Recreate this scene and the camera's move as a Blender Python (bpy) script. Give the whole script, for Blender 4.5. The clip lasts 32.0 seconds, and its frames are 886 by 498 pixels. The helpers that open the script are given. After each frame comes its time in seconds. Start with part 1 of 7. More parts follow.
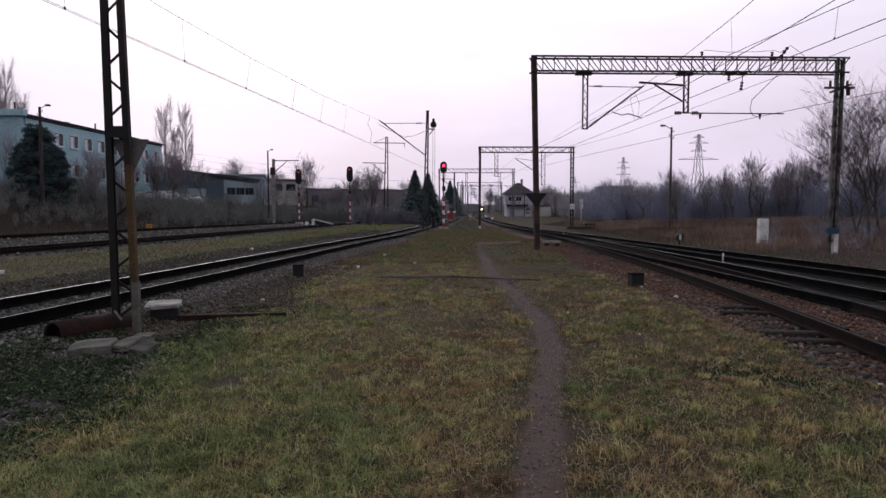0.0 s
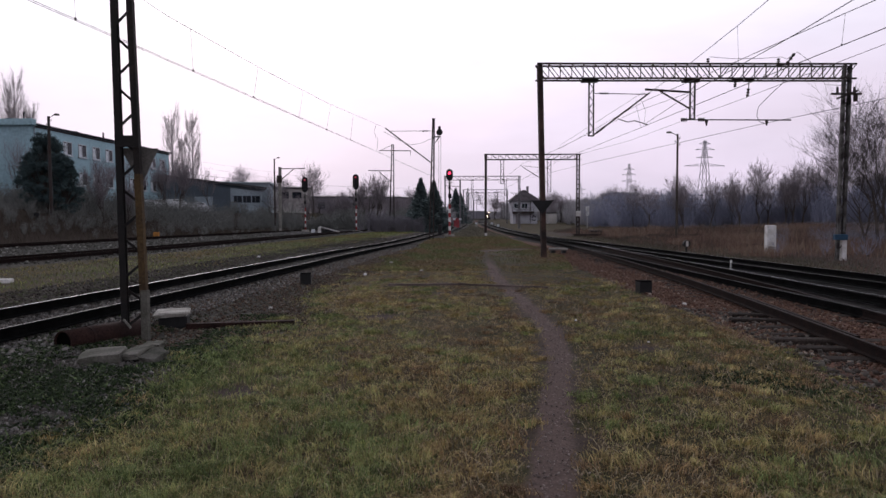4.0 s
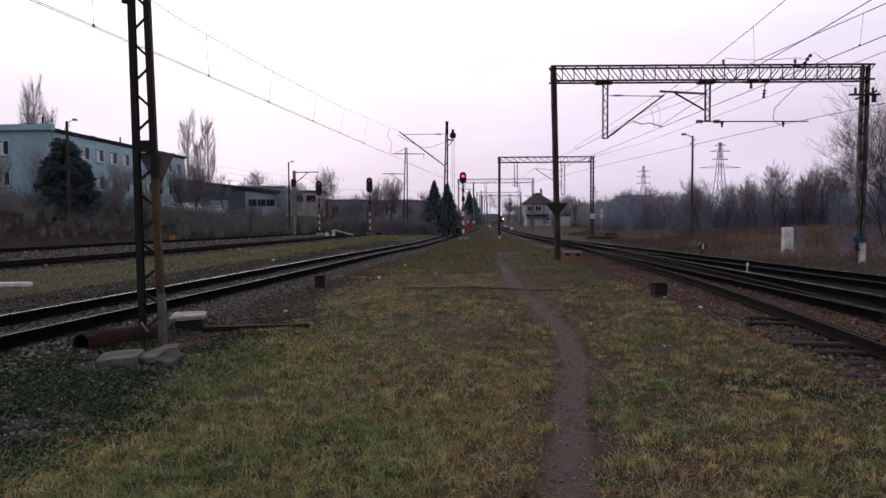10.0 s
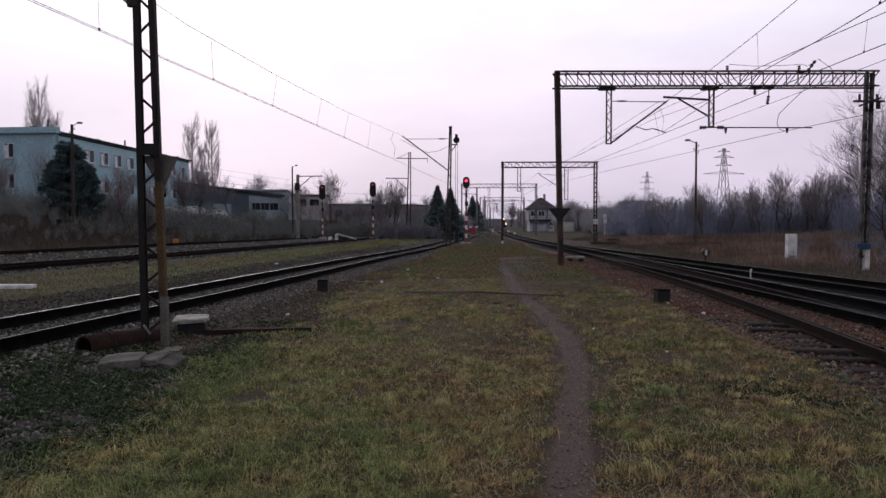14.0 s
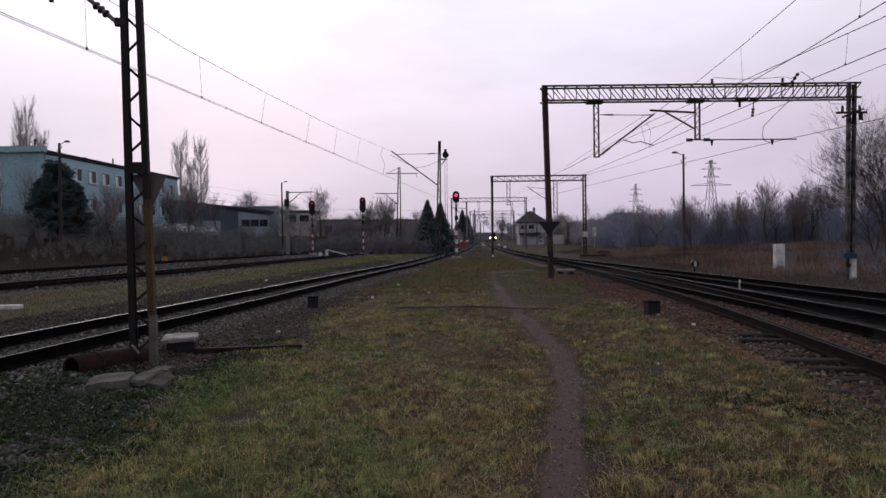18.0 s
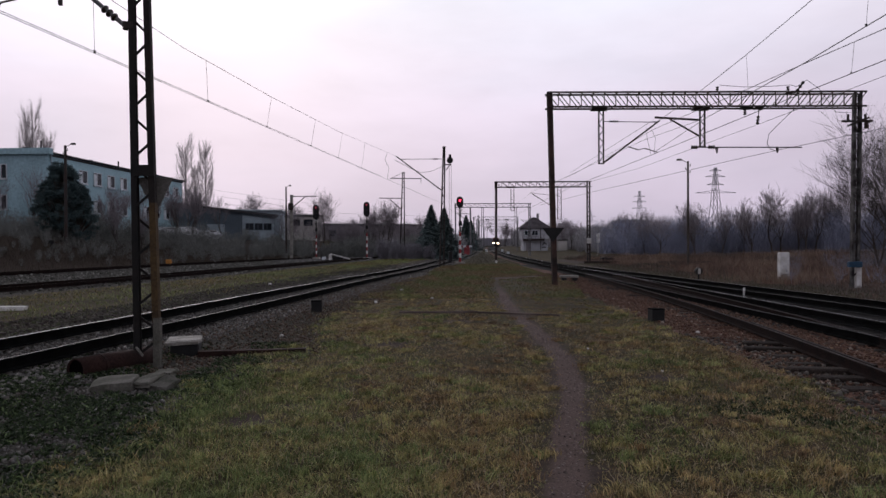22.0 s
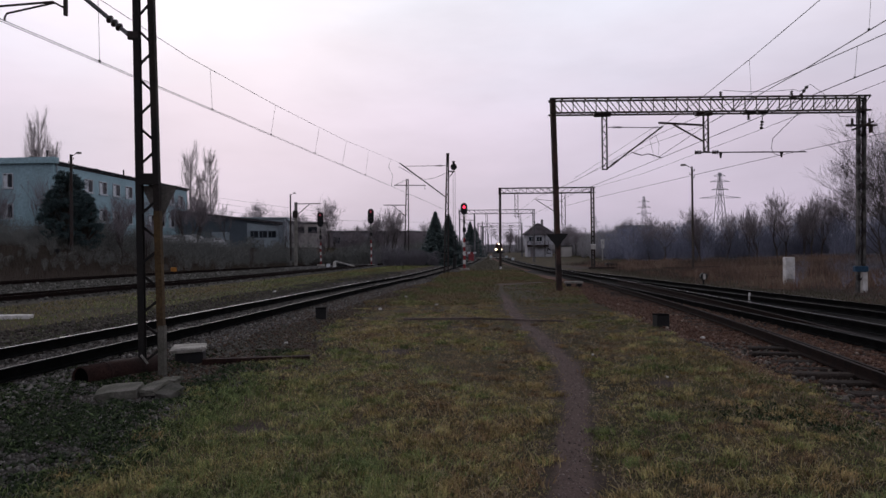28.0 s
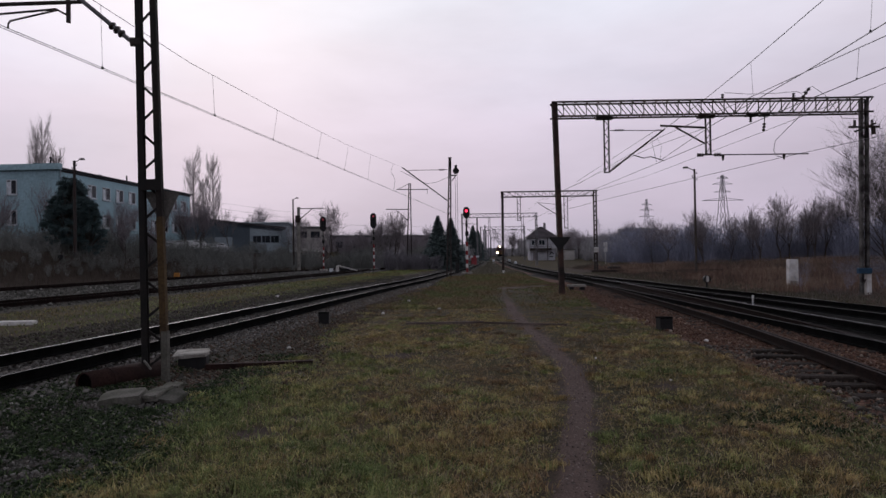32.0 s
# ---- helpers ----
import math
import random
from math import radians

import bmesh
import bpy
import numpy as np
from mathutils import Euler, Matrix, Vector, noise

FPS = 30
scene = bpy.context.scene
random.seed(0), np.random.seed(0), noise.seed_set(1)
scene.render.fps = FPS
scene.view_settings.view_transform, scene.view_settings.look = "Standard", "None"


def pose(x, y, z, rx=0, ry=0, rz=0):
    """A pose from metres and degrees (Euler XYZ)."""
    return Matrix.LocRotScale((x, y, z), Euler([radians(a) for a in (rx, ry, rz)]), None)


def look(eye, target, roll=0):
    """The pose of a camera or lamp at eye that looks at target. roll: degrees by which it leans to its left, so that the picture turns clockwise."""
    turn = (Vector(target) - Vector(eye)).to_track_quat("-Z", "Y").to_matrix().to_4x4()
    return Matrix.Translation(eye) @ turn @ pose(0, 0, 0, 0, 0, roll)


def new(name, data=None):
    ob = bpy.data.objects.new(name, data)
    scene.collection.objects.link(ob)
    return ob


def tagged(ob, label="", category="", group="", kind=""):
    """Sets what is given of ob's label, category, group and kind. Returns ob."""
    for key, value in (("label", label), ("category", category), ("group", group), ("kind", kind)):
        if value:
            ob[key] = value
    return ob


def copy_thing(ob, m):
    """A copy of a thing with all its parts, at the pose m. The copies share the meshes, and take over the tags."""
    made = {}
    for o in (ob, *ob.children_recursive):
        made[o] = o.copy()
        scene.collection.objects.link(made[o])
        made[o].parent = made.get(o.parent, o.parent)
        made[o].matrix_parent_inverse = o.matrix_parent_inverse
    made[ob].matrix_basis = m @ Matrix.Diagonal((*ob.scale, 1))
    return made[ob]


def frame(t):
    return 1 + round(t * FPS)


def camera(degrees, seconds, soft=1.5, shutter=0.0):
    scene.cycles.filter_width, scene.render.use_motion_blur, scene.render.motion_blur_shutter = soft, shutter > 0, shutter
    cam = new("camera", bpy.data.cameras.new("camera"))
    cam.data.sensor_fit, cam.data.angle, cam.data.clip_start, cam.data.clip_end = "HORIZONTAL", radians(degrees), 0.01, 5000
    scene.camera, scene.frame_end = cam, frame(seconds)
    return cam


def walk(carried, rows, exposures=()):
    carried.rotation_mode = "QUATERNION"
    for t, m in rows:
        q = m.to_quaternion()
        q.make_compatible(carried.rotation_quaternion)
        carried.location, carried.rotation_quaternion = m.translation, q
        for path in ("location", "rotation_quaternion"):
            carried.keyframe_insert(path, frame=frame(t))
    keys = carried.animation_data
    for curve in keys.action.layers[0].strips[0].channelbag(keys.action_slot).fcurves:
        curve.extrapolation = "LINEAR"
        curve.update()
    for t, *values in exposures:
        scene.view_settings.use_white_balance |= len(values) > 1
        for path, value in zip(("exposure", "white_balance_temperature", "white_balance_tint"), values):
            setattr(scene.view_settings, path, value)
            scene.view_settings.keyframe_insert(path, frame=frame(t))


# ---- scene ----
cam = camera(67.6, 32.0)
PATH = [
    (0, (0.002, 0.394, 1.721), (0.069, 2.389, 1.606), -0.1),
    (0.5, (-0.005, 0.391, 1.735), (0.063, 2.387, 1.626), -0.0),
    (1, (-0.006, 0.388, 1.733), (0.058, 2.385, 1.631), -0.1),
    (1.5, (-0.012, 0.408, 1.731), (0.048, 2.405, 1.629), -0.1),
    (2, (-0.015, 0.395, 1.735), (0.041, 2.391, 1.638), -0.1),
    (2.5, (-0.016, 0.393, 1.733), (0.04, 2.39, 1.641), -0.1),
    (3, (-0.024, 0.401, 1.725), (0.029, 2.398, 1.636), -0.1),
    (3.5, (-0.027, 0.388, 1.73), (0.025, 2.385, 1.637), -0.2),
    (5.5, (-0.039, 0.396, 1.727), (0.006, 2.393, 1.634), -0.4),
    (6, (-0.034, 0.386, 1.732), (0.01, 2.384, 1.643), -0.4),
    (6.5, (-0.036, 0.392, 1.725), (0.006, 2.39, 1.635), -0.6),
    (7, (-0.038, 0.392, 1.728), (-0.003, 2.389, 1.636), -0.7),
    (7.5, (-0.039, 0.401, 1.728), (-0.006, 2.398, 1.635), -0.9),
    (8, (-0.037, 0.387, 1.732), (-0.009, 2.385, 1.641), -0.8),
    (8.5, (-0.042, 0.396, 1.736), (-0.021, 2.393, 1.643), -0.8),
    (9, (-0.036, 0.384, 1.731), (-0.024, 2.382, 1.646), -0.6),
    (9.5, (-0.036, 0.377, 1.729), (-0.026, 2.375, 1.645), -0.6),
    (10, (-0.039, 0.389, 1.736), (-0.03, 2.387, 1.652), -0.4),
    (10.5, (-0.038, 0.387, 1.73), (-0.027, 2.385, 1.646), -0.4),
    (11, (-0.035, 0.388, 1.732), (-0.03, 2.386, 1.646), -0.2),
    (11.5, (-0.038, 0.379, 1.729), (-0.035, 2.378, 1.643), -0.0),
    (12, (-0.04, 0.392, 1.727), (-0.037, 2.39, 1.646), 0.1),
    (12.5, (-0.045, 0.39, 1.738), (-0.043, 2.389, 1.662), -0.0),
    (13, (-0.035, 0.386, 1.734), (-0.035, 2.385, 1.663), 0.1),
    (13.5, (-0.033, 0.386, 1.731), (-0.033, 2.385, 1.66), 0.0),
    (14, (-0.033, 0.388, 1.733), (-0.033, 2.387, 1.663), -0.1),
    (14.5, (-0.025, 0.386, 1.735), (-0.023, 2.385, 1.671), -0.2),
    (16.5, (-0.031, 0.384, 1.733), (-0.023, 2.383, 1.683), -0.9),
    (17, (-0.035, 0.4, 1.74), (-0.024, 2.4, 1.698), -0.9),
    (17.5, (-0.029, 0.389, 1.737), (-0.003, 2.388, 1.706), -0.8),
    (18, (-0.027, 0.379, 1.743), (0.002, 2.379, 1.716), -0.8),
    (18.5, (-0.039, 0.388, 1.735), (-0.009, 2.387, 1.707), -0.8),
    (19, (-0.039, 0.392, 1.739), (-0.014, 2.392, 1.717), -0.8),
    (19.5, (-0.04, 0.389, 1.734), (-0.012, 2.388, 1.718), -0.8),
    (20, (-0.046, 0.4, 1.741), (-0.023, 2.4, 1.725), -0.7),
    (20.5, (-0.045, 0.391, 1.736), (-0.026, 2.391, 1.72), -0.5),
    (21, (-0.039, 0.387, 1.741), (-0.021, 2.387, 1.726), -0.5),
    (21.5, (-0.038, 0.387, 1.739), (-0.021, 2.386, 1.722), -0.3),
    (22, (-0.044, 0.381, 1.742), (-0.025, 2.381, 1.731), -0.3),
    (22.5, (-0.036, 0.384, 1.743), (-0.015, 2.384, 1.735), -0.4),
    (23, (-0.041, 0.383, 1.739), (-0.022, 2.383, 1.733), -0.5),
    (23.5, (-0.042, 0.38, 1.744), (-0.021, 2.38, 1.735), -0.4),
    (24, (-0.036, 0.381, 1.739), (-0.016, 2.381, 1.735), -0.4),
    (24.5, (-0.043, 0.386, 1.737), (-0.026, 2.385, 1.736), -0.3),
    (25, (-0.039, 0.382, 1.744), (-0.023, 2.382, 1.747), -0.3),
    (25.5, (-0.043, 0.392, 1.736), (-0.026, 2.392, 1.738), -0.3),
    (27.5, (-0.039, 0.391, 1.74), (-0.032, 2.391, 1.743), -0.6),
    (28, (-0.033, 0.374, 1.741), (-0.027, 2.374, 1.75), -0.6),
    (28.5, (-0.033, 0.377, 1.742), (-0.026, 2.377, 1.759), -0.8),
    (29, (-0.031, 0.373, 1.738), (-0.021, 2.373, 1.758), -1.0),
    (29.5, (-0.03, 0.385, 1.738), (-0.022, 2.385, 1.759), -1.0),
    (30, (-0.03, 0.378, 1.745), (-0.023, 2.378, 1.759), -0.9),
    (30.5, (-0.029, 0.378, 1.737), (-0.024, 2.378, 1.75), -1.0),
    (31, (-0.03, 0.377, 1.743), (-0.029, 2.377, 1.758), -0.9),
    (31.5, (-0.033, 0.38, 1.741), (-0.032, 2.38, 1.756), -0.9),
    (32, (-0.028, 0.373, 1.743), (-0.03, 2.373, 1.764), -0.9),
]
walk(cam, [(t, look(e, g, r)) for t, e, g, r in PATH], [(0, 0.35), (6, 0.37), (13, 0.26), (19, 0.05), (25, -0.02), (32, -0.17)])

# ---- world and light ----
world = bpy.data.worlds.new("overcast_dusk")
scene.world = world
world.use_nodes = True
wn, wl = world.node_tree.nodes, world.node_tree.links
wn.clear()
w_out = wn.new("ShaderNodeOutputWorld")
w_bg = wn.new("ShaderNodeBackground")
w_sky = wn.new("ShaderNodeTexSky")
w_sky.sky_type = "NISHITA"
w_sky.sun_disc = False
w_sky.sun_elevation = radians(25)
w_sky.sun_rotation = radians(-18)
w_sky.dust_density = 4.0
w_coord = wn.new("ShaderNodeTexCoord")
w_sep = wn.new("ShaderNodeSeparateXYZ")
w_ramp = wn.new("ShaderNodeValToRGB")
w_noise = wn.new("ShaderNodeTexNoise")
w_map = wn.new("ShaderNodeMapping")
w_map.inputs["Scale"].default_value = (1.0, 1.0, 3.2)
w_noise.inputs["Scale"].default_value = 2.6
w_noise.inputs["Detail"].default_value = 5.0
w_noise.inputs["Roughness"].default_value = 0.55
w_cloud = wn.new("ShaderNodeMapRange")
for key, value in (("From Min", 0.3), ("From Max", 0.7), ("To Min", 0.9), ("To Max", 1.1)):
    w_cloud.inputs[key].default_value = value
w_mix = wn.new("ShaderNodeMix")
w_mix.data_type, w_mix.blend_type = "RGBA", "MULTIPLY"
w_mix.inputs["Factor"].default_value = 1.0
w_add = wn.new("ShaderNodeMix")
w_add.data_type = "RGBA"
w_add.inputs["Factor"].default_value = 0.004
# an overcast evening: pink-lilac near the horizon, whiter higher up
for pos, col in ((0.0, (0.505, 0.468, 0.571)), (0.06, (0.637, 0.557, 0.68)), (0.2, (0.768, 0.696, 0.818)), (0.36, (0.904, 0.891, 0.985)), (0.5, (0.826, 0.808, 0.906)), (0.7, (0.505, 0.512, 0.571)), (1.0, (0.35, 0.364, 0.414))):
    el = w_ramp.color_ramp.elements
    e = el[0] if pos == 0.0 else (el[-1] if pos == 1.0 else el.new(pos))
    e.position, e.color = pos, (*col, 1)
wl.new(w_coord.outputs["Generated"], w_sep.inputs[0])
wl.new(w_sep.outputs["Z"], w_ramp.inputs[0])
w_side = wn.new("ShaderNodeMapRange")
for key, value in (("From Min", -0.6), ("From Max", 0.55), ("To Min", 0.6), ("To Max", 1.0)):
    w_side.inputs[key].default_value = value
w_dim = wn.new("ShaderNodeMath")
w_dim.operation = "MULTIPLY"
wl.new(w_sep.outputs["Y"], w_side.inputs["Value"])
wl.new(w_side.outputs[0], w_dim.inputs[0])
wl.new(w_cloud.outputs[0], w_dim.inputs[1])
# the cloud is heavier towards the wood
w_east = wn.new("ShaderNodeMapRange")
for key, value in (("From Min", 0.15), ("From Max", 0.65), ("To Min", 1.0), ("To Max", 0.88)):
    w_east.inputs[key].default_value = value
w_dim2 = wn.new("ShaderNodeMath")
w_dim2.operation = "MULTIPLY"
wl.new(w_sep.outputs["X"], w_east.inputs["Value"])
wl.new(w_east.outputs[0], w_dim2.inputs[0])
wl.new(w_dim.outputs[0], w_dim2.inputs[1])
wl.new(w_coord.outputs["Generated"], w_map.inputs[0])
wl.new(w_map.outputs[0], w_noise.inputs["Vector"])
wl.new(w_noise.outputs["Fac"], w_cloud.inputs["Value"])
wl.new(w_ramp.outputs[0], w_mix.inputs["A"])
wl.new(w_dim2.outputs[0], w_mix.inputs["B"])
w_hue, w_huemap, w_huemix = wn.new("ShaderNodeTexNoise"), wn.new("ShaderNodeValToRGB"), wn.new("ShaderNodeMix")
w_hue.inputs["Scale"].default_value, w_hue.inputs["Detail"].default_value = 1.7, 3.0
w_huemap.color_ramp.elements[0].position, w_huemap.color_ramp.elements[0].color = 0.38, (0.95, 0.985, 1.01, 1)
w_huemap.color_ramp.elements[1].position, w_huemap.color_ramp.elements[1].color = 0.62, (0.985, 0.965, 0.985, 1)
w_huemix.data_type, w_huemix.blend_type = "RGBA", "MULTIPLY"
w_huemix.inputs["Factor"].default_value = 1.0
wl.new(w_map.outputs[0], w_hue.inputs["Vector"])
wl.new(w_hue.outputs["Fac"], w_huemap.inputs[0])
wl.new(w_mix.outputs["Result"], w_huemix.inputs["A"])
wl.new(w_huemap.outputs[0], w_huemix.inputs["B"])
wl.new(w_huemix.outputs["Result"], w_add.inputs["A"])
wl.new(w_sky.outputs[0], w_add.inputs["B"])
wl.new(w_add.outputs["Result"], w_bg.inputs[0])
w_bg.inputs[1].default_value = 1.02
wl.new(w_bg.outputs[0], w_out.inputs[0])

sun = new("sun", bpy.data.lights.new("sun", "SUN"))
sun.data.energy, sun.data.angle, sun.data.color = 0.35, radians(30), (1.0, 0.9, 0.88)
sun.matrix_world = look((-20, 60, 30), (0, 0, 0))


# ---- materials ----
def mat(name, col, rough=0.8, metal=0.0, var=0.25, scale=3.0, fine=40.0, bump=0.3, col2=None, spec=0.3, dist=0.01):
    """A surface with blotches at one scale and grain at another."""
    m = bpy.data.materials.new(name)
    m.use_nodes = True
    n, l = m.node_tree.nodes, m.node_tree.links
    b = n["Principled BSDF"]
    b.inputs["Roughness"].default_value, b.inputs["Metallic"].default_value = rough, metal
    b.inputs["Specular IOR Level"].default_value = spec
    tc = n.new("ShaderNodeTexCoord")
    n1, n2 = n.new("ShaderNodeTexNoise"), n.new("ShaderNodeTexNoise")
    for nd, s in ((n1, scale), (n2, fine)):
        nd.inputs["Scale"].default_value = s
        nd.inputs["Detail"].default_value = 4.0
        l.new(tc.outputs["Object"], nd.inputs["Vector"])
    ramp = n.new("ShaderNodeValToRGB")
    c2 = col2 or tuple(c * (1 - var * 1.6) for c in col)
    ramp.color_ramp.elements[0].color, ramp.color_ramp.elements[0].position = (*c2, 1), 0.36
    ramp.color_ramp.elements[1].color, ramp.color_ramp.elements[1].position = (*col, 1), 0.62
    l.new(n1.outputs["Fac"], ramp.inputs[0])
    mr = n.new("ShaderNodeMapRange")
    for key, value in (("From Min", 0.3), ("From Max", 0.7), ("To Min", 1 - var), ("To Max", 1 + var)):
        mr.inputs[key].default_value = value
    l.new(n2.outputs["Fac"], mr.inputs["Value"])
    mx = n.new("ShaderNodeMix")
    mx.data_type, mx.blend_type = "RGBA", "MULTIPLY"
    mx.inputs["Factor"].default_value = 1.0
    l.new(ramp.outputs[0], mx.inputs["A"])
    l.new(mr.outputs[0], mx.inputs["B"])
    l.new(mx.outputs["Result"], b.inputs["Base Color"])
    if bump:
        bp = n.new("ShaderNodeBump")
        bp.inputs["Strength"].default_value, bp.inputs["Distance"].default_value = bump, dist
        l.new(n2.outputs["Fac"], bp.inputs["Height"])
        l.new(bp.outputs[0], b.inputs["Normal"])
    return m


def varied(m, low=0.7, high=1.25):
    """Lets each object in the material differ a little in brightness."""
    n, l = m.node_tree.nodes, m.node_tree.links
    b = n["Principled BSDF"]
    src = b.inputs["Base Color"].links[0].from_socket
    info, mr, mx = n.new("ShaderNodeObjectInfo"), n.new("ShaderNodeMapRange"), n.new("ShaderNodeMix")
    mr.inputs["To Min"].default_value, mr.inputs["To Max"].default_value = low, high
    mx.data_type, mx.blend_type = "RGBA", "MULTIPLY"
    mx.inputs["Factor"].default_value = 1.0
    l.new(info.outputs["Random"], mr.inputs["Value"])
    l.new(src, mx.inputs["A"])
    l.new(mr.outputs[0], mx.inputs["B"])
    l.new(mx.outputs["Result"], b.inputs["Base Color"])
    return m


def islands(name, cols, rough=0.85, spec=0.2):
    """A material for joined pieces, each of its own tint."""
    m = bpy.data.materials.new(name)
    m.use_nodes = True
    n, l = m.node_tree.nodes, m.node_tree.links
    b = n["Principled BSDF"]
    b.inputs["Roughness"].default_value, b.inputs["Specular IOR Level"].default_value = rough, spec
    g, r = n.new("ShaderNodeNewGeometry"), n.new("ShaderNodeValToRGB")
    el = r.color_ramp.elements
    for i, c in enumerate(cols):
        e = el[0] if i == 0 else (el[-1] if i == len(cols) - 1 else el.new(i / (len(cols) - 1)))
        e.position, e.color = i / (len(cols) - 1), (*c, 1)
    l.new(g.outputs["Random Per Island"], r.inputs[0])
    l.new(r.outputs[0], b.inputs["Base Color"])
    return m


def sward(name, stops, low=0.5, high=1.6):
    """Grass whose tufts run from fresh to withered, blade by blade lighter or darker."""
    m = bpy.data.materials.new(name)
    m.use_nodes = True
    n, l = m.node_tree.nodes, m.node_tree.links
    b = n["Principled BSDF"]
    b.inputs["Roughness"].default_value, b.inputs["Specular IOR Level"].default_value = 0.8, 0.2
    at, geo, ramp = n.new("ShaderNodeAttribute"), n.new("ShaderNodeNewGeometry"), n.new("ShaderNodeValToRGB")
    at.attribute_name = "tone"
    mix = n.new("ShaderNodeMath")
    mix.operation = "MULTIPLY_ADD"
    mix.inputs[1].default_value = 0.22
    l.new(geo.outputs["Random Per Island"], mix.inputs[0])
    l.new(at.outputs["Fac"], mix.inputs[2])
    el = ramp.color_ramp.elements
    for i, (pos, c) in enumerate(stops):
        e = el[0] if i == 0 else (el[-1] if i == len(stops) - 1 else el.new(pos))
        e.position, e.color = pos, (*c, 1)
    l.new(mix.outputs[0], ramp.inputs[0])
    tc, ns, wob, val, mr = n.new("ShaderNodeTexCoord"), n.new("ShaderNodeTexNoise"), n.new("ShaderNodeTexWhiteNoise"), n.new("ShaderNodeMath"), n.new("ShaderNodeMapRange")
    ns.inputs["Scale"].default_value, ns.inputs["Detail"].default_value = 8.0, 3.0
    l.new(tc.outputs["Object"], ns.inputs["Vector"])
    wob.noise_dimensions = "1D"
    l.new(geo.outputs["Random Per Island"], wob.inputs["W"])
    val.operation = "MULTIPLY_ADD"
    val.inputs[1].default_value = 0.35
    l.new(wob.outputs["Value"], val.inputs[0])
    l.new(ns.outputs["Fac"], val.inputs[2])
    for key, value in (("From Min", 0.4), ("From Max", 0.98), ("To Min", low), ("To Max", high)):
        mr.inputs[key].default_value = value
    l.new(val.outputs[0], mr.inputs["Value"])
    mx = n.new("ShaderNodeMix")
    mx.data_type, mx.blend_type = "RGBA", "MULTIPLY"
    mx.inputs["Factor"].default_value = 1.0
    l.new(ramp.outputs[0], mx.inputs["A"])
    l.new(mr.outputs[0], mx.inputs["B"])
    l.new(mx.outputs["Result"], b.inputs["Base Color"])
    return m


def glow(name, col, strength):
    m = bpy.data.materials.new(name)
    m.use_nodes = True
    b = m.node_tree.nodes["Principled BSDF"]
    b.inputs["Base Color"].default_value = (*col, 1)
    b.inputs["Emission Color"].default_value, b.inputs["Emission Strength"].default_value = (*col, 1), strength
    return m


M_STEEL = mat("weathered_steel", (0.04, 0.036, 0.036), 0.75, 0.1, 0.35, 1.3, 30, 0.2, (0.036, 0.021, 0.017))
# Far gantries and masts take this paler steel: distance haze in the colour.
M_PALESTEEL = mat("pale_and_hazed_steel", (0.17, 0.165, 0.175), 0.7, 0.1, 0.2, 0.8, 12, 0.1)
M_FLAKED = mat("flaked_grey_paint", (0.11, 0.105, 0.1), 0.85, 0, 0.45, 2.6, 22, 0.4, (0.018, 0.015, 0.015))
M_RUSTPOLE = mat("rust_streaked_steel", (0.075, 0.043, 0.035), 0.9, 0, 0.45, 1.4, 16, 0.4, (0.022, 0.017, 0.016))
M_YELLOW = mat("rusty_yellow_paint", (0.088, 0.0544, 0.0208), 0.8, 0.0, 0.35, 2.2, 25, 0.3, (0.04, 0.0248, 0.0144))
M_MASTDARK = mat("dark_mast_paint", (0.00918, 0.009, 0.00945), 0.8, 0.0, 0.3, 2, 30, 0.3, (0.0162, 0.0126, 0.0113))
M_LEGDARK = mat("dark_brown_mast_paint", (0.026, 0.019, 0.016), 0.85, 0, 0.4, 2.2, 26, 0.3, (0.012, 0.011, 0.011))
M_RUST = mat("rust", (0.0326, 0.0163, 0.0135), 0.9, 0.0, 0.4, 4, 40, 0.5, (0.0197, 0.0106, 0.0096), 0.15)
M_RAIL = mat("near_black_rail_side", (0.0066, 0.00672, 0.00672), 0.9, 0.0, 0.35, 5, 40, 0.3, spec=0.02)
M_RAILRUST = mat("rusty_rail_side", (0.0135, 0.00702, 0.00572), 0.95, 0.0, 0.4, 5, 40, 0.4, (0.00728, 0.00468, 0.00442), spec=0.1)
M_RAILTOP = mat("polished_rail_head", (0.5, 0.49, 0.49), 0.3, 0.95, 0.12, 1.5, 60, 0.05)
M_RAILSEMI = mat("dim_rail_head", (0.05, 0.049, 0.05), 0.5, 0.4, 0.2, 2, 60, 0.1)
M_RAILDULL = mat("rusty_rail_head", (0.036, 0.024, 0.02), 0.8, 0.0, 0.3, 3, 50, 0.2)
# Darker sleeper copy for main and siding, matching their crushed dark tones.
M_TAR = varied(mat("darkened_sleeper", (0.014, 0.014, 0.013), 0.9, 0, 0.4, 4, 30, 0.6, (0.02, 0.018, 0.016), spec=0.1))
M_SLEEPER = varied(mat("tarred_sleeper", (0.042, 0.0329, 0.028), 0.95, 0, 0.5, 5, 34, 0.8, (0.0224, 0.0182, 0.0168), spec=0.1))
M_CONCRETE = varied(mat("old_concrete", (0.36, 0.34, 0.31), 0.9, 0, 0.3, 3, 45, 0.5, (0.2, 0.19, 0.17)))
M_RUBBLE = varied(mat("mossy_concrete", (0.12, 0.113, 0.0986), 0.95, 0, 0.3, 4, 40, 0.6, (0.0598, 0.0598, 0.0458)))
M_WHITE = mat("chipped_white_paint", (0.72, 0.71, 0.7), 0.75, 0, 0.14, 2.4, 20, 0.2, (0.5, 0.48, 0.45))
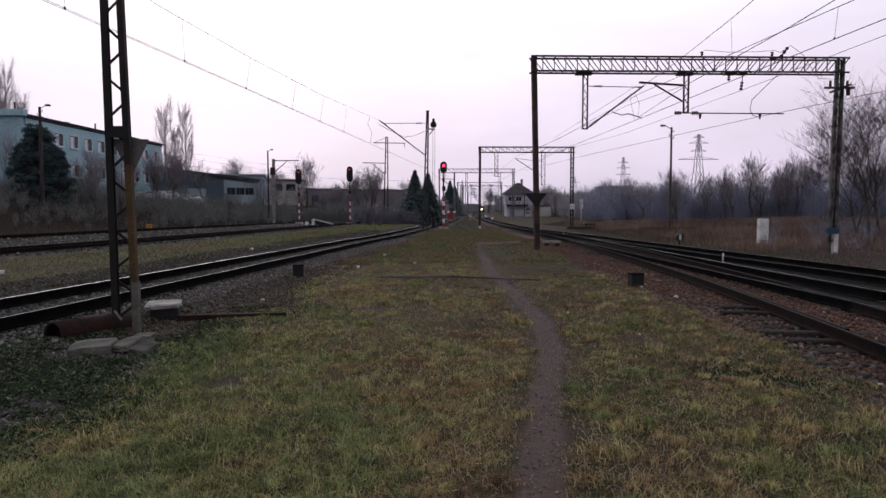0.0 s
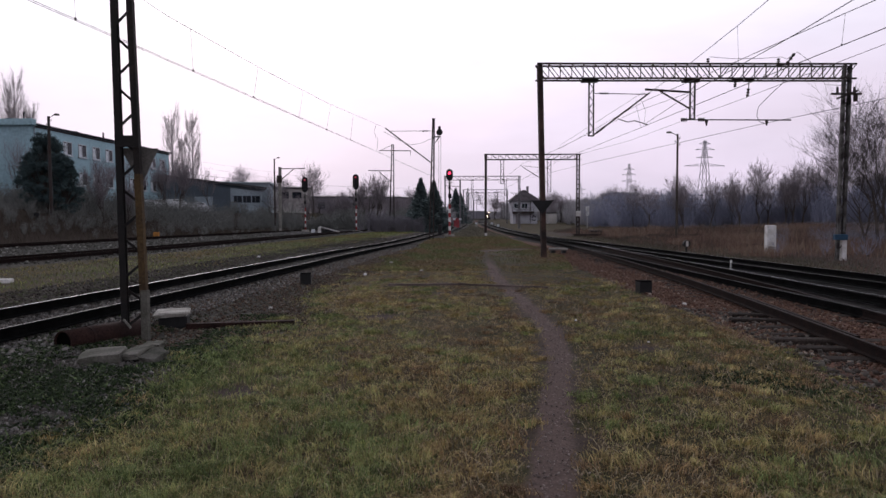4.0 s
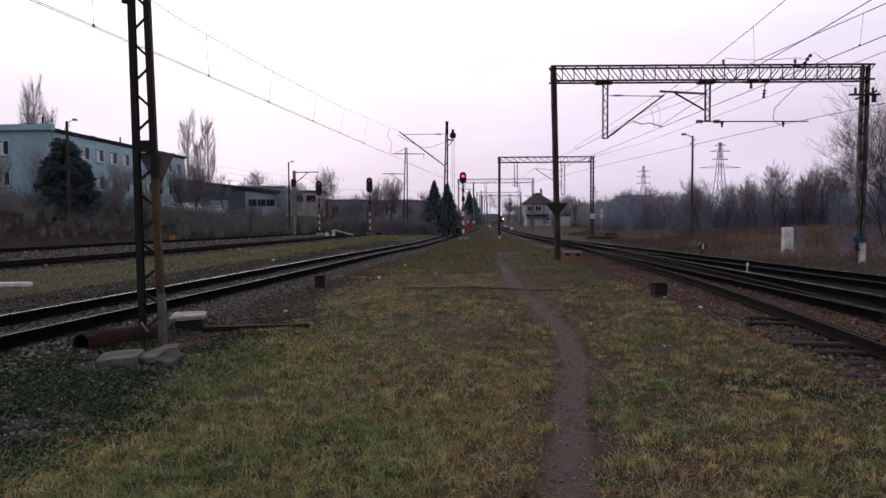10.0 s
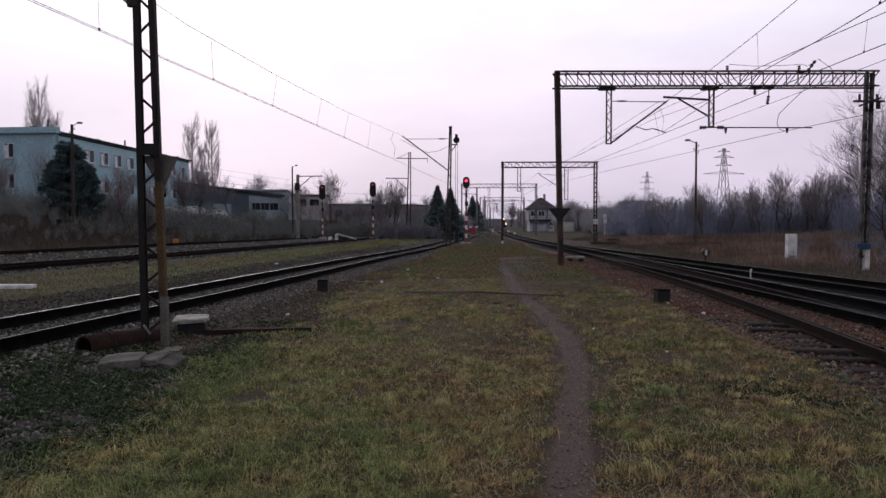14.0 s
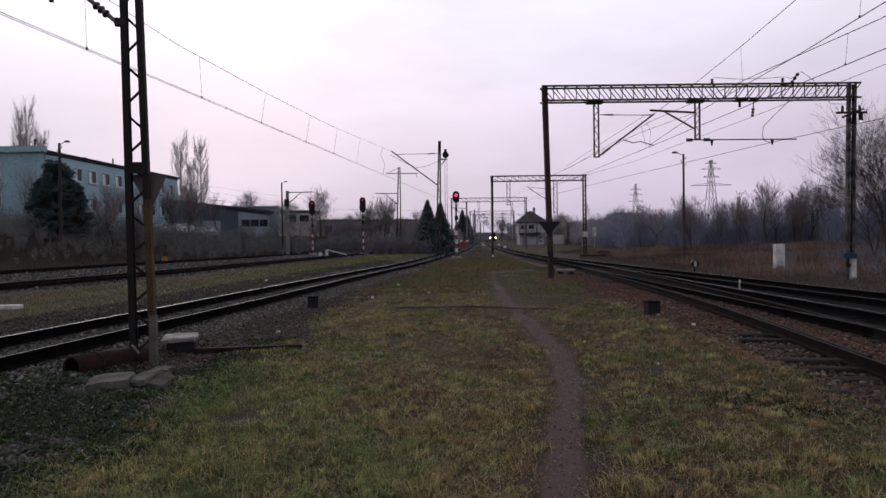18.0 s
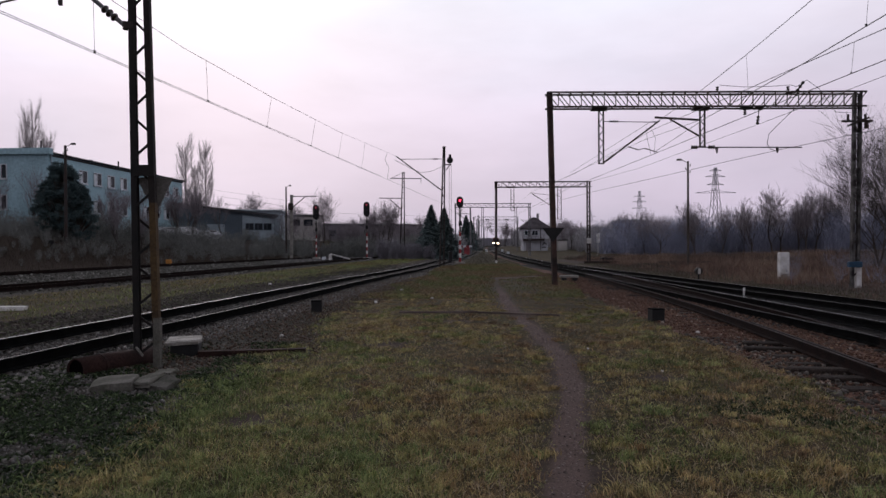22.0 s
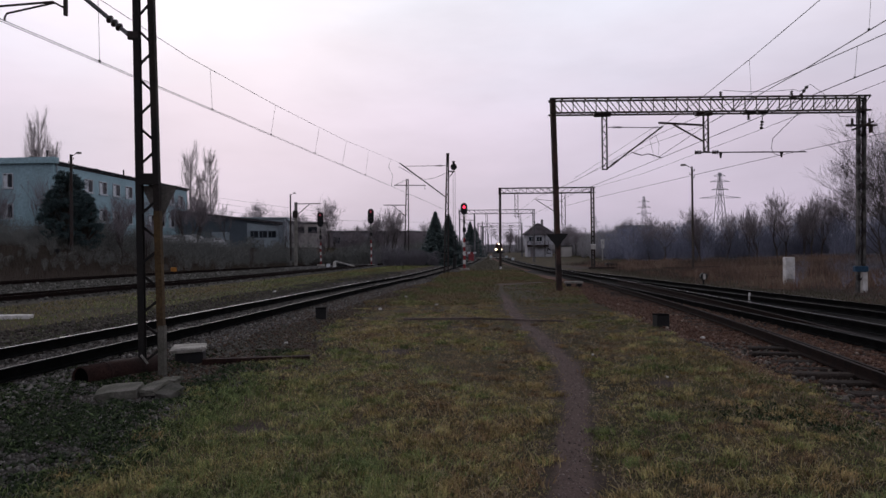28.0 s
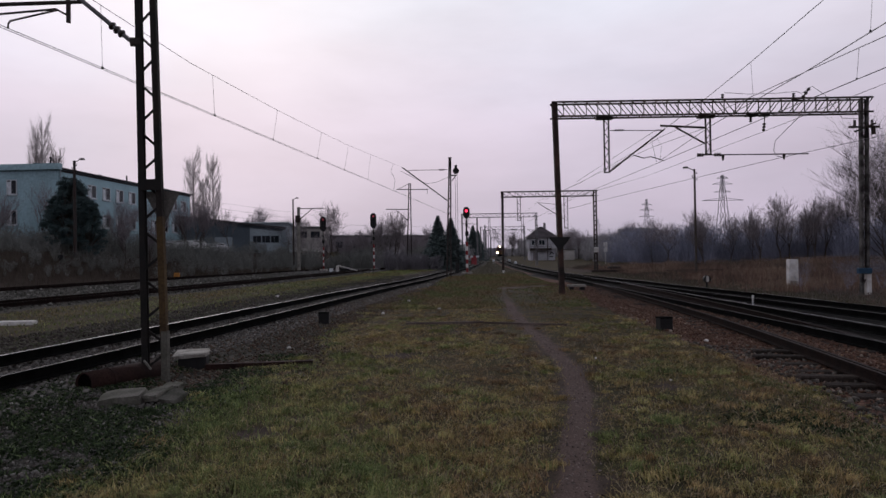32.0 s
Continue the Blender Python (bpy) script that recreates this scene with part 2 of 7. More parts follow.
M_RED = mat("red_paint", (0.3, 0.03, 0.035), 0.6, 0, 0.2, 3, 30, 0.1)
M_BLACK = mat("black_paint", (0.012, 0.012, 0.013), 0.6, 0, 0.3, 4, 40, 0.1)
M_BLUE = mat("blue_paint", (0.02, 0.065, 0.12), 0.6, 0, 0.25, 6, 40, 0.1)
M_GREYSIGN = mat("grey_sheet_metal", (0.16, 0.15, 0.14), 0.6, 0.4, 0.25, 5, 40, 0.1)
M_WIRE = mat("wire", (0.05, 0.05, 0.055), 0.5, 0.6, 0.2, 3, 20, 0.0)
M_INSUL = mat("brown_porcelain", (0.035, 0.025, 0.022), 0.25, 0, 0.2, 8, 50, 0.0, spec=0.5)
M_FACADE = mat("blue_grey_plaster", (0.368, 0.541, 0.6), 0.9, 0, 0.14, 0.25, 4, 0.2, (0.276, 0.408, 0.455))
M_ROOFDARK = mat("tarred_roof", (0.055, 0.055, 0.06), 0.9, 0, 0.25, 0.6, 8, 0.2)
M_GLASS = mat("dark_window_glass", (0.016, 0.021, 0.028), 0.12, 0, 0.15, 0.7, 2, 0.0, spec=0.2)
M_FRAME = mat("white_window_frame", (0.68, 0.72, 0.76), 0.7, 0, 0.15, 2, 12, 0.1)
M_SHED = mat("dark_blue_cladding", (0.112, 0.141, 0.169), 0.8, 0, 0.15, 0.3, 5, 0.2)
M_SHEDROOF = mat("pale_sheet_roof", (0.356, 0.425, 0.472), 0.7, 0, 0.15, 0.3, 5, 0.1)
M_PLASTER = mat("off_white_plaster", (0.572, 0.546, 0.52), 0.9, 0, 0.15, 0.3, 5, 0.2, (0.416, 0.39, 0.364))
# Dark brick paled on purpose: its colour includes the distance haze.
M_BRICKDARK = mat("hazed_dark_brick", (0.313, 0.281, 0.3), 0.9, 0, 0.25, 0.5, 8, 0.3)
M_TILE = mat("brown_roof_tiles", (0.09, 0.075, 0.083), 0.9, 0, 0.25, 0.8, 10, 0.3)
M_TRUNK = mat("bark", (0.085, 0.07, 0.06), 0.95, 0, 0.35, 2, 18, 0.6, (0.05, 0.042, 0.038))
# Twig and scrub tints are paled for distance: haze painted into the colours.
M_TWIG = islands("hazed_bare_twigs", ((0.176, 0.158, 0.171), (0.259, 0.227, 0.238), (0.207, 0.186, 0.207)))
M_POPLAR = islands("hazed_poplar_twigs", ((0.312, 0.282, 0.288), (0.408, 0.372, 0.372), (0.36, 0.33, 0.342)))
M_SCRUB = islands("hazed_leafless_scrub", ((0.198, 0.214, 0.284), (0.255, 0.269, 0.351), (0.303, 0.312, 0.401), (0.228, 0.241, 0.317)))
M_SCRUBMID = islands("hazed_grey_brown_scrub", ((0.156, 0.15, 0.174), (0.192, 0.182, 0.204), (0.228, 0.216, 0.236)))
M_SCRUBBANK = islands("hazed_bank_scrub", ((0.151, 0.159, 0.154), (0.189, 0.194, 0.184), (0.231, 0.231, 0.215)))
# Palest tint, for the farthest thickets, carries the most painted haze.
M_SCRUBPALE = islands("hazed_pale_scrub", ((0.29, 0.285, 0.302), (0.34, 0.33, 0.344), (0.4, 0.385, 0.391)))

M_NEEDLE = islands("conifer_needles", ((0.0603, 0.0918, 0.0994), (0.0875, 0.128, 0.125), (0.07, 0.104, 0.116)))
# Spruce needles set lighter and greyer than the pine's, imitating haze.
M_SPRUCE = islands("hazed_spruce_needles", ((0.0979, 0.132, 0.132), (0.118, 0.155, 0.151), (0.108, 0.142, 0.144)))
# Galvanised grey raised further, with haze painted into it.
M_PYLON = mat("hazed_galvanised_lattice", (0.43, 0.42, 0.46), 0.7, 0.2, 0.1, 0.3, 2, 0.0)
M_LAMPON = glow("lit_headlight", (1.0, 0.78, 0.52), 9.0)
M_REDLAMP = glow("lit_red_lens", (1.0, 0.035, 0.09), 3.5)
M_DIMRED = glow("faint_red_lens", (0.3, 0.035, 0.06), 0.6)


# ---- mesh building ----
class MB:
    """Collects vertices and faces of one mesh."""

    def __init__(self):
        self.v, self.f, self.mi = [], [], []

    def add(self, verts, faces, mi=0):
        o = len(self.v)
        self.v += [tuple(p) for p in verts]
        self.f += [tuple(i + o for i in q) for q in faces]
        self.mi += [mi] * len(faces)
        return self

    def box(self, c, s, rz=0.0, top=1.0, mi=0):
        """A box on centre c with sizes s, turned by rz degrees, its top narrowed by a factor."""
        ca, sa = math.cos(radians(rz)), math.sin(radians(rz))
        vs = []
        for z in (-0.5, 0.5):
            k = top if z > 0 else 1.0
            for x, y in ((-0.5, -0.5), (0.5, -0.5), (0.5, 0.5), (-0.5, 0.5)):
                dx, dy = x * s[0] * k, y * s[1] * k
                vs.append((c[0] + dx * ca - dy * sa, c[1] + dx * sa + dy * ca, c[2] + z * s[2]))
        return self.add(vs, [(3, 2, 1, 0), (4, 5, 6, 7), (0, 1, 5, 4), (1, 2, 6, 5), (2, 3, 7, 6), (3, 0, 4, 7)], mi)

    def slab(self, c, s, rz=0.0, bev=0.02, mi=0):
        """A box with chamfered upright and top edges."""
        ca, sa = math.cos(radians(rz)), math.sin(radians(rz))
        vs = []
        for z, k in ((-0.5 * s[2], 0), (0.5 * s[2] - bev, 0), (0.5 * s[2], bev)):
            hx, hy = s[0] / 2 - k, s[1] / 2 - k
            for x, y in ((-hx + bev, -hy), (hx - bev, -hy), (hx, -hy + bev), (hx, hy - bev), (hx - bev, hy), (-hx + bev, hy), (-hx, hy - bev), (-hx, -hy + bev)):
                vs.append((c[0] + x * ca - y * sa, c[1] + x * sa + y * ca, c[2] + z))
        fs = [tuple(range(7, -1, -1)), tuple(range(16, 24))]
        for r in (0, 8):
            fs += [(r + i, r + (i + 1) % 8, r + 8 + (i + 1) % 8, r + 8 + i) for i in range(8)]
        return self.add(vs, fs, mi)

    def bar(self, p, q, w, h=None, up=(0, 0, 1), mi=0):
        """A rectangular bar from p to q."""
        p, q, h = Vector(p), Vector(q), h or w
        d = (q - p).normalized()
        u = Vector(up)
        if abs(d.dot(u)) > 0.95:
            u = Vector((0, 1, 0))
        s = d.cross(u).normalized()
        u = s.cross(d)
        vs = [a + s * (i * w / 2) + u * (j * h / 2) for a in (p, q) for i, j in ((-1, -1), (1, -1), (1, 1), (-1, 1))]
        return self.add(vs, [(0, 1, 2, 3), (7, 6, 5, 4), (0, 4, 5, 1), (1, 5, 6, 2), (2, 6, 7, 3), (3, 7, 4, 0)], mi)

    def tube(self, pts, rad, n=6, caps=True, mi=0):
        """A round tube along points, with one radius or one for each point."""
        pts = [Vector(p) for p in pts]
        rs = rad if isinstance(rad, (list, tuple)) else [rad] * len(pts)
        vs, fs = [], []
        for i, p in enumerate(pts):
            d = (pts[min(i + 1, len(pts) - 1)] - pts[max(i - 1, 0)]).normalized()
            u = Vector((0, 0, 1)) if abs(d.z) < 0.9 else Vector((0, 1, 0))
            s = d.cross(u).normalized()
            u = s.cross(d)
            vs += [p + (s * math.cos(a) + u * math.sin(a)) * rs[i] for a in (2 * math.pi * k / n for k in range(n))]
        for i in range(len(pts) - 1):
            fs += [(i * n + k, i * n + (k + 1) % n, (i + 1) * n + (k + 1) % n, (i + 1) * n + k) for k in range(n)]
        if caps:
            fs += [tuple(range(n - 1, -1, -1)), tuple((len(pts) - 1) * n + k for k in range(n))]
        return self.add(vs, fs, mi)

    def channel(self, p, q, w, d, t=0.012, face=(1, 0, 0), mi=0):
        """A steel channel from p to q: web w wide, flanges d deep, opening towards face."""
        p, q = Vector(p), Vector(q)
        a = (q - p).normalized()
        x = Vector(face)
        x = (x - a * x.dot(a)).normalized()
        y = a.cross(x)
        prof = [(0, -w / 2), (d, -w / 2), (d, -w / 2 + t), (t, -w / 2 + t), (t, w / 2 - t), (d, w / 2 - t), (d, w / 2), (0, w / 2)]
        vs = [e + x * i + y * j for e in (p, q) for i, j in prof]
        return self.add(vs, [tuple(range(7, -1, -1)), tuple(range(8, 16))] + [(i, (i + 1) % 8, 8 + (i + 1) % 8, 8 + i) for i in range(8)], mi)

    def mesh(self, name, *materials, smooth=False):
        me = bpy.data.meshes.new(name)
        me.from_pydata(self.v, [], self.f)
        for m in materials:
            me.materials.append(m)
        if len(materials) > 1:
            me.polygons.foreach_set("material_index", self.mi)
        if smooth:
            me.polygons.foreach_set("use_smooth", [True] * len(self.f))
        me.update()
        return me


def part(name, mb, material, parent, label="", smooth=False):
    ob = new(name, mb.mesh(name, *(material if isinstance(material, tuple) else (material,)), smooth=smooth))
    ob.parent = parent
    if label:
        tagged(ob, label)
    return ob


def shared(name, me, parent, m):
    """One more object on a mesh that alike pieces share."""
    ob = new(name, me)
    ob.parent, ob.matrix_basis = parent, m
    return ob


def thing(name, place, label, category, group="", kind="", rz=0.0):
    ob = new(name)
    ob.matrix_basis = pose(*place, 0, 0, rz)
    return tagged(ob, label, category, group, kind)


def single(name, mb, material, label, category, group="", kind="", smooth=False):
    return tagged(part(name, mb, material, None, "", smooth), label, category, group, kind)


# ---- the plan ----
def curve(knots):
    ys, xs = np.array([k[0] for k in knots], float), np.array([k[1] for k in knots], float)
    tang = np.gradient(xs, ys)

    def at(y):
        y = np.clip(np.asarray(y, float), ys[0], ys[-1])
        i = np.clip(np.searchsorted(ys, y, side="right") - 1, 0, len(ys) - 2)
        h = ys[i + 1] - ys[i]
        s = (y - ys[i]) / h
        return ((2 * s**3 - 3 * s**2 + 1) * xs[i] + (s**3 - 2 * s**2 + s) * h * tang[i]
                + (-2 * s**3 + 3 * s**2) * xs[i + 1] + (s**3 - s**2) * h * tang[i + 1])
    return at


def rise(y):
    """The line climbs gently in the distance."""
    s = np.clip((np.asarray(y, float) - 95) / 135, 0, 1)
    return 1.1 * s * s * (3 - 2 * s)


# centre lines of the tracks, x by y, with rail-top height and bed
T_LEFT = curve(((-30, -11.9), (0, -7.7), (10, -6.3), (20, -4.95), (28, -4.25), (40, -3.0), (50, -1.75), (60, -0.6), (80, 1.4), (126, 6.2), (186, 11.2), (236, 16.0), (372, 31.2), (520, 47.5)))
T_MAIN = curve(((-30, 7.0), (0, 7.9), (10, 8.3), (20, 8.55), (30, 8.8), (42, 9.15), (60, 9.6), (80, 10.1), (105, 11.2), (135, 12.4), (165, 14.0), (195, 16.2), (236, 20.05), (372, 35.3), (520, 51.9)))
T_NEAR = curve(((-30, -0.2), (0, 5.0), (8.85, 6.40), (12, 6.88), (15.4, 7.33), (20.3, 7.82), (24, 8.12), (28.6, 8.42), (34, 8.82), (38, 9.03)))
T_SIDE = curve(((-30, 14.6), (0, 12.7), (18.8, 11.6), (30, 11.05), (42, 10.5), (52, 10.0), (62, 9.65)))
T_OUTER = curve(((-30, -26), (0, -21.3), (25, -17.1), (35, -15.3), (45, -13.9), (58, -12.2), (72, -10.6), (110, -4.6), (160, 2.2), (236, 10.5), (372, 26)))
T_FAR = curve(((-30, -33), (0, -30.5), (30, -27.6), (41, -26), (58, -23.4), (80, -19), (100, -14.6), (130, -9), (160, -3.6), (236, 5.5), (372, 21.5)))
#        curve, first y, last y, rail-top z, half width of the bed
TRACKS = {"left": (T_LEFT, -12, 420, 0.30, 1.75), "main": (T_MAIN, -12, 420, 0.12, 1.7), "near": (T_NEAR, -12, 37, 0.12, 1.7),
          "side": (T_SIDE, -12, 60, 0.12, 1.9), "outer": (T_OUTER, -12, 370, 0.25, 1.6), "far": (T_FAR, -12, 370, 0.25, 1.6)}
RAIL_H = 0.17


def dip(y):
    """The straight track sinks a little as it leaves the mast."""
    return -0.22 * np.clip((np.asarray(y, float) - 20) / 25, 0, 1)


def top_of(key, y):
    return TRACKS[key][3] + rise(y) + (dip(y) if key == "left" else 0.0)


def bed_masks(x, y):
    """For each track: how much of its ballast bed lies at a place, 0 to 1."""
    out = {}
    for k, (c, y0, y1, top, half) in TRACKS.items():
        d = np.abs(x - c(y))
        m = np.clip((half + 0.75 - d) / 0.75, 0, 1)
        out[k] = np.where((y >= y0 - 1) & (y <= y1 + 1), m * m * (3 - 2 * m), 0.0)
    return out


def ground_height(x, y):
    x, y = np.asarray(x, float), np.asarray(y, float)
    z = rise(y).copy()
    # slight sink to the right, a bank beyond the sidings on the left
    s = np.clip((x - 9) / 6, 0, 1)
    z -= 0.22 * s * np.clip((70 - y) / 30, 0, 1)
    bank = np.clip((T_FAR(y) - 4.0 - x) / 8, 0, 1)
    z += bank * bank * (3 - 2 * bank) * 2.7 * np.clip((260 - y) / 80, 0, 1)
    bank2 = np.clip((x - 24 - 0.10 * y) / 40, 0, 1)
    z += bank2 * bank2 * 2.0 * np.clip((400 - y) / 100, 0, 1)
    z += 0.28 * np.exp(-(((x - 0.4) / 2.2) ** 2 + ((y - 46) / 5) ** 2))
    m = bed_masks(x, y)
    for k, (c, y0, y1, top, half) in TRACKS.items():
        base = top_of(k, y) - RAIL_H - 0.05
        if k == "near":
            base = base + 0.055 * np.clip(1.6 - np.abs(x - c(y)) / 0.5, 0, 1)
        z = z * (1 - m[k]) + base * m[k]
    z = z + 0.018 * np.sin(x * 1.7 + 0.6 * y) * np.sin(y * 1.3 - 0.4 * x) * (1 - np.maximum.reduce(list(m.values())))
    return z


def gz(x, y):
    return float(ground_height(np.array([x]), np.array([y]))[0])


PATH_LINE = curve(((-6, -1.0), (0, 0.1), (4.6, 0.79), (5.34, 0.94), (6.2, 1.1), (7.4, 1.38), (8.8, 1.66), (10.3, 1.84), (11.7, 1.92), (13.5, 1.93), (15.8, 1.93), (19, 2.0), (24.5, 2.3), (29.8, 2.62), (33.7, 3.0), (45, 3.7)))


# ---- ground ----
def spaced(knots):
    out = []
    for a, b, s in knots:
        out += list(np.arange(a, b, s))
    return np.array(out)


gx = np.concatenate([-np.array([1500, 1000, 700, 500, 350, 250, 180, 140, 110, 90, 75, 65]), spaced(((-57, -32, 1.2), (-32, -9, 0.5), (-9, 13, 0.14), (13, 30, 0.6), (30, 60, 2.0))), np.array([60, 70, 85, 105, 140, 180, 250, 350, 500, 700, 1000, 1500])])
gy = np.concatenate([-np.array([800, 400, 200, 100, 60, 40, 25, 16, 10]), spaced(((-7, 0, 0.3), (0, 22, 0.16), (22, 40, 0.35), (40, 80, 1.0), (80, 160, 3.0), (160, 440, 10.0))), np.array([440, 480, 540, 620, 720, 850, 1000, 1300, 1700, 2200])])
GX, GY = np.meshgrid(gx, gy)
GZ = ground_height(GX, GY)
beds = bed_masks(GX, GY)
nx, ny = len(gx), len(gy)
me = bpy.data.meshes.new("ground")
idx = np.arange(nx * ny).reshape(ny, nx)
quads = np.stack([idx[:-1, :-1], idx[:-1, 1:], idx[1:, 1:], idx[1:, :-1]], -1).reshape(-1, 4)
me.vertices.add(nx * ny)
me.vertices.foreach_set("co", np.stack([GX, GY, GZ], -1).astype(np.float32).ravel())
me.loops.add(quads.size)
me.loops.foreach_set("vertex_index", quads.astype(np.int32).ravel())
me.polygons.add(len(quads))
me.polygons.foreach_set("loop_start", np.arange(0, quads.size, 4, dtype=np.int32))
me.polygons.foreach_set("use_smooth", np.ones(len(quads), dtype=bool))
me.update(calc_edges=True)
me.validate()
dark_bed = np.maximum(beds["main"] * np.clip((GX - T_MAIN(GY) + 1.5) / 0.7, 0, 1), beds["side"])
right_bed = np.maximum(beds["main"], beds["near"]) * (1 - dark_bed)
# reddish stone spreads from the turnout towards the footpath
spill = np.clip((GX - np.interp(GY, (5, 7, 8.5, 10, 11.2, 12.5, 13.6, 15, 24, 50), (3.8, 4.25, 4.6, 4.85, 4.9, 4.7, 4.35, 4.5, 5.0, 6.3))) / 0.7, 0, 1) * np.clip((9 - GX) / 1.5, 0, 1) * np.clip((60 - GY) / 20, 0, 1)
spill_left = np.clip((-2.55 - 0.02 * GY + 0.09 * np.clip(GY - 8, 0, 30) - GX) / 1.1, 0, 1) * np.clip((GX - T_LEFT(GY)) / 1.0, 0, 1) * np.clip((27 - GY) / 11, 0.12, 1)
spill = spill * (1 - dark_bed)
between = np.clip((T_OUTER(GY) - GX) / 1.0, 0, 1) * np.clip((GX - T_FAR(GY)) / 1.0, 0, 1) * np.clip((150 - GY) / 30, 0, 1)
verge = np.clip(1 - np.abs(GX - T_LEFT(GY) + 2.7) / 1.2, 0, 1) * np.clip((60 - GY) / 20, 0, 1)
grey_bed = np.maximum.reduce([dark_bed, beds["left"], beds["outer"], beds["far"], spill_left, between, 0.8 * verge])
path_mask = np.clip(1.0 - np.abs(GX - PATH_LINE(GY)) / (0.235 + 0.006 * np.clip(GY, 0, 40) + 0.05 * np.sin(GY * 2.3) * np.sin(GY * 0.9 + 1)), 0, 1) * np.clip((33 - GY) / 12, 0, 1)
# past the duct it bends away towards the gantry's foot
bend = np.clip(1.0 - np.abs(GY - (37.5 - 0.75 * np.clip(6.2 - GX, 0, 9) ** 1.15)) / 1.1, 0, 1) * np.clip((GX - 2.6) / 0.4, 0, 1) * np.clip((7.6 - GX) / 0.8, 0, 1)
path_mask = np.maximum(path_mask, 0.85 * bend)
worn = np.clip(1 - np.abs(GX - 3.0 - 0.05 * GY) / 3.2, 0, 1) * np.clip((GY - 12) / 20, 0, 1) * np.clip((75 - GY) / 30, 0, 1)
worn = np.maximum(worn, 0.5 * np.clip(1.25 - np.abs(GX - PATH_LINE(GY)) / 0.5, 0, 1) * np.clip((40 - GY) / 10, 0, 1))
worn = np.maximum(worn, 0.75 * np.clip((GX - 12.3) / 1.0, 0, 1) * np.clip((40 - GX) / 10, 0, 1) * np.clip((90 - GY) / 20, 0, 1))
worn = np.maximum(worn, 0.6 * np.clip(1 - np.abs(GX - T_LEFT(GY) + 3.2) / 1.4, 0, 1))
worn = np.maximum(worn, np.clip((T_FAR(GY) - 2.2 - GX) / 1.5, 0, 1) * np.clip((130 - GY) / 20, 0, 1))
for px, py, pr in ((-1.95, 7.0, 0.4), (-1.6, 7.6, 0.3), (-0.9, 12.1, 0.7), (2.9, 8.9, 0.3), (-2.6, 12.6, 0.6), (0.4, 15.6, 0.5)):
    worn = np.maximum(worn, np.exp(-(((GX - px) / pr) ** 2 + ((GY - py) / (pr * 0.7)) ** 2)))
for name, data in (("red_bed", np.maximum(right_bed, spill)), ("grey_bed", grey_bed), ("path", path_mask), ("worn", worn), ("darkened", dark_bed)):
    me.attributes.new(name, "FLOAT", "POINT").data.foreach_set("value", data.astype(np.float32).ravel())

gm = bpy.data.materials.new("railway_ground")
gm.use_nodes = True
n, l = gm.node_tree.nodes, gm.node_tree.links
bsdf = n["Principled BSDF"]
bsdf.inputs["Roughness"].default_value, bsdf.inputs["Specular IOR Level"].default_value = 0.95, 0.1
tc = n.new("ShaderNodeTexCoord")


def noise_node(scale, detail=5.0, rough=0.6):
    nd = n.new("ShaderNodeTexNoise")
    nd.inputs["Scale"].default_value, nd.inputs["Detail"].default_value, nd.inputs["Roughness"].default_value = scale, detail, rough
    l.new(tc.outputs["Object"], nd.inputs["Vector"])
    return nd


def ramp_node(src, stops):
    r = n.new("ShaderNodeValToRGB")
    el = r.color_ramp.elements
    for i, (p, c) in enumerate(stops):
        e = el[0] if i == 0 else (el[-1] if i == len(stops) - 1 else el.new(p))
        e.position, e.color = p, (*c, 1)
    l.new(src, r.inputs[0])
    return r.outputs[0]


def mixed(a, b, fac, mode="MIX"):
    m = n.new("ShaderNodeMix")
    m.data_type, m.blend_type = "RGBA", mode
    if isinstance(fac, float):
        m.inputs["Factor"].default_value = fac
    else:
        l.new(fac, m.inputs["Factor"])
    l.new(a, m.inputs["A"])
    l.new(b, m.inputs["B"])
    return m.outputs["Result"]


def mask(attr, ragged, amount=0.5):
    """The attribute with an edge broken up by noise."""
    a = n.new("ShaderNodeAttribute")
    a.attribute_name = attr
    s = n.new("ShaderNodeMath")
    s.operation = "MULTIPLY_ADD"
    l.new(ragged, s.inputs[0])
    s.inputs[1].default_value = amount * 2
    s.inputs[2].default_value = -amount
    t = n.new("ShaderNodeMath")
    t.operation = "ADD"
    l.new(a.outputs["Fac"], t.inputs[0])
    l.new(s.outputs[0], t.inputs[1])
    r = n.new("ShaderNodeMapRange")
    r.interpolation_type = "SMOOTHSTEP"
    r.inputs["From Min"].default_value, r.inputs["From Max"].default_value = 0.3, 0.62
    l.new(t.outputs[0], r.inputs["Value"])
    return r.outputs[0]


big, mid, fine, tiny = noise_node(0.35), noise_node(1.6), noise_node(9.0), noise_node(55.0, 3.0)
green = ramp_node(fine.outputs["Fac"], ((0.3, (0.02, 0.02, 0.009)), (0.52, (0.042, 0.038, 0.017)), (0.72, (0.085, 0.075, 0.034))))
straw = ramp_node(fine.outputs["Fac"], ((0.3, (0.028, 0.02, 0.012)), (0.55, (0.064, 0.045, 0.026)), (0.75, (0.115, 0.085, 0.05))))
patch = ramp_node(mid.outputs["Fac"], ((0.42, (0, 0, 0)), (0.6, (1, 1, 1))))
turf = mixed(green, straw, patch)
shade = ramp_node(big.outputs["Fac"], ((0.36, (0.62, 0.58, 0.6)), (0.5, (0.95, 0.95, 0.95)), (0.64, (1.25, 1.25, 1.15))))
turf = mixed(turf, shade, 1.0, "MULTIPLY")
soil = ramp_node(tiny.outputs["Fac"], ((0.3, (0.032, 0.023, 0.019)), (0.7, (0.07, 0.052, 0.044))))
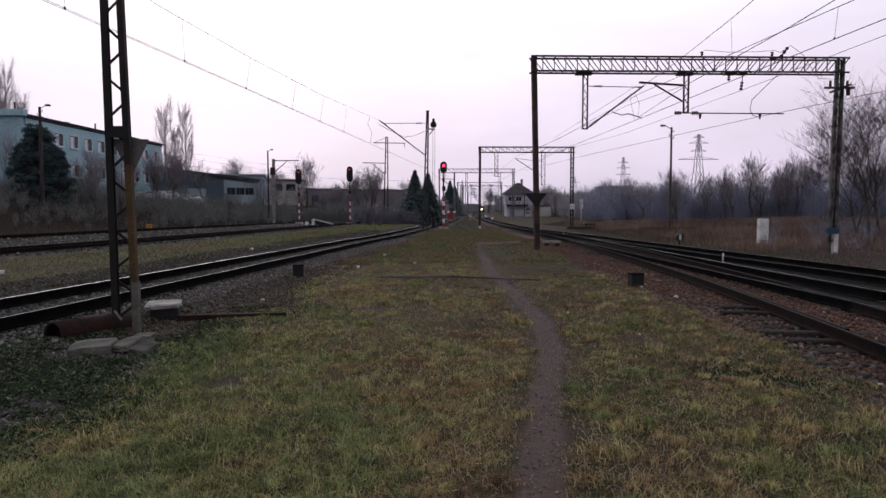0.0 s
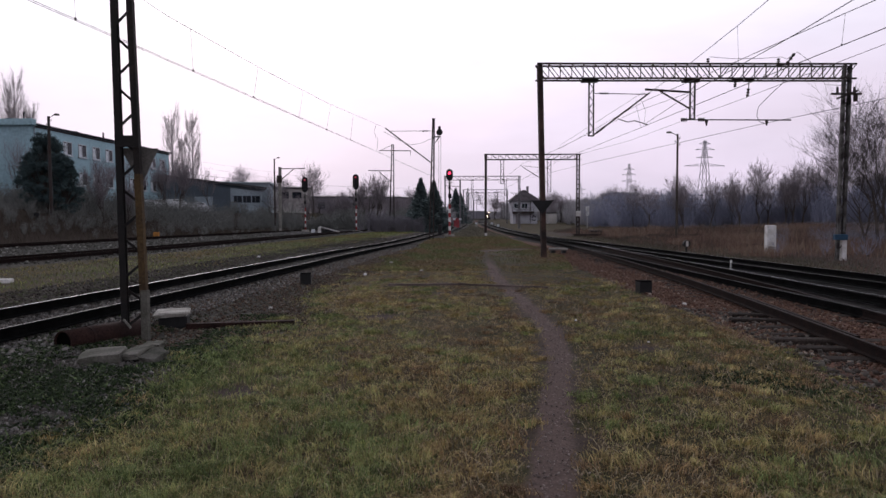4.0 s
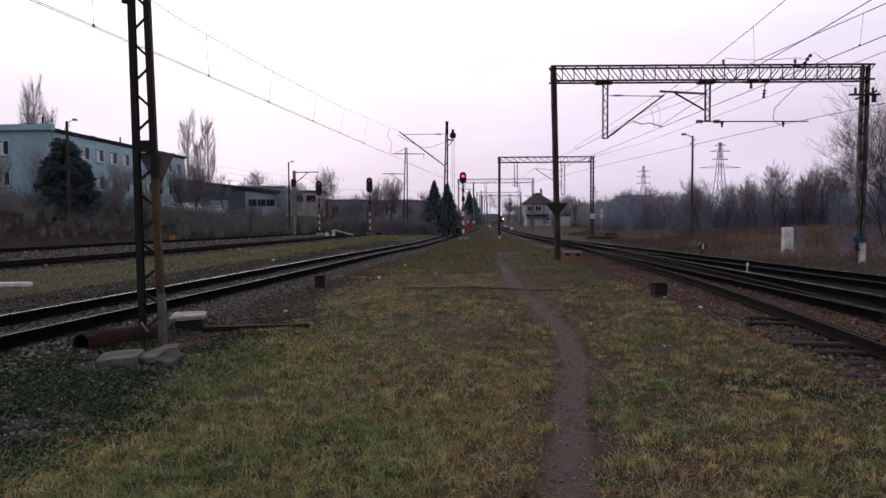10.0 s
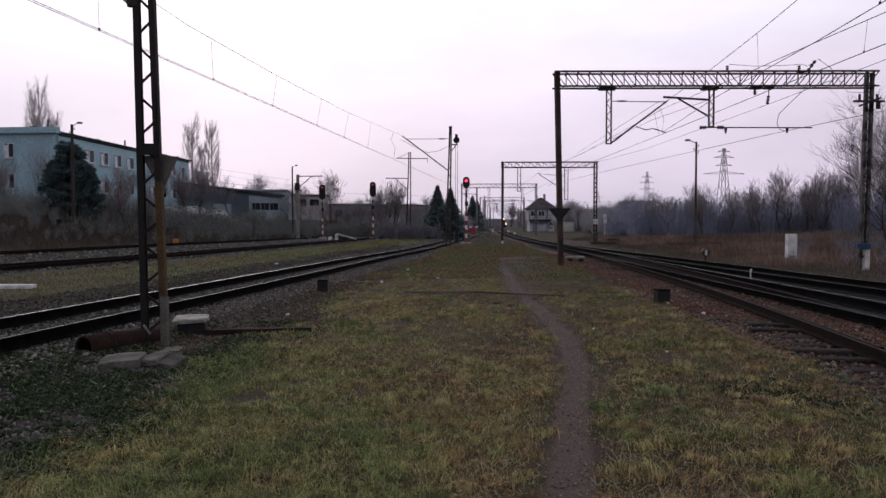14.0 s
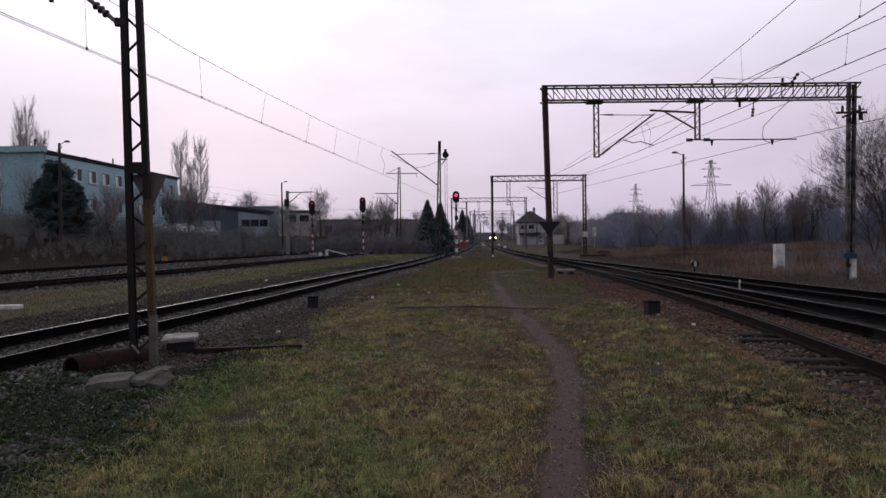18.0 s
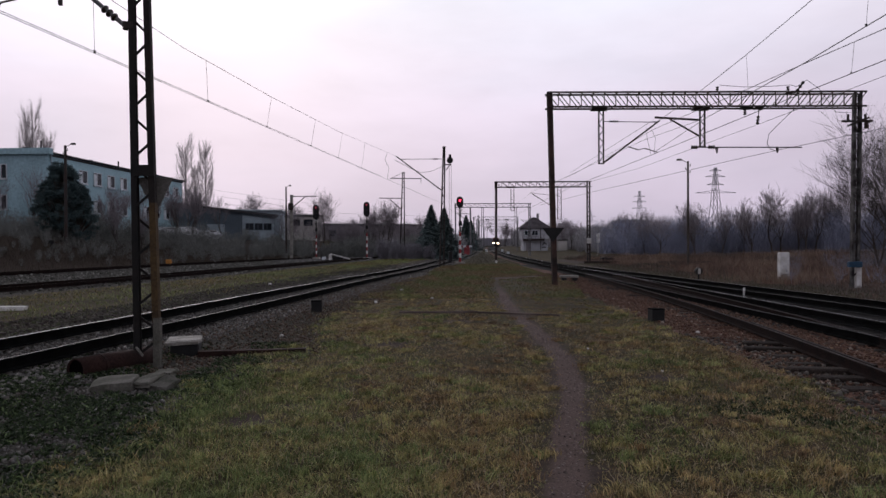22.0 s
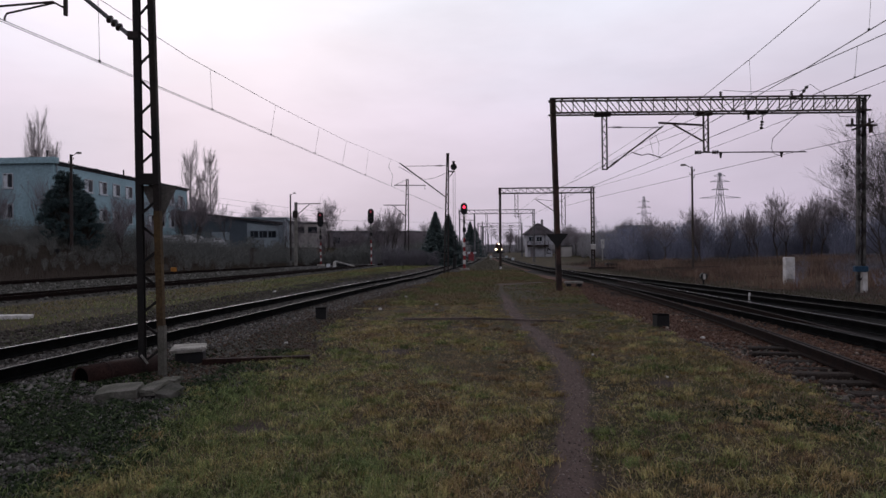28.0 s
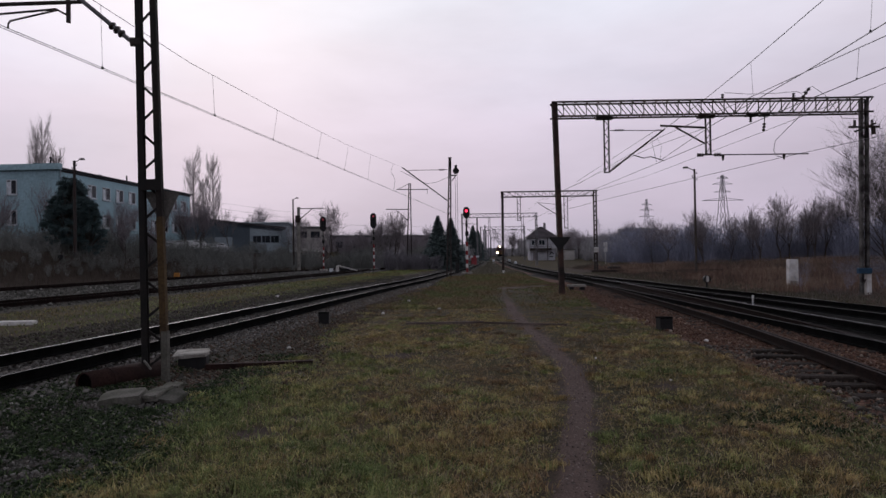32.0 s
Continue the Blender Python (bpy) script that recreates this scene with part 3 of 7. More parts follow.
turf = mixed(turf, soil, mask("worn", mid.outputs["Fac"], 0.9))
pathc = ramp_node(tiny.outputs["Fac"], ((0.3, (0.05, 0.035, 0.031)), (0.7, (0.135, 0.095, 0.084))))
vor = n.new("ShaderNodeTexVoronoi")
vor.inputs["Scale"].default_value = 22.0
l.new(tc.outputs["Object"], vor.inputs["Vector"])
stone_tone = n.new("ShaderNodeSeparateColor")
l.new(vor.outputs["Color"], stone_tone.inputs[0])
redst = ramp_node(stone_tone.outputs[0], ((0.0, (0.042, 0.021, 0.016)), (0.5, (0.085, 0.042, 0.03)), (1.0, (0.16, 0.09, 0.065))))
greyst = ramp_node(stone_tone.outputs[0], ((0.0, (0.016, 0.0145, 0.0125)), (0.5, (0.034, 0.031, 0.026)), (1.0, (0.08, 0.075, 0.065))))
col = mixed(turf, redst, mask("red_bed", mid.outputs["Fac"], 0.35))
col = mixed(col, greyst, mask("grey_bed", mid.outputs["Fac"], 0.35))
# Main and siding bed coloured near black, imitating tones crushed by exposure.
darkened = ramp_node(stone_tone.outputs[0], ((0.0, (0.006, 0.006, 0.006)), (0.6, (0.013, 0.013, 0.012)), (1.0, (0.034, 0.031, 0.029))))
col = mixed(col, darkened, mask("darkened", mid.outputs["Fac"], 0.3))
col = mixed(col, pathc, mask("path", fine.outputs["Fac"], 0.3))
l.new(col, bsdf.inputs["Base Color"])
bp = n.new("ShaderNodeBump")
bp.inputs["Strength"].default_value, bp.inputs["Distance"].default_value = 0.45, 0.035
l.new(fine.outputs["Fac"], bp.inputs["Height"])
l.new(bp.outputs[0], bsdf.inputs["Normal"])
me.materials.append(gm)
ground = tagged(new("ground", me), "damp autumn grass, bare soil and stone ballast of a railway yard", "ground", "", "structure")


# ---- tracks ----
SLEEPER = MB().slab((0, 0, 0), (2.5, 0.24, 0.14), 0, 0.02).mesh("sleeper", M_SLEEPER)
SLEEPER_DARK = MB().slab((0, 0, 0), (2.5, 0.24, 0.14), 0, 0.02).mesh("sleeper", M_TAR)


def rail_part(parent, key, off, y0, y1, head=M_RAILTOP, name="rail"):
    """A rail with foot, web and head, off metres from the centre line; the wheels polish a band of the head."""
    hw = 0.021 if key == "left" else 0.011
    prof = [(-0.065, -0.17), (0.065, -0.17), (0.065, -0.155), (0.012, -0.135), (0.012, -0.045), (0.035, -0.035), (0.035, -0.006), (0.03, -0.001), (hw, 0), (-hw, 0), (-0.03, -0.001), (-0.035, -0.006), (-0.035, -0.035), (-0.012, -0.045), (-0.012, -0.135), (-0.065, -0.155)]
    k = len(prof)
    line = TRACKS[key][0]
    ys = np.concatenate([np.arange(y0, min(y1, 60), 1.5), np.arange(max(y0, 60), y1, 6.0), [y1]])
    mb, vs = MB(), []
    for y in ys:
        s = float(line(y + 0.5) - line(y - 0.5))
        nrm = Vector((1, -s, 0)).normalized()
        base = Vector((float(line(y)), y, float(top_of(key, y))))
        vs += [base + nrm * (off + px) + Vector((0, 0, pz)) for px, pz in prof]
    fs, mi = [], []
    for i in range(len(ys) - 1):
        for j in range(k):
            fs.append((i * k + j, i * k + (j + 1) % k, (i + 1) * k + (j + 1) % k, (i + 1) * k + j))
            mi.append(1 if j == 8 else 0)
    fs += [tuple(range(k - 1, -1, -1)), tuple((len(ys) - 1) * k + j for j in range(k))]
    mb.add(vs, fs)
    mb.mi = mi + [0, 0]
    return part(name, mb, (M_RAILRUST if key in ("near", "outer", "far") else M_RAIL, head), parent)


def railway_track(key, label, head, sleepers_to, ends=None):
    line, y0, y1, top, half = TRACKS[key]
    t = thing("railway_track", (0, 0, 0), label, "railway track", "tracks of the yard", "structure")
    for off in (-0.753, 0.753):
        # On left, main and side one head is bright metal, placing the highlight.
        rail_part(t, key, off, y0, y1, head if (off < 0) == (key == "left") else (M_RAILSEMI if key in ("left", "main", "side") else M_RAILDULL))
    rnd = random.Random(len(key) * 7 + 1)
    y = max(y0, 1.0)
    while y < sleepers_to:
        s = float(line(y + 0.5) - line(y - 0.5))
        m = pose(float(line(y)) + rnd.uniform(-0.06, 0.06) * (4 if key == "near" else 1) - (0.12 if key == "near" else 0), y, float(top_of(key, y)) - RAIL_H - (0.115 if key != "near" else 0.045 + 0.05 * rnd.random() ** 1.5 + 0.055 * (not 8.4 < y < 12.7) if y < 15 else 0.1), rnd.uniform(-1, 1), rnd.uniform(-0.6, 0.6), -math.degrees(math.atan(s)) + rnd.uniform(-1.2, 1.2))
        shared("sleeper", SLEEPER_DARK if key in ("main", "side") else SLEEPER, t, m)
        y += 0.62 + rnd.uniform(-0.04, 0.04)
    return t


railway_track("left", "straight track with shiny rails on dark stone ballast", M_RAILTOP, 75)
railway_track("main", "main track with worn shiny rails on tarred sleepers", M_RAILTOP, 75)
railway_track("near", "rusty diverging track with exposed tarred sleepers", M_RAILDULL, 36)
railway_track("side", "diverging siding track on tarred sleepers", M_RAILTOP, 55)
railway_track("outer", "siding track half sunk in grass", M_RAILDULL, 60)
railway_track("far", "outermost siding track beside the scrub", M_RAILDULL, 60)


# guard rails and closure rails of the turnouts
turnout = thing("turnout_rails", (0, 0, 0), "check rails and blades of the turnout", "railway track", "", "structure")
rail_part(turnout, "main", -0.66, 9, 15, M_RAILDULL, "check_rail")
rail_part(turnout, "main", 0.66, 13, 26, M_RAILDULL, "check_rail")
rail_part(turnout, "near", -0.66, 9, 14, M_RAILDULL, "check_rail")
rail_part(turnout, "side", -0.66, 14, 24, M_RAILDULL, "check_rail")


# ---- overhead line ----
def lattice_mast(place, height, label, wide=0.34, deep=0.22, leg=0.11, taper=0.8, step=0.7, mats=(M_MASTDARK, M_STEEL), rz=0.0, lean=(0, 0), group="lattice masts"):
    """Two steel channels laced with flat bars on both faces."""
    t = thing("lattice_mast", place, label, "mast", group, "", rz)
    top = Vector((lean[0], lean[1], height))
    a0, a1 = Vector((-wide / 2, 0, -0.1)), top + Vector((-wide * taper / 2, 0, 0))
    b0, b1 = Vector((wide / 2, 0, -0.1)), top + Vector((wide * taper / 2, 0, 0))
    part("channel", MB().channel(a0, a1, deep, leg, 0.012, (1, 0, 0)), mats[0], t)
    part("channel", MB().channel(b0, b1, deep, leg, 0.012, (-1, 0, 0)), mats[1], t)
    z, k = 0.3, 0
    while z + step < height:
        for face in (-1, 1):
            up = k % 2 == 0
            if (face < 0) != up:
                continue
            za, zb = (z, z + step * 0.24) if up else (z + step * 0.24, z)
            p = a0.lerp(a1, za / height) + Vector((leg * 0.8, face * deep * 0.46, 0))
            q = b0.lerp(b1, zb / height) + Vector((-leg * 0.8, face * deep * 0.46, 0))
            part("lacing_bar", MB().bar(p, q, 0.012, 0.035), mats[0], t)
        z += step * 0.5
        k += 1
    part("cap_plate", MB().box(top + Vector((0, 0, 0.02)), (wide * taper + 0.04, deep + 0.04, 0.04)), mats[0], t)
    return t


def insulator(parent, p, q, rad=0.055, n=5):
    """Porcelain sheds strung along a rod from p to q."""
    p, q = Vector(p), Vector(q)
    pts, rs = [], []
    for i in range(n):
        for f, r in ((0.1, 0.4), (0.35, 1.0), (0.6, 1.0), (0.9, 0.4)):
            pts.append(p.lerp(q, (i + f) / n))
            rs.append(rad * r)
    return part("insulator", MB().tube(pts, rs, 8), M_INSUL, parent, "dark brown porcelain insulator", True)


def truss_beam(t, p, q, h, deep, bays, bar=0.045, chord=0.07, steel=M_STEEL):
    """A lattice cross-beam from p to q with N-bracing on both faces."""
    p, q = Vector(p), Vector(q)
    beam = new("cross_beam", MB().bar(p + Vector((0, -deep / 2, h)), q + Vector((0, -deep / 2, h)), chord).mesh("chord", steel))
    beam.parent = t
    for dy, dz in ((deep / 2, h), (-deep / 2, 0), (deep / 2, 0)):
        part("chord", MB().bar(p + Vector((0, dy, dz)), q + Vector((0, dy, dz)), chord), steel, beam)
    step = (q - p) / bays
    up_me = MB().bar((0, 0, 0), (0, 0, h), bar * 0.75).mesh("upright", steel)
    fall = MB().bar((0, 0, h), tuple(step), bar * 0.7).mesh("brace", steel)
    climb = MB().bar((0, 0, 0), tuple(step + Vector((0, 0, h))), bar * 0.7).mesh("brace", steel)
    for face in (-1, 1):
        off = Vector((0, face * deep / 2, 0))
        for i in range(bays):
            a = p + step * i + off
            if face < 0:
                shared("upright", up_me, beam, Matrix.Translation(a))
            shared("brace", fall if i < bays * 0.55 else climb, beam, Matrix.Translation(a))
    return beam


def portal(place, span, height, label, h=0.62, bays=28, dy=0.0, lean=0.0, lean2=0.0, legs=(M_STEEL, M_STEEL)):
    """A gantry: two laced legs and a lattice beam across the tracks. Its origin is the first leg's foot."""
    t = thing("overhead_gantry", place, label, "gantry", "gantries over the tracks")
    d, w = 0.36, 0.36
    leg = part("leg", MB().channel((0, -d / 2, -0.4), (lean, -d / 2, height), 0.2, 0.1, 0.014, (0, 1, 0)).channel((0, d / 2, -0.4), (lean, d / 2, height), 0.2, 0.1, 0.014, (0, -1, 0)), legs[0], t)
    leg2 = part("leg", MB().channel((span - w / 2, dy, -0.7), (span - w / 2 + lean2, dy, height), 0.16, 0.12, 0.014, (1, 0, 0)).channel((span + w / 2, dy, -0.7), (span + w / 2 + lean2, dy, height), 0.16, 0.12, 0.014, (-1, 0, 0)), legs[1], t)
    z, k = 0.3, 0
    while z < height - 0.9:
        for s in (-1, 1):
            f = z / height
            a, b = (lean * f + s * 0.09, -d / 2 + 0.05, z), (lean * f + s * 0.09, d / 2 - 0.05, z + 0.45)
            c, e = (span + lean2 * f - w / 2 + 0.1, dy + s * 0.07, z), (span + lean2 * f + w / 2 - 0.1, dy + s * 0.07, z + 0.2)
            if (k + (s > 0)) % 2:
                a, b = (a[0], a[1], b[2]), (b[0], b[1], a[2])
                c, e = (c[0], c[1], e[2]), (e[0], e[1], c[2])
            part("lacing_bar", MB().bar(a, b, 0.014, 0.055), legs[0] if legs[0] is M_PALESTEEL else M_STEEL, leg)
            part("lacing_bar", MB().bar(c, e, 0.014, 0.05), legs[0] if legs[0] is M_PALESTEEL else M_STEEL, leg2)
        z += 0.45
        k += 1
    truss_beam(t, (lean - 0.15, 0, height - h), (span + lean2 + 0.25, dy, height - h), h, 0.5, bays, steel=M_PALESTEEL if legs[0] is M_PALESTEEL else M_STEEL)
    return t


def drop_post(parent, x0, x1, z0, z1, y=0.0):
    """A small hanging lattice post."""
    post = part("drop_post", MB().bar((x0, y, z0), (x0, y, z1), 0.05, 0.09).bar((x1, y, z0), (x1, y, z1), 0.05, 0.09)
                .box(((x0 + x1) / 2, y, z0), (x1 - x0 + 0.06, 0.1, 0.05)).box(((x0 + x1) / 2 - 0.08, y, z1), (x1 - x0 + 0.5, 0.3, 0.12)), M_STEEL, parent)
    z, k = z0 + 0.05, 0
    while z + 0.3 < z1:
        a, b = ((x0, y, z), (x1, y, z + 0.28))
        if k % 2:
            a, b = (x0, y, z + 0.28), (x1, y, z)
        part("lacing_bar", MB().bar(a, b, 0.03), M_STEEL, post)
        z, k = z + 0.28, k + 1
    return post


def wire(name, pts, rad, label, sag=0.0, group="overhead wires", category="overhead wire"):
    """A wire hung through points, sagging between them."""
    full = []
    for a, b in zip(pts[:-1], pts[1:]):
        a, b = Vector(a), Vector(b)
        k = 12 if sag else 3
        for i in range(k):
            f = i / k
            p = a.lerp(b, f)
            p.z -= 4 * sag * f * (1 - f)
            full.append(p)
    full.append(Vector(pts[-1]))
    return single(name, MB().tube(full, rad, 5), M_WIRE, label, category, group)


# the gantry with its hanging supports
g1 = portal((5.07, 29.0, 0.0), 13.05, 8.28, "rusty steel gantry with a lattice beam and hanging wire supports", 0.62, 28, 0.0, -0.2, 0.15, (M_RUSTPOLE, M_FLAKED))
gl = lambda x, z, y=0.0: (x - 5.07, y, z)
drop_post(g1, 7.0 - 5.07, 7.2 - 5.07, 5.25, 7.6)
drop_post(g1, 11.4 - 5.07, 11.6 - 5.07, 5.97, 7.6)
part("tie_rod", MB().tube([gl(7.25, 7.07), gl(9.5, 7.03)], 0.018, 6), M_STEEL, g1)
insulator(g1, gl(7.45, 7.07), gl(7.85, 7.065), 0.05)
part("cantilever_tube", MB().tube([gl(7.23, 5.3), gl(9.63, 7.09)], 0.035, 8), M_STEEL, g1)
insulator(g1, gl(7.33, 5.37), gl(7.7, 5.65), 0.06)
part("steady_arm", MB().tube([gl(8.26, 5.98), gl(8.7, 5.84), gl(9.0, 5.9), gl(9.58, 5.72)], 0.022, 6), M_STEEL, g1)
part("bracket_beam", MB().bar(gl(9.44, 7.24), gl(11.4, 7.12), 0.07, 0.08), M_STEEL, g1)
part("bracket_strut", MB().bar(gl(10.09, 7.16), gl(11.38, 6.42), 0.06), M_STEEL, g1)
part("cross_rod", MB().tube([gl(11.08, 5.94), gl(15.84, 5.92)], 0.028, 6), M_STEEL, g1)
insulator(g1, gl(11.0, 5.94), gl(11.3, 5.94), 0.09, 3)
insulator(g1, gl(11.75, 5.94), gl(12.05, 5.94), 0.09, 3)
for x in (12.13, 14.77):
    part("clamp", MB().tube([gl(x, 5.93), gl(x, 5.68)], [0.08, 0.03], 6), M_STEEL, g1)
for x0, z0, x1, z1 in ((12.16, 8.3, 12.16, 8.58), (15.24, 8.3, 15.24, 8.58), (15.6, 8.32, 15.95, 8.8), (13.36, 7.6, 13.36, 7.32), (13.95, 7.3, 13.9, 6.91)):
    insulator(g1, gl(x0, z0), gl(x1, z1), 0.075, 3)
part("bracket_plate", MB().box(gl(13.4, 7.62), (0.5, 0.3, 0.08)), M_STEEL, g1)
part("bracket_plate", MB().box(gl(13.95, 7.62), (0.35, 0.3, 0.08)), M_STEEL, g1)
part("suspension_rod", MB().tube([gl(13.97, 7.6), gl(13.95, 7.3)], 0.02, 5), M_STEEL, g1)
part("bracket_plate", MB().bar(gl(15.2, 8.3), gl(15.7, 8.34), 0.1, 0.08), M_STEEL, g1)
part("warning_triangle", MB().add([gl(4.46, 2.47, -0.34), gl(5.42, 2.47, -0.34), gl(4.94, 1.86, -0.34), gl(4.46, 2.47, -0.31), gl(5.42, 2.47, -0.31), gl(4.94, 1.86, -0.31)], [(2, 1, 0), (3, 4, 5), (0, 1, 4, 3), (1, 2, 5, 4), (2, 0, 3, 5)]), M_BLACK, g1, "dark triangular sign plate pointing down")
sw = part("switch_frame", MB().box(gl(18.1, 7.0, -0.25), (1.3, 0.12, 0.08)).box(gl(18.5, 6.85, -0.25), (0.12, 0.12, 0.35)).bar(gl(17.7, 6.8, -0.25), gl(18.6, 7.15, -0.25), 0.08), M_STEEL, g1, "isolating switch on the leg")
for x in (17.7, 18.0, 18.45):
    part("switch_insulator", MB().tube([gl(x, 7.02, -0.25), gl(x, 7.3, -0.25)], [0.06, 0.05], 7), M_INSUL, sw)
part("control_box", MB().slab(gl(18.0, 0.83, -0.22), (0.58, 0.2, 0.24), 0, 0.02), M_BLUE, g1, "small blue equipment box strapped to the leg")
part("painted_foot", MB().box(gl(18.26, 0.2, -0.02), (0.2, 0.22, 0.95)), M_WHITE, g1, "flaking white paint on the foot of the leg")

g2 = portal((5.6, 63.4, 0.0), 8.85, 7.75, "lattice overhead line gantry across two tracks", 0.5, 14, 0.0, 0.05)
drop_post(g2, 1.45, 1.75, 5.0, 7.25)
drop_post(g2, 5.9, 6.25, 4.2, 7.25)
part("cantilever_tube", MB().tube([(6.0, 0, 5.0), (3.5, 0, 6.6)], 0.035, 6), M_STEEL, g2)
part("tie_rod", MB().tube([(6.0, 0, 6.4), (3.3, 0, 6.7)], 0.02, 6), M_STEEL, g2)
part("number_plate", MB().box((8.85, -0.2, 2.1), (0.45, 0.04, 0.5)), M_WHITE, g2, "small white plate")
part("foot_marker", MB().box((0.0, -0.3, 0.15), (0.2, 0.03, 0.3)), M_WHITE, g2, "small white marker at the foot")
g3 = portal((2.92, 104.0, 0.05), 11.6, 8.2, "lattice overhead line gantry further along the line", 0.6, 16, 0.0, 0.0, 0.0, (M_PALESTEEL, M_PALESTEEL))
drop_post(g3, 4.1, 4.4, 5.2, 7.6)
drop_post(g3, 9.3, 9.6, 5.2, 7.6)
for k, (x, y, sp) in enumerate(((8.5, 152, 10), (12.2, 190, 11), (15.5, 230, 11.5), (19.5, 272, 11.5), (24.0, 316, 11.5))):
    g = portal((x, y, float(rise(y))), sp, 7.8, "distant lattice gantry over the tracks", 0.7, 9, 0.0, 0.0, 0.0, (M_PALESTEEL, M_PALESTEEL))
    drop_post(g, 3.0, 3.4, 5.0, 7.2)
    drop_post(g, 7.4, 7.8, 5.0, 7.2)
for k, (x, y) in enumerate(((6.5, 128), (11, 176), (25.5, 180), (30.5, 226), (13, 215), (18.5, 262), (36, 280))):
    m = thing("line_mast", (x, y, float(rise(y))), "distant overhead line mast with a bracket arm", "mast", "distant masts")
    part("pole", MB().tube([(0, 0, -0.2), (0, 0, 9)], [0.2, 0.14], 6), M_PALESTEEL, m)
    s = 1 if k % 2 else -1
    part("bracket_arm", MB().tube([(0, 0, 7.6), (2.8 * s, 0, 7.8)], 0.06, 5).tube([(0, 0, 5.8), (2.4 * s, 0, 7.7)], 0.05, 5), M_PALESTEEL, m)

# the near mast with its bracket
m1 = lattice_mast((-4.19, 9.9, 0.0), 9.6, "rusty lattice mast with one dark leg and one ochre-painted leg", 0.37, 0.085, 0.085, 0.66, 0.7, (M_MASTDARK, M_LEGDARK), 0, (-0.15, 0.0))
ml = lambda x, z, y=0.0: (x + 4.19, y, z)
leg_foot, leg_top = Vector((0.188, 0, -0.1)), Vector((-0.15 + 0.37 * 0.66 / 2 + 0.003, 0, 9.6))
part("painted_band", MB().channel(leg_foot.lerp(leg_top, 0.078), leg_foot.lerp(leg_top, 0.255), 0.091, 0.09, 0.014, (-1, 0, 0)), M_YELLOW, m1, "worn ochre paint on the lower leg")
part("batten_plate", MB().box((-0.02, -0.055, 2.83), (0.3, 0.02, 0.16)), M_MASTDARK, m1)
part("flaked_foot", MB().box((0.14, -0.003, 0.3), (0.092, 0.092, 0.85)), M_RUBBLE, m1, "grey flaked lower part of the leg")
part("loose_strip", MB().bar((-0.13, -0.09, 0.32), (-0.02, -0.12, 0.2), 0.012, 0.03), M_CONCRETE, m1)
part("triangle_sign", MB().add([(-0.2, 0.1, 2.75), (0.31, 0.16, 2.75), (0.07, 0.13, 2.22), (-0.2, 0.12, 2.75), (0.31, 0.18, 2.75), (0.07, 0.15, 2.22)], [(2, 1, 0), (3, 4, 5), (0, 1, 4, 3), (1, 2, 5, 4), (2, 0, 3, 5)]), M_GREYSIGN, m1, "grey back of a triangular sign plate")
part("bracket_hinge", MB().box(ml(-4.41, 4.9), (0.12, 0.1, 0.09)).tube([ml(-4.47, 4.85), ml(-4.47, 4.96)], 0.045, 8), M_STEEL, m1)
insulator(m1, ml(-4.6, 5.0), ml(-4.8, 5.17), 0.062, 3)
part("bracket_tube", MB().tube([ml(-4.49, 4.91), ml(-6.3, 6.45)], 0.031, 8), M_PALESTEEL, m1, "blue-grey steel bracket tube")
part("bracket_tube", MB().tube([ml(-5.2, 5.5), ml(-8.0, 5.45)], 0.03, 8), M_STEEL, m1)
part("drop_bracket", MB().bar(ml(-5.4, 5.55), ml(-5.4, 5.2), 0.045), M_STEEL, m1)
part("steady_arm", MB().tube([ml(-5.4, 5.3), ml(-5.58, 5.40), ml(-7.2, 5.28)], 0.016, 6), M_STEEL, m1)
part("steady_arm", MB().tube([ml(-5.56, 5.385), ml(-6.24, 5.24), ml(-6.27, 5.2), ml(-6.28, 5.13)], 0.014, 6), M_STEEL, m1)

# the slim mast with tension weights
m2 = lattice_mast((0.30, 46.0, 0.3), 8.2, "slim dark lattice mast carrying a tensioning device", 0.38, 0.2, 0.1, 0.5, 1.0, (M_STEEL, M_STEEL), 0, (0.2, 0.0))
part("tie_rod", MB().tube([(0.05, 0, 7.4), (-2.8, 0, 7.38)], 0.02, 6), M_STEEL, m2)
insulator(m2, (-0.2, 0, 7.4), (-0.6, 0, 7.39), 0.06)
part("cantilever_tube", MB().tube([(0.0, 0, 5.25), (-3.1, 0, 7.6)], 0.035, 8), M_STEEL, m2)
part("jumper_cable", MB().tube([(0.1, 0, 6.9), (-0.7, 0, 6.55), (-1.4, 0, 6.45), (-2.2, 0, 6.8), (-3.2, 0, 7.35)], 0.014, 5), M_WIRE, m2)
part("weight_bracket", MB().box((0.45, 0, 7.0), (0.5, 0.12, 0.08)).bar((0.3, 0, 6.6), (0.6, 0, 7.0), 0.06), M_STEEL, m2)
part("tension_wheel", MB().tube([(0.6, -0.06, 7.3), (0.6, 0.06, 7.3)], 0.22, 12).box((0.6, 0, 7.55), (0.18, 0.14, 0.3)), M_BLACK, m2)
part("guide_rod", MB().tube([(0.52, 0, 0.3), (0.55, 0, 7.0)], 0.014, 5), M_STEEL, m2)
part("guide_rod", MB().tube([(0.66, 0, 0.3), (0.69, 0, 7.0)], 0.014, 5), M_STEEL, m2)
part("weight_stack", MB().tube([(0.6, 0, 0.25), (0.6, 0, 1.0)], 0.14, 10), M_BLACK, m2, "stack of dark tension weights")

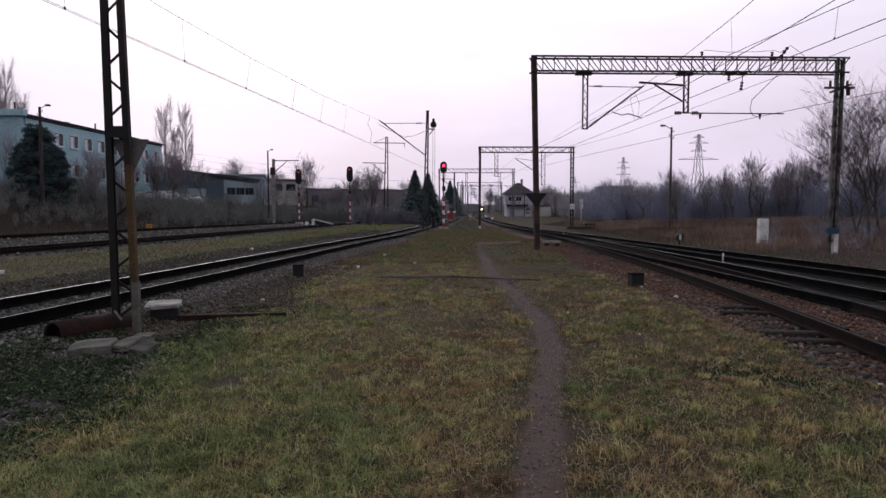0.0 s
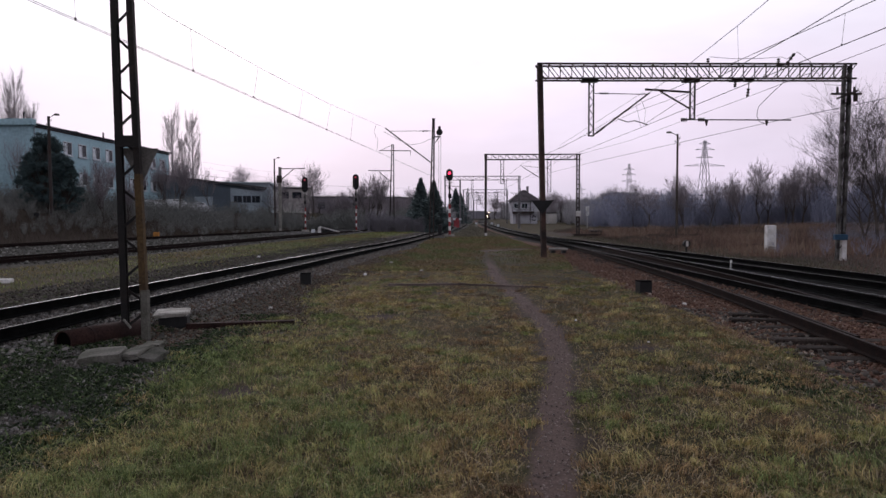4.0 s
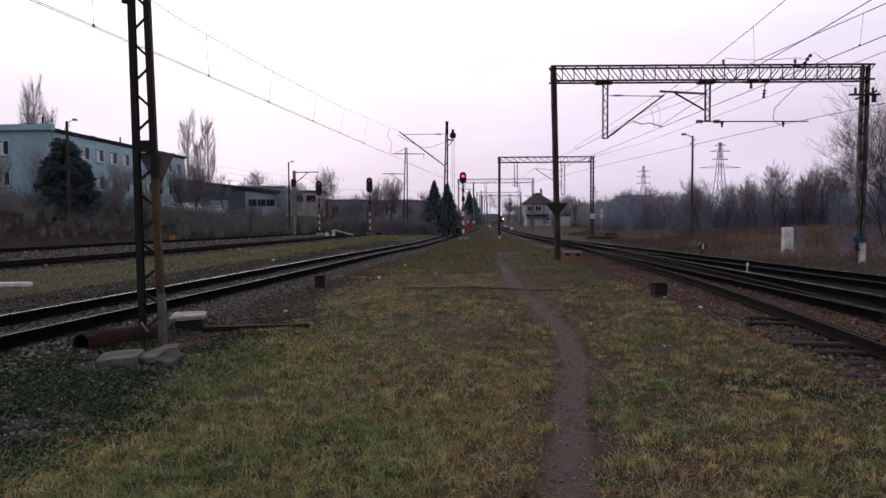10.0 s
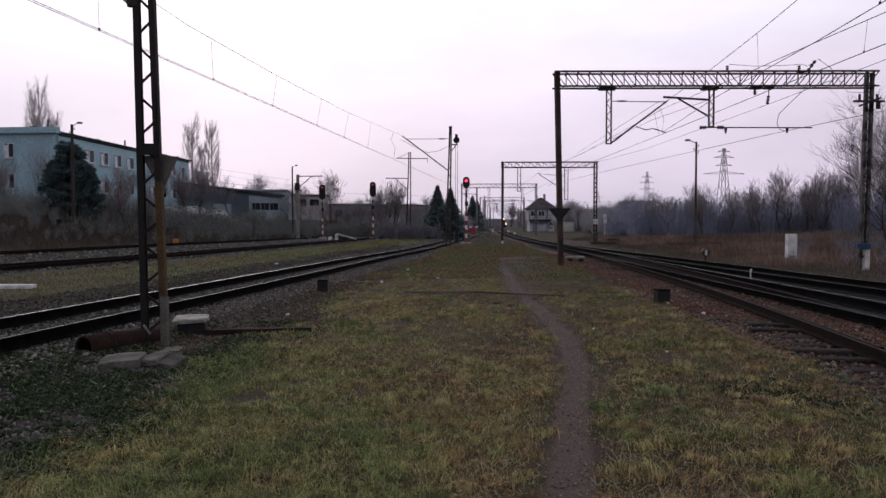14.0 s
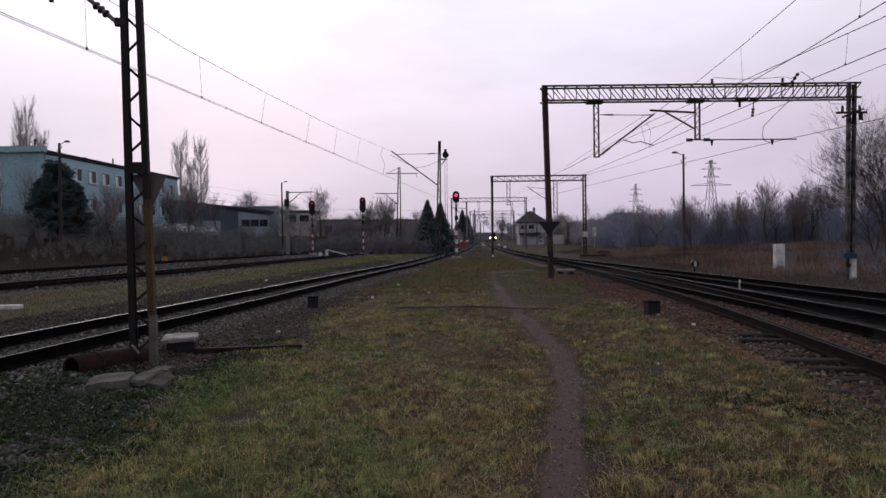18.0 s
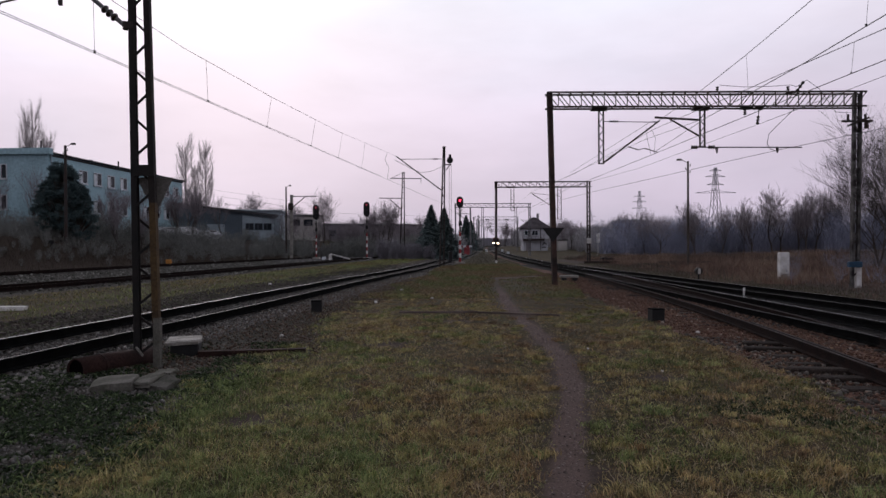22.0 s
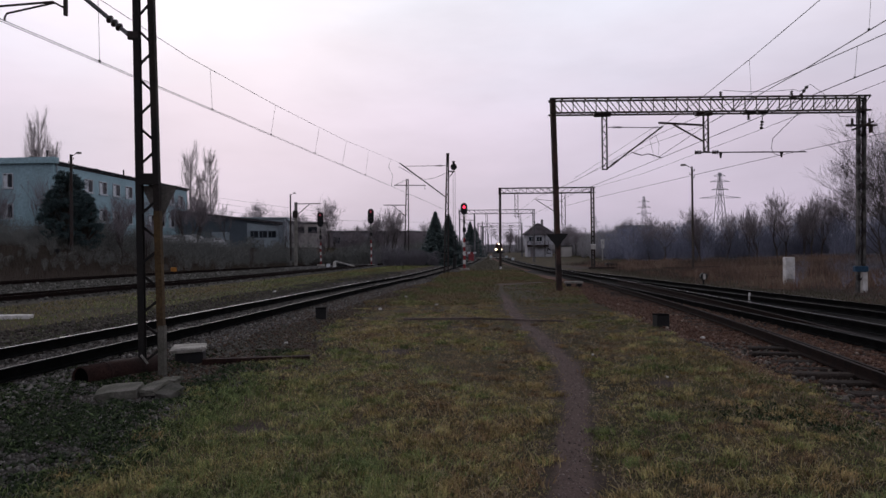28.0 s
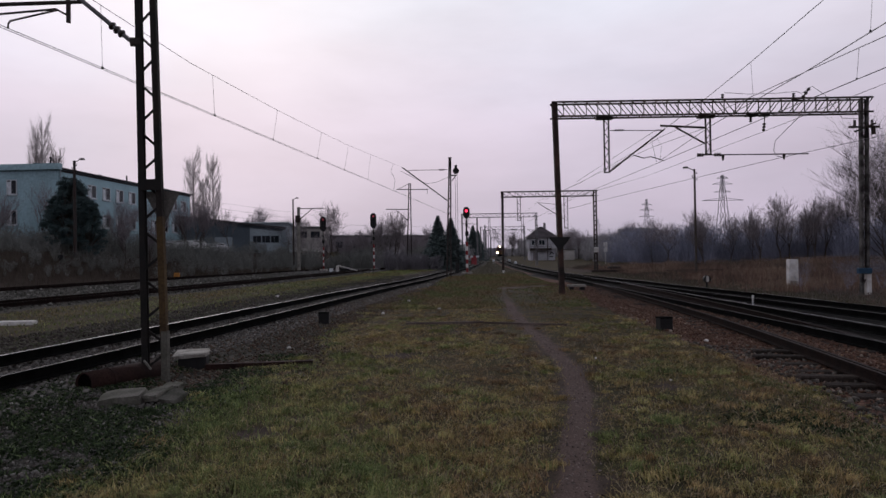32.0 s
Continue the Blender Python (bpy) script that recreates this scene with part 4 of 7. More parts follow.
# wires above the straight track: a pair of contact wires, carrier wire, droppers
LW = [(-8.2, -4, 5.2), (-6.28, 9.9, 5.12), (-5.35, 16.7, 5.18), (-2.98, 42, 5.85), (0.35, 63, 5.75), (6.0, 126, 6.2), (16.0, 236, 6.9)]
for dx in (-0.034, 0.034):
    wire("contact_wire", [(x + dx, y, z) for x, y, z in LW], 0.0058, "one of two copper contact wires above the straight track")
MW = [(-8.2, -4, 6.6), (-6.28, 9.9, 6.35), (-5.62, 15.1, 6.14), (-4.9, 20, 6.15), (-4.1, 28, 6.5), (-2.75, 43, 7.55), (0.35, 63, 6.9), (6.0, 126, 7.6)]
wire("messenger_wire", MW, 0.0062, "slack carrier wire above the straight track")


def on_line(pts, y):
    for a, b in zip(pts[:-1], pts[1:]):
        if a[1] <= y <= b[1]:
            f = (y - a[1]) / (b[1] - a[1])
            return tuple(a[i] + (b[i] - a[i]) * f for i in range(3))
    return pts[-1]


def dropper(lower, upper, y, y_upper=None):
    a, b = on_line(lower, y), on_line(upper, y_upper or y)
    single("dropper_wire", MB().tube([a, b], 0.004, 4).box((a[0], a[1], a[2] + 0.015), (0.035, 0.02, 0.045)), M_WIRE, "thin dropper between contact and carrier wires", "dropper wire", "droppers")


for y in (4.5, 8.2, 12, 16.1, 20, 24.6, 28.7, 33.5):
    dropper(LW, MW, y)
single("jumper_wire", MB().tube([(-3.05, 41, 7.4), (-3.2, 41, 7.0), (-2.95, 41, 6.5), (-3.05, 41.2, 5.85)], 0.01, 5), M_WIRE, "hanging jumper cable between carrier and contact wires", "jumper cable")
CW = [(9.9, -4, 5.6), (9.66, 15.2, 5.7), (9.58, 20, 5.7), (9.5, 29, 5.70), (9.0, 45, 5.6), (9.3, 63.4, 5.5), (11.2, 104, 5.8), (20, 236, 6.9)]
CM = [(8.9, -4, 6.6), (9.09, 13.7, 6.1), (9.12, 14.8, 6.15), (9.17, 16.9, 6.24), (9.26, 20.3, 6.37), (9.5, 29, 6.78), (9.2, 45, 6.5), (9.2, 63.4, 6.9), (11.2, 104, 7.2)]
wire("contact_wire", CW, 0.011, "copper contact wire over the main track")
wire("contact_wire", [(x + 0.06, y, z + 0.02) for x, y, z in CW[:5]], 0.008, "copper contact wire over the main track")
wire("messenger_wire", CM, 0.010, "carrier wire over the main track")
# the wires of the diverging track join those of the main track at the gantry
NW = [(6.6, -4, 5.6), (7.55, 11.4, 5.6), (7.84, 14.5, 5.6), (7.94, 16.2, 5.6), (8.22, 20.6, 5.6), (9.42, 29, 5.74)]
NM = [(7.0, -4, 7.3), (7.79, 13.8, 6.84), (7.97, 17.4, 6.62), (8.15, 21, 6.47), (8.38, 25.5, 6.4), (9.3, 29, 7.08), (9.0, 45, 6.6)]
wire("contact_wire", NW, 0.010, "copper contact wire over the diverging track")
wire("messenger_wire", NM, 0.009, "carrier wire over the diverging track")
SW = [(19.0, -2, 5.6), (15.1, 22.5, 5.62), (14.4, 29, 5.72), (11.6, 47, 5.6), (9.9, 63.4, 5.55)]
wire("contact_wire", SW, 0.011, "contact wire swinging out over the siding")
wire("messenger_wire", [(11.5, 29, 7.15), (10.8, 35, 7.2), (9.8, 63.4, 7.0)], 0.010, "carrier wire over the siding")
wire("messenger_wire", [(13.9, 2, 7.0), (13.93, 29, 6.92), (13.7, 45, 6.9), (11.5, 63.4, 6.9)], 0.010, "earth wire through the gantry")
for y in (8.5, 15.75):
    dropper(CW, CM, y, y - 0.95)
for y in (12.1, 17.4):
    dropper(NW, NM, y)
single("jumper_wire", MB().tube([(15.54, 29, 7.6), (14.9, 29, 7.0), (14.4, 29, 6.5), (14.33, 29, 6.1), (14.45, 29, 5.85), (14.7, 29, 5.78)], 0.014, 5), M_WIRE, "looping jumper cable below the gantry beam", "jumper cable")
single("jumper_wire", MB().tube([(12.16, 28.8, 8.58), (13.2, 28.8, 8.5), (14.4, 28.8, 8.52), (15.24, 28.8, 8.58), (15.5, 28.8, 8.5), (15.95, 28.8, 8.8), (16.5, 28.8, 8.4), (17.2, 28.8, 7.4), (18.0, 28.5, 7.3)], 0.011, 5), M_WIRE, "slack cable strung along the beam insulators", "jumper cable")
single("jumper_wire", MB().tube([(9.45, 29.6, 5.75), (9.4, 30.0, 6.6), (9.45, 30.2, 7.0)], 0.008, 4).tube([(9.6, 29.6, 5.75), (9.8, 30.0, 6.5), (9.65, 30.2, 7.0)], 0.008, 4), M_WIRE, "pair of jumper cables at the support", "jumper cable")
wire("power_line", [(-110, 110, 22), (-42, 120, 9.8), (-5, 160, 9.0)], 0.02, "thin power line behind the buildings", 0.6, "power lines", "power line")


# ---- signals, lamps, small railway things ----
def signal(place, height, lamps, lit, label, banded):
    """A colour-light signal: banded post, ladder brackets, oval head with hooded lamps."""
    t = thing("railway_signal", place, label, "railway signal", "railway signals")
    hh = 0.42 * lamps + 0.2
    rp = 0.11 if banded < 0.59 else 0.085
    base = height - hh
    part("footing", MB().slab((0, 0, 0.1), (0.9, 0.7, 0.25), 0, 0.03), M_BLACK if banded < 0.5 else M_CONCRETE, t)
    zb = base * banded
    n = 7
    for i in range(n):
        part("post_band", MB().tube([(0, 0, 0.2 + (zb - 0.2) * i / n), (0, 0, 0.2 + (zb - 0.2) * (i + 1) / n)], rp, 10), M_RED if i % 2 == 0 else M_WHITE, t, "red band" if i % 2 == 0 else "white band")
    part("upper_post", MB().tube([(0, 0, zb), (0, 0, height - 0.2)], 0.08, 10), M_GREYSIGN, t)
    part("junction_box", MB().slab((0.02, -0.12, zb + (base - zb) * 0.35), (0.3, 0.2, 0.42), 0, 0.03), M_BLACK, t)
    part("junction_box", MB().slab((0, -0.12, zb + (base - zb) * 0.7), (0.2, 0.16, 0.25), 0, 0.03), M_BLACK, t)
    part("service_platform", MB().box((0, 0, base - 0.15), (0.5, 0.5, 0.05)).bar((0.2, 0.2, base - 0.15), (0, 0, base - 0.6), 0.04), M_WHITE, t)
    pts = []
    w = 0.31 if lamps < 3 else 0.38
    for k in range(9):
        a = math.pi * k / 8
        pts.append((w * math.cos(a), height - w + w * math.sin(a)))
    for k in range(9):
        a = math.pi + math.pi * k / 8
        pts.append((w * math.cos(a), base + w + w * math.sin(a)))
    m = len(pts)
    head = MB().add([(x, -0.18, z) for x, z in pts] + [(x, -0.10, z) for x, z in pts], [tuple(range(m - 1, -1, -1)), tuple(range(m, 2 * m))] + [(i, (i + 1) % m, m + (i + 1) % m, m + i) for i in range(m)])
    head.box((0, 0.02, (base + height) / 2), (0.36, 0.24, hh * 0.8))
    hb = part("signal_head", head, M_BLACK, t, "black oval backboard")
    for i in range(lamps):
        z = height - 0.38 - i * (hh - 0.6) / max(1, lamps - 1)
        on = i == lit
        part("lens", MB().tube([(0, -0.19, z), (0, -0.21, z)], 0.12, 12), (M_REDLAMP if banded < 0.6 else M_DIMRED) if on else M_GLASS, hb, "glowing red lens" if on else "unlit lens")
        hood = MB()
        arc = [(0.15 * math.cos(a), 0.15 * math.sin(a)) for a in (math.pi * k / 6 for k in range(7))]
        hood.add([(x, -0.19, z + zz) for x, zz in arc] + [(x, -0.42, z + zz) for x, zz in arc], [(i2, i2 + 1, i2 + 8, i2 + 7) for i2 in range(6)])
        part("hood", hood, M_BLACK, hb)
    return t


signal((2.1, 61.0, 0.0), 6.2, 2, 0, "red-lit colour-light signal on a red and white post", 0.58)
signal((-8.8, 83.5, 0.05), 7.2, 4, 0, "dark colour-light signal on a red and white banded post", 0.62)
signal((-15.4, 85.0, 0.1), 6.9, 4, 0, "dark colour-light signal on a banded post by the siding", 0.6)


def street_lamp(place, height, arm, label, mat_pole, rad=0.11, fittings=True):
    t = thing("street_lamp", place, label, "street lamp", "lamp posts")
    part("pole", MB().tube([(0, 0, -0.2), (0, 0, height)], [rad, rad * 0.75], 10), mat_pole, t)
    part("arm", MB().tube([(0, 0, height - 0.15), (arm, 0, height + 0.12)], 0.03, 6), M_STEEL, t)
    part("lamp_head", MB().slab((arm * 1.35, 0, height + 0.14), (abs(arm) * 0.8, 0.26, 0.16), 0, 0.05), M_GREYSIGN, t)
    if fittings:
        for z, s in ((height - 0.4, 1), (height - 0.7, -1), (height - 0.95, 1)):
            part("insulator", MB().tube([(0.0, 0, z), (0.2 * s, 0, z), (0.2 * s, 0, z + 0.16)], 0.035, 6), M_INSUL, t)
    return t


street_lamp((21.55, 57, 0.1), 8.75, -0.55, "tall wooden lamp post with a single lamp head", M_TRUNK)
street_lamp((-31.58, 57, 2.4), 8.0, 0.5, "dark lamp post beside the office block", M_STEEL, 0.14)
street_lamp((-19.9, 88, 1.0), 8.6, 0.4, "slim lamp post near the workshop", M_STEEL, 0.12, False)

siding_mast = thing("bracket_mast", (-18.35, 84, 0.4), "stout mast with a bracket arm over the siding", "mast", "siding masts")
part("pole", MB().bar((0, 0, -0.3), (0.05, 0, 7.8), 0.34, 0.3), M_CONCRETE, siding_mast)
part("bracket_arm", MB().bar((0.1, 0, 7.6), (3.2, 0, 7.62), 0.1), M_STEEL, siding_mast)
part("bracket_strut", MB().bar((0.15, 0, 6.2), (1.75, 0, 7.55), 0.09), M_STEEL, siding_mast)
part("fuse_box", MB().slab((0, -0.22, 6.3), (0.6, 0.3, 0.9), 0, 0.03), M_STEEL, siding_mast)
yard_mast = lattice_mast((-4.75, 91, 0.1), 11.6, "tall slender lattice mast with two bracket arms", 0.75, 0.5, 0.12, 0.45, 1.4, (M_STEEL, M_STEEL), 0, (0.2, 0))
part("bracket_arm", MB().bar((-1.6, 0, 10.85), (2.7, 0, 10.8), 0.1).bar((2.6, 0, 10.8), (2.6, 0, 10.2), 0.06).bar((-1.6, 0, 10.8), (0.1, 0, 11.6), 0.05), M_STEEL, yard_mast)
part("bracket_arm", MB().bar((-3.1, 0, 8.15), (0.0, 0, 8.1), 0.1).bar((-1.7, 0, 8.0), (-0.1, 0, 6.6), 0.08), M_STEEL, yard_mast)

bar_thing = thing("toppled_barrier", (-12.2, 76, 0.05), "toppled white barrier arm resting on a dark block", "barrier")
part("white_plate", MB().slab((0.0, 0, 0.36), (0.28, 0.5, 0.75), 0, 0.03), M_WHITE, bar_thing)
part("dark_block", MB().slab((0.9, 0.2, 0.22), (1.2, 0.6, 0.45), 0, 0.05), M_BLACK, bar_thing)
part("barrier_arm", MB().bar((0.05, -0.1, 0.8), (2.3, -0.1, 0.18), 0.09, 0.12), M_WHITE, bar_thing, "chipped white arm")

post = thing("marker_block", (17.92, 34.5, -0.27), "tall chipped white-painted concrete block in the dry grass", "marker block")
part("block", MB().slab((0, 0, 0.78), (0.5, 0.3, 1.55), 4, 0.03), M_WHITE, post)
part("bare_patch", MB().slab((-0.02, -0.178, 0.3), (0.4, 0.02, 0.3), 4, 0.008), M_CONCRETE, post, "bare concrete where paint has flaked")

ind = thing("point_indicator", (13.9, 35.5, -0.2), "small black point indicator with a white face", "point indicator")
part("stem", MB().tube([(0, 0, 0), (0, 0, 0.35)], 0.05, 8), M_BLACK, ind)
part("lantern", MB().tube([(0, -0.1, 0.5), (0, 0.1, 0.5)], 0.19, 12), M_BLACK, ind)
part("face", MB().slab((0, -0.11, 0.5), (0.13, 0.02, 0.28), 0, 0.01), M_WHITE, ind, "white face")
part("base_plate", MB().slab((0, 0, 0.02), (0.5, 0.4, 0.08), 0, 0.02), M_BLACK, ind)
single("stake", MB().slab((10.6, 23.2, 0.05), (0.06, 0.04, 0.34), 0, 0.008), M_WHITE, "short white stake between the rails", "stake")
for x, y, s, lab in ((4.87, 15.17, (0.29, 0.25, 0.34), "open dark steel junction box in the grass beside the ballast"), (-3.15, 17.5, (0.27, 0.25, 0.34), "dark steel junction box at the ballast edge")):
    t = thing("junction_box", (x, y, gz(x, y) - 0.04), lab, "junction box", "junction boxes")
    part("body", MB().slab((0, 0, s[2] / 2 - 0.03), s, 8, 0.012), M_BLACK, t)
    part("lid", MB().slab((0, 0, s[2] - 0.02), (s[0] + 0.012, s[1] + 0.012, 0.025), 8, 0.008), M_RAIL, t)
cr = thing("cable_box", (6.4, 32.6, 0), "low weathered concrete cable cover", "cable cover")
part("cover", MB().slab((0, 0, 0.2), (0.85, 0.5, 0.1), 0, 0.02), M_CONCRETE, cr)
for x in (-0.25, 0.28):
    part("support", MB().slab((x, 0, 0.07), (0.2, 0.4, 0.16), 0, 0.02), M_BLACK, cr)
single("low_crate", MB().slab((17.6, 69, 0.15), (1.2, 0.6, 0.5), 0, 0.04), M_BLACK, "dark low crate on the grass", "crate")
single("fallen_sleeper", MB().slab((22.0, 58, 0.12), (5.5, 0.4, 0.25), 8, 0.03), M_SLEEPER, "old sleeper lying in the grass", "sleeper")
single("fallen_sleeper", MB().slab((15.5, 62, 0.08), (3.5, 0.3, 0.22), -12, 0.03), M_SLEEPER, "old sleeper lying in the grass", "sleeper")
for x, y, l, r in ((19.45, 41.2, 0.9, 20), (21.2, 42.3, 1.3, -8), (20.4, 57.3, 2.4, 30), (22.3, 56.6, 2.0, -40), (21.4, 56.3, 1.6, 5)):
    single("rotten_plank", MB().slab((x, y, gz(x, y) + 0.1), (l, 0.26, 0.24), r, 0.04), M_SLEEPER, "short rotten timber lying in the dry grass", "timber", "rotten timbers")
stub = thing("siding_marker", (-32.2, 55.9, gz(-32.2, 55.9)), "small dark marker post beside the siding", "marker post")
part("post", MB().bar((0, 0, -0.1), (0, 0, 0.5), 0.14), M_BLACK, stub)
part("head", MB().slab((0, 0, 0.62), (0.42, 0.2, 0.3), 0, 0.05), M_BLACK, stub)
orange = thing("warning_marker", (-24.1, 60, 0.1), "small orange marker box by the siding", "marker")
part("marker_plate", MB().slab((0, 0, 0.3), (0.5, 0.2, 0.4), 0, 0.03), mat("orange_paint", (0.5, 0.22, 0.05), 0.7, 0, 0.2, 4, 30, 0.1), orange)
single("concrete_plank", MB().slab((-12.4, 18.8, 0.06), (1.9, 0.28, 0.12), 2, 0.02), M_WHITE, "pale concrete plank lying in the grass", "plank")

# pipe, cover slab and rubble round the near mast
# Near-black colour that paints the shade inside the pipe.
M_HOLE = mat("painted_bore_shade", (0.004, 0.004, 0.004), 0.95, 0, 0.2, 5, 40, 0.0, spec=0.0)
pm = MB()
pa, pb = Vector((-4.75, 9.02, 0.14)), Vector((-4.30, 10.2, 0.13))
axis = (pb - pa).normalized()
side = axis.cross(Vector((0, 0, 1))).normalized()
upv = side.cross(axis)
ring = []
for base, rad in ((pa, 0.155), (pb, 0.15), (pb, 0.135), (pa, 0.135)):
    ring += [base + (side * math.cos(a) + upv * math.sin(a)) * rad for a in (2 * math.pi * k / 20 for k in range(20))]
fs = []
for r in range(4):
    q = (r + 1) % 4
    fs += [(r * 20 + k, r * 20 + (k + 1) % 20, q * 20 + (k + 1) % 20, q * 20 + k) for k in range(20)]
pm.add(ring, fs)
pipe = single("rusty_pipe", pm, M_RUST, "wide rusty steel pipe with an open end lying on the ballast", "pipe", smooth=True)
# A black disc just inside the mouth replaces the pipe's real shade.
part("bore_shade", MB().tube([pa + axis * 0.025, pa + axis * 0.05], 0.133, 16), M_HOLE, pipe, "black disc standing in for the shaded inside of the pipe")
pc = pa.lerp(pb, 0.3)
cl = MB()
cl.tube([pc - axis * 0.02, pc + axis * 0.02], 0.162, 20)
part("weld_collar", cl, M_RUST, pipe)
single("rusty_rail_length", MB().bar((-3.8, 10.8, 0.055), (-2.2, 11.2, 0.03), 0.13, 0.09), M_RUST, "rusty steel beam lying in the grass", "steel beam")
chamber = thing("cable_chamber", (-4.07, 10.95, 0.0), "concrete slab on a dark cable chamber", "cable chamber")
part("chamber_wall", MB().slab((0.02, 0.02, 0.09), (0.42, 0.36, 0.24), 12, 0.02), M_BLACK, chamber)


def broken_slab(size, seed, material):
    """A slab of concrete with chipped corners."""
    rnd = random.Random(seed)
    bm = bmesh.new()
    bmesh.ops.create_cube(bm, size=1)
    bmesh.ops.subdivide_edges(bm, edges=bm.edges[:], cuts=2, use_grid_fill=True)
    for v in bm.verts:
        corner = sum(abs(c) > 0.45 for c in v.co)
        v.co *= 1 - 0.08 * (corner >= 2) * rnd.random() - 0.12 * (corner == 3) * rnd.random()
        v.co += Vector((rnd.uniform(-1, 1), rnd.uniform(-1, 1), rnd.uniform(-1, 1))) * 0.04
        v.co = Vector((v.co.x * size[0], v.co.y * size[1], v.co.z * size[2]))
    made = bpy.data.meshes.new("slab")
    bm.to_mesh(made)
    bm.free()
    made.materials.append(material)
    return made


def rubble(place, size, rz, seed, tilt=(0, 0)):
    ob = new("concrete_rubble", broken_slab(size, seed, M_RUBBLE))
    ob.matrix_basis = pose(*place, tilt[0], tilt[1], rz)
    return tagged(ob, "broken slab of weathered concrete beside the mast", "rubble", "concrete rubble")


shared("slab", broken_slab((0.5, 0.46, 0.075), 8, M_CONCRETE), chamber, pose(0, 0, 0.25, 2, -2, 12))
rubble((-4.0, 8.52, 0.05), (0.50, 0.42, 0.15), 14, 1, (5, -3))
rubble((-3.6, 8.56, 0.1), (0.30, 0.30, 0.075), -22, 2, (14, -8))
rubble((-3.36, 8.48, 0.07), (0.22, 0.34, 0.075), -8, 3, (12, 9))
rubble((-3.5, 8.84, 0.13), (0.26, 0.16, 0.07), -16, 5, (10, -4))
rod = MB().bar((-1.0, 17.05, 0.06), (0.95, 16.95, 0.07), 0.07, 0.05).bar((0.97, 16.95, 0.06), (2.9, 16.25, 0.045), 0.055, 0.045)
single("signal_rod", rod, mat("grey_weathered_duct", (0.15, 0.115, 0.105), 0.9, 0, 0.3, 1.2, 30, 0.3, (0.06, 0.042, 0.036)), "thin rusty duct across the footpath", "duct")
for x, y, s in ((-3.05, 13.2, 0.05), (-1.9, 20.5, 0.08), (-0.2, 22.0, 0.07), (3.0, 9.3, 0.025), (2.5, 11.5, 0.03), (9.4, 17.2, 0.09), (-7.5, 30, 0.1), (5.3, 13.9, 0.06), (4.75, 7.0, 0.04), (-1.4, 26, 0.08)):
    bm_s = MB().slab((x, y, gz(x, y) + s * 0.35), (s * 1.5, s, s * 0.8), x * 40, s * 0.2)
    single("pale_stone", bm_s, M_WHITE, "pale loose stone on the ground", "stone", "pale stones")


# ---- buildings ----
def building(name, a, b, depth, z0, z1, wall_m, roof_m, label, rows=(), overhang=0.3, roof_h=0.3, category="building", pitch=0.0, frames=None):
    """A block whose front runs from a to b (interior to the left of that way). rows: (first, pitch, count, sill z, width, height) of windows along the front."""
    t = thing(name, (a[0], a[1], 0), label, category, "buildings beside the yard")
    a, b = Vector(a), Vector(b)
    d = (b - a).normalized()
    length = (b - a).length
    t.matrix_basis = pose(a.x, a.y, 0, 0, 0, math.degrees(math.atan2(d.y, d.x)))
    part("wall", MB().box((length / 2, depth / 2, (z0 + z1) / 2), (length, depth, z1 - z0)), wall_m, t)
    if pitch:
        o = overhang
        vs = [(-o, -o, z1), (length + o, -o, z1), (length + o, depth + o, z1), (-o, depth + o, z1), (-o, -o, z1 + 0.2), (length + o, -o, z1 + 0.2), (length + o, depth + o, z1 + pitch), (-o, depth + o, z1 + pitch)]
        part("roof", MB().add(vs, [(3, 2, 1, 0), (4, 5, 6, 7), (0, 1, 5, 4), (1, 2, 6, 5), (2, 3, 7, 6), (3, 0, 4, 7)]), roof_m, t)
    else:
        part("roof", MB().slab((length / 2, depth / 2, z1 + roof_h / 2 + 0.002), (length + 2 * overhang, depth + 2 * overhang, roof_h), 0, 0.05), roof_m, t)
    for first, step, count, sill, w, h in rows:
        for i in range(count):
            add_window(t, first + i * step, -0.0, sill, w, h, 0, frames)
    return t


def add_window(t, x, y, sill, w, h, turn, frames=None):
    """A window on the wall of t; turn 0: on the front, 90: on the end wall."""
    def at(u, v):
        return (x + u, y - v) if turn == 0 else (x - v, y - u)

    def bx(mb, u, v, z, su, sv, sz):
        p = at(u, v)
        return mb.box((p[0], p[1], z), (su, sv, sz) if turn == 0 else (sv, su, sz))

    win = part("window", bx(MB(), 0, 0.03, sill + h / 2, w, 0.02, h), M_GLASS, t)
    fr = MB()
    for du in (-w / 2, -0.08 * w, w / 2):
        bx(fr, du, 0.055, sill + h / 2, 0.07, 0.05, h + 0.07)
    for dz in (0, h):
        bx(fr, 0, 0.056, sill + dz, w + 0.07, 0.052, 0.07)
    if frames:
        part("frame", fr, frames, win)
        return
    part("frame", fr, M_FRAME, win)
    part("curtain", bx(MB(), -0.3 * w, 0.046, sill + h * 0.45, w * 0.34, 0.012, h * 0.86), M_FRAME, win, "pale curtain")
    part("sill", bx(MB(), 0, 0.09, sill - 0.1, w + 0.24, 0.18, 0.07), M_FRAME, win)


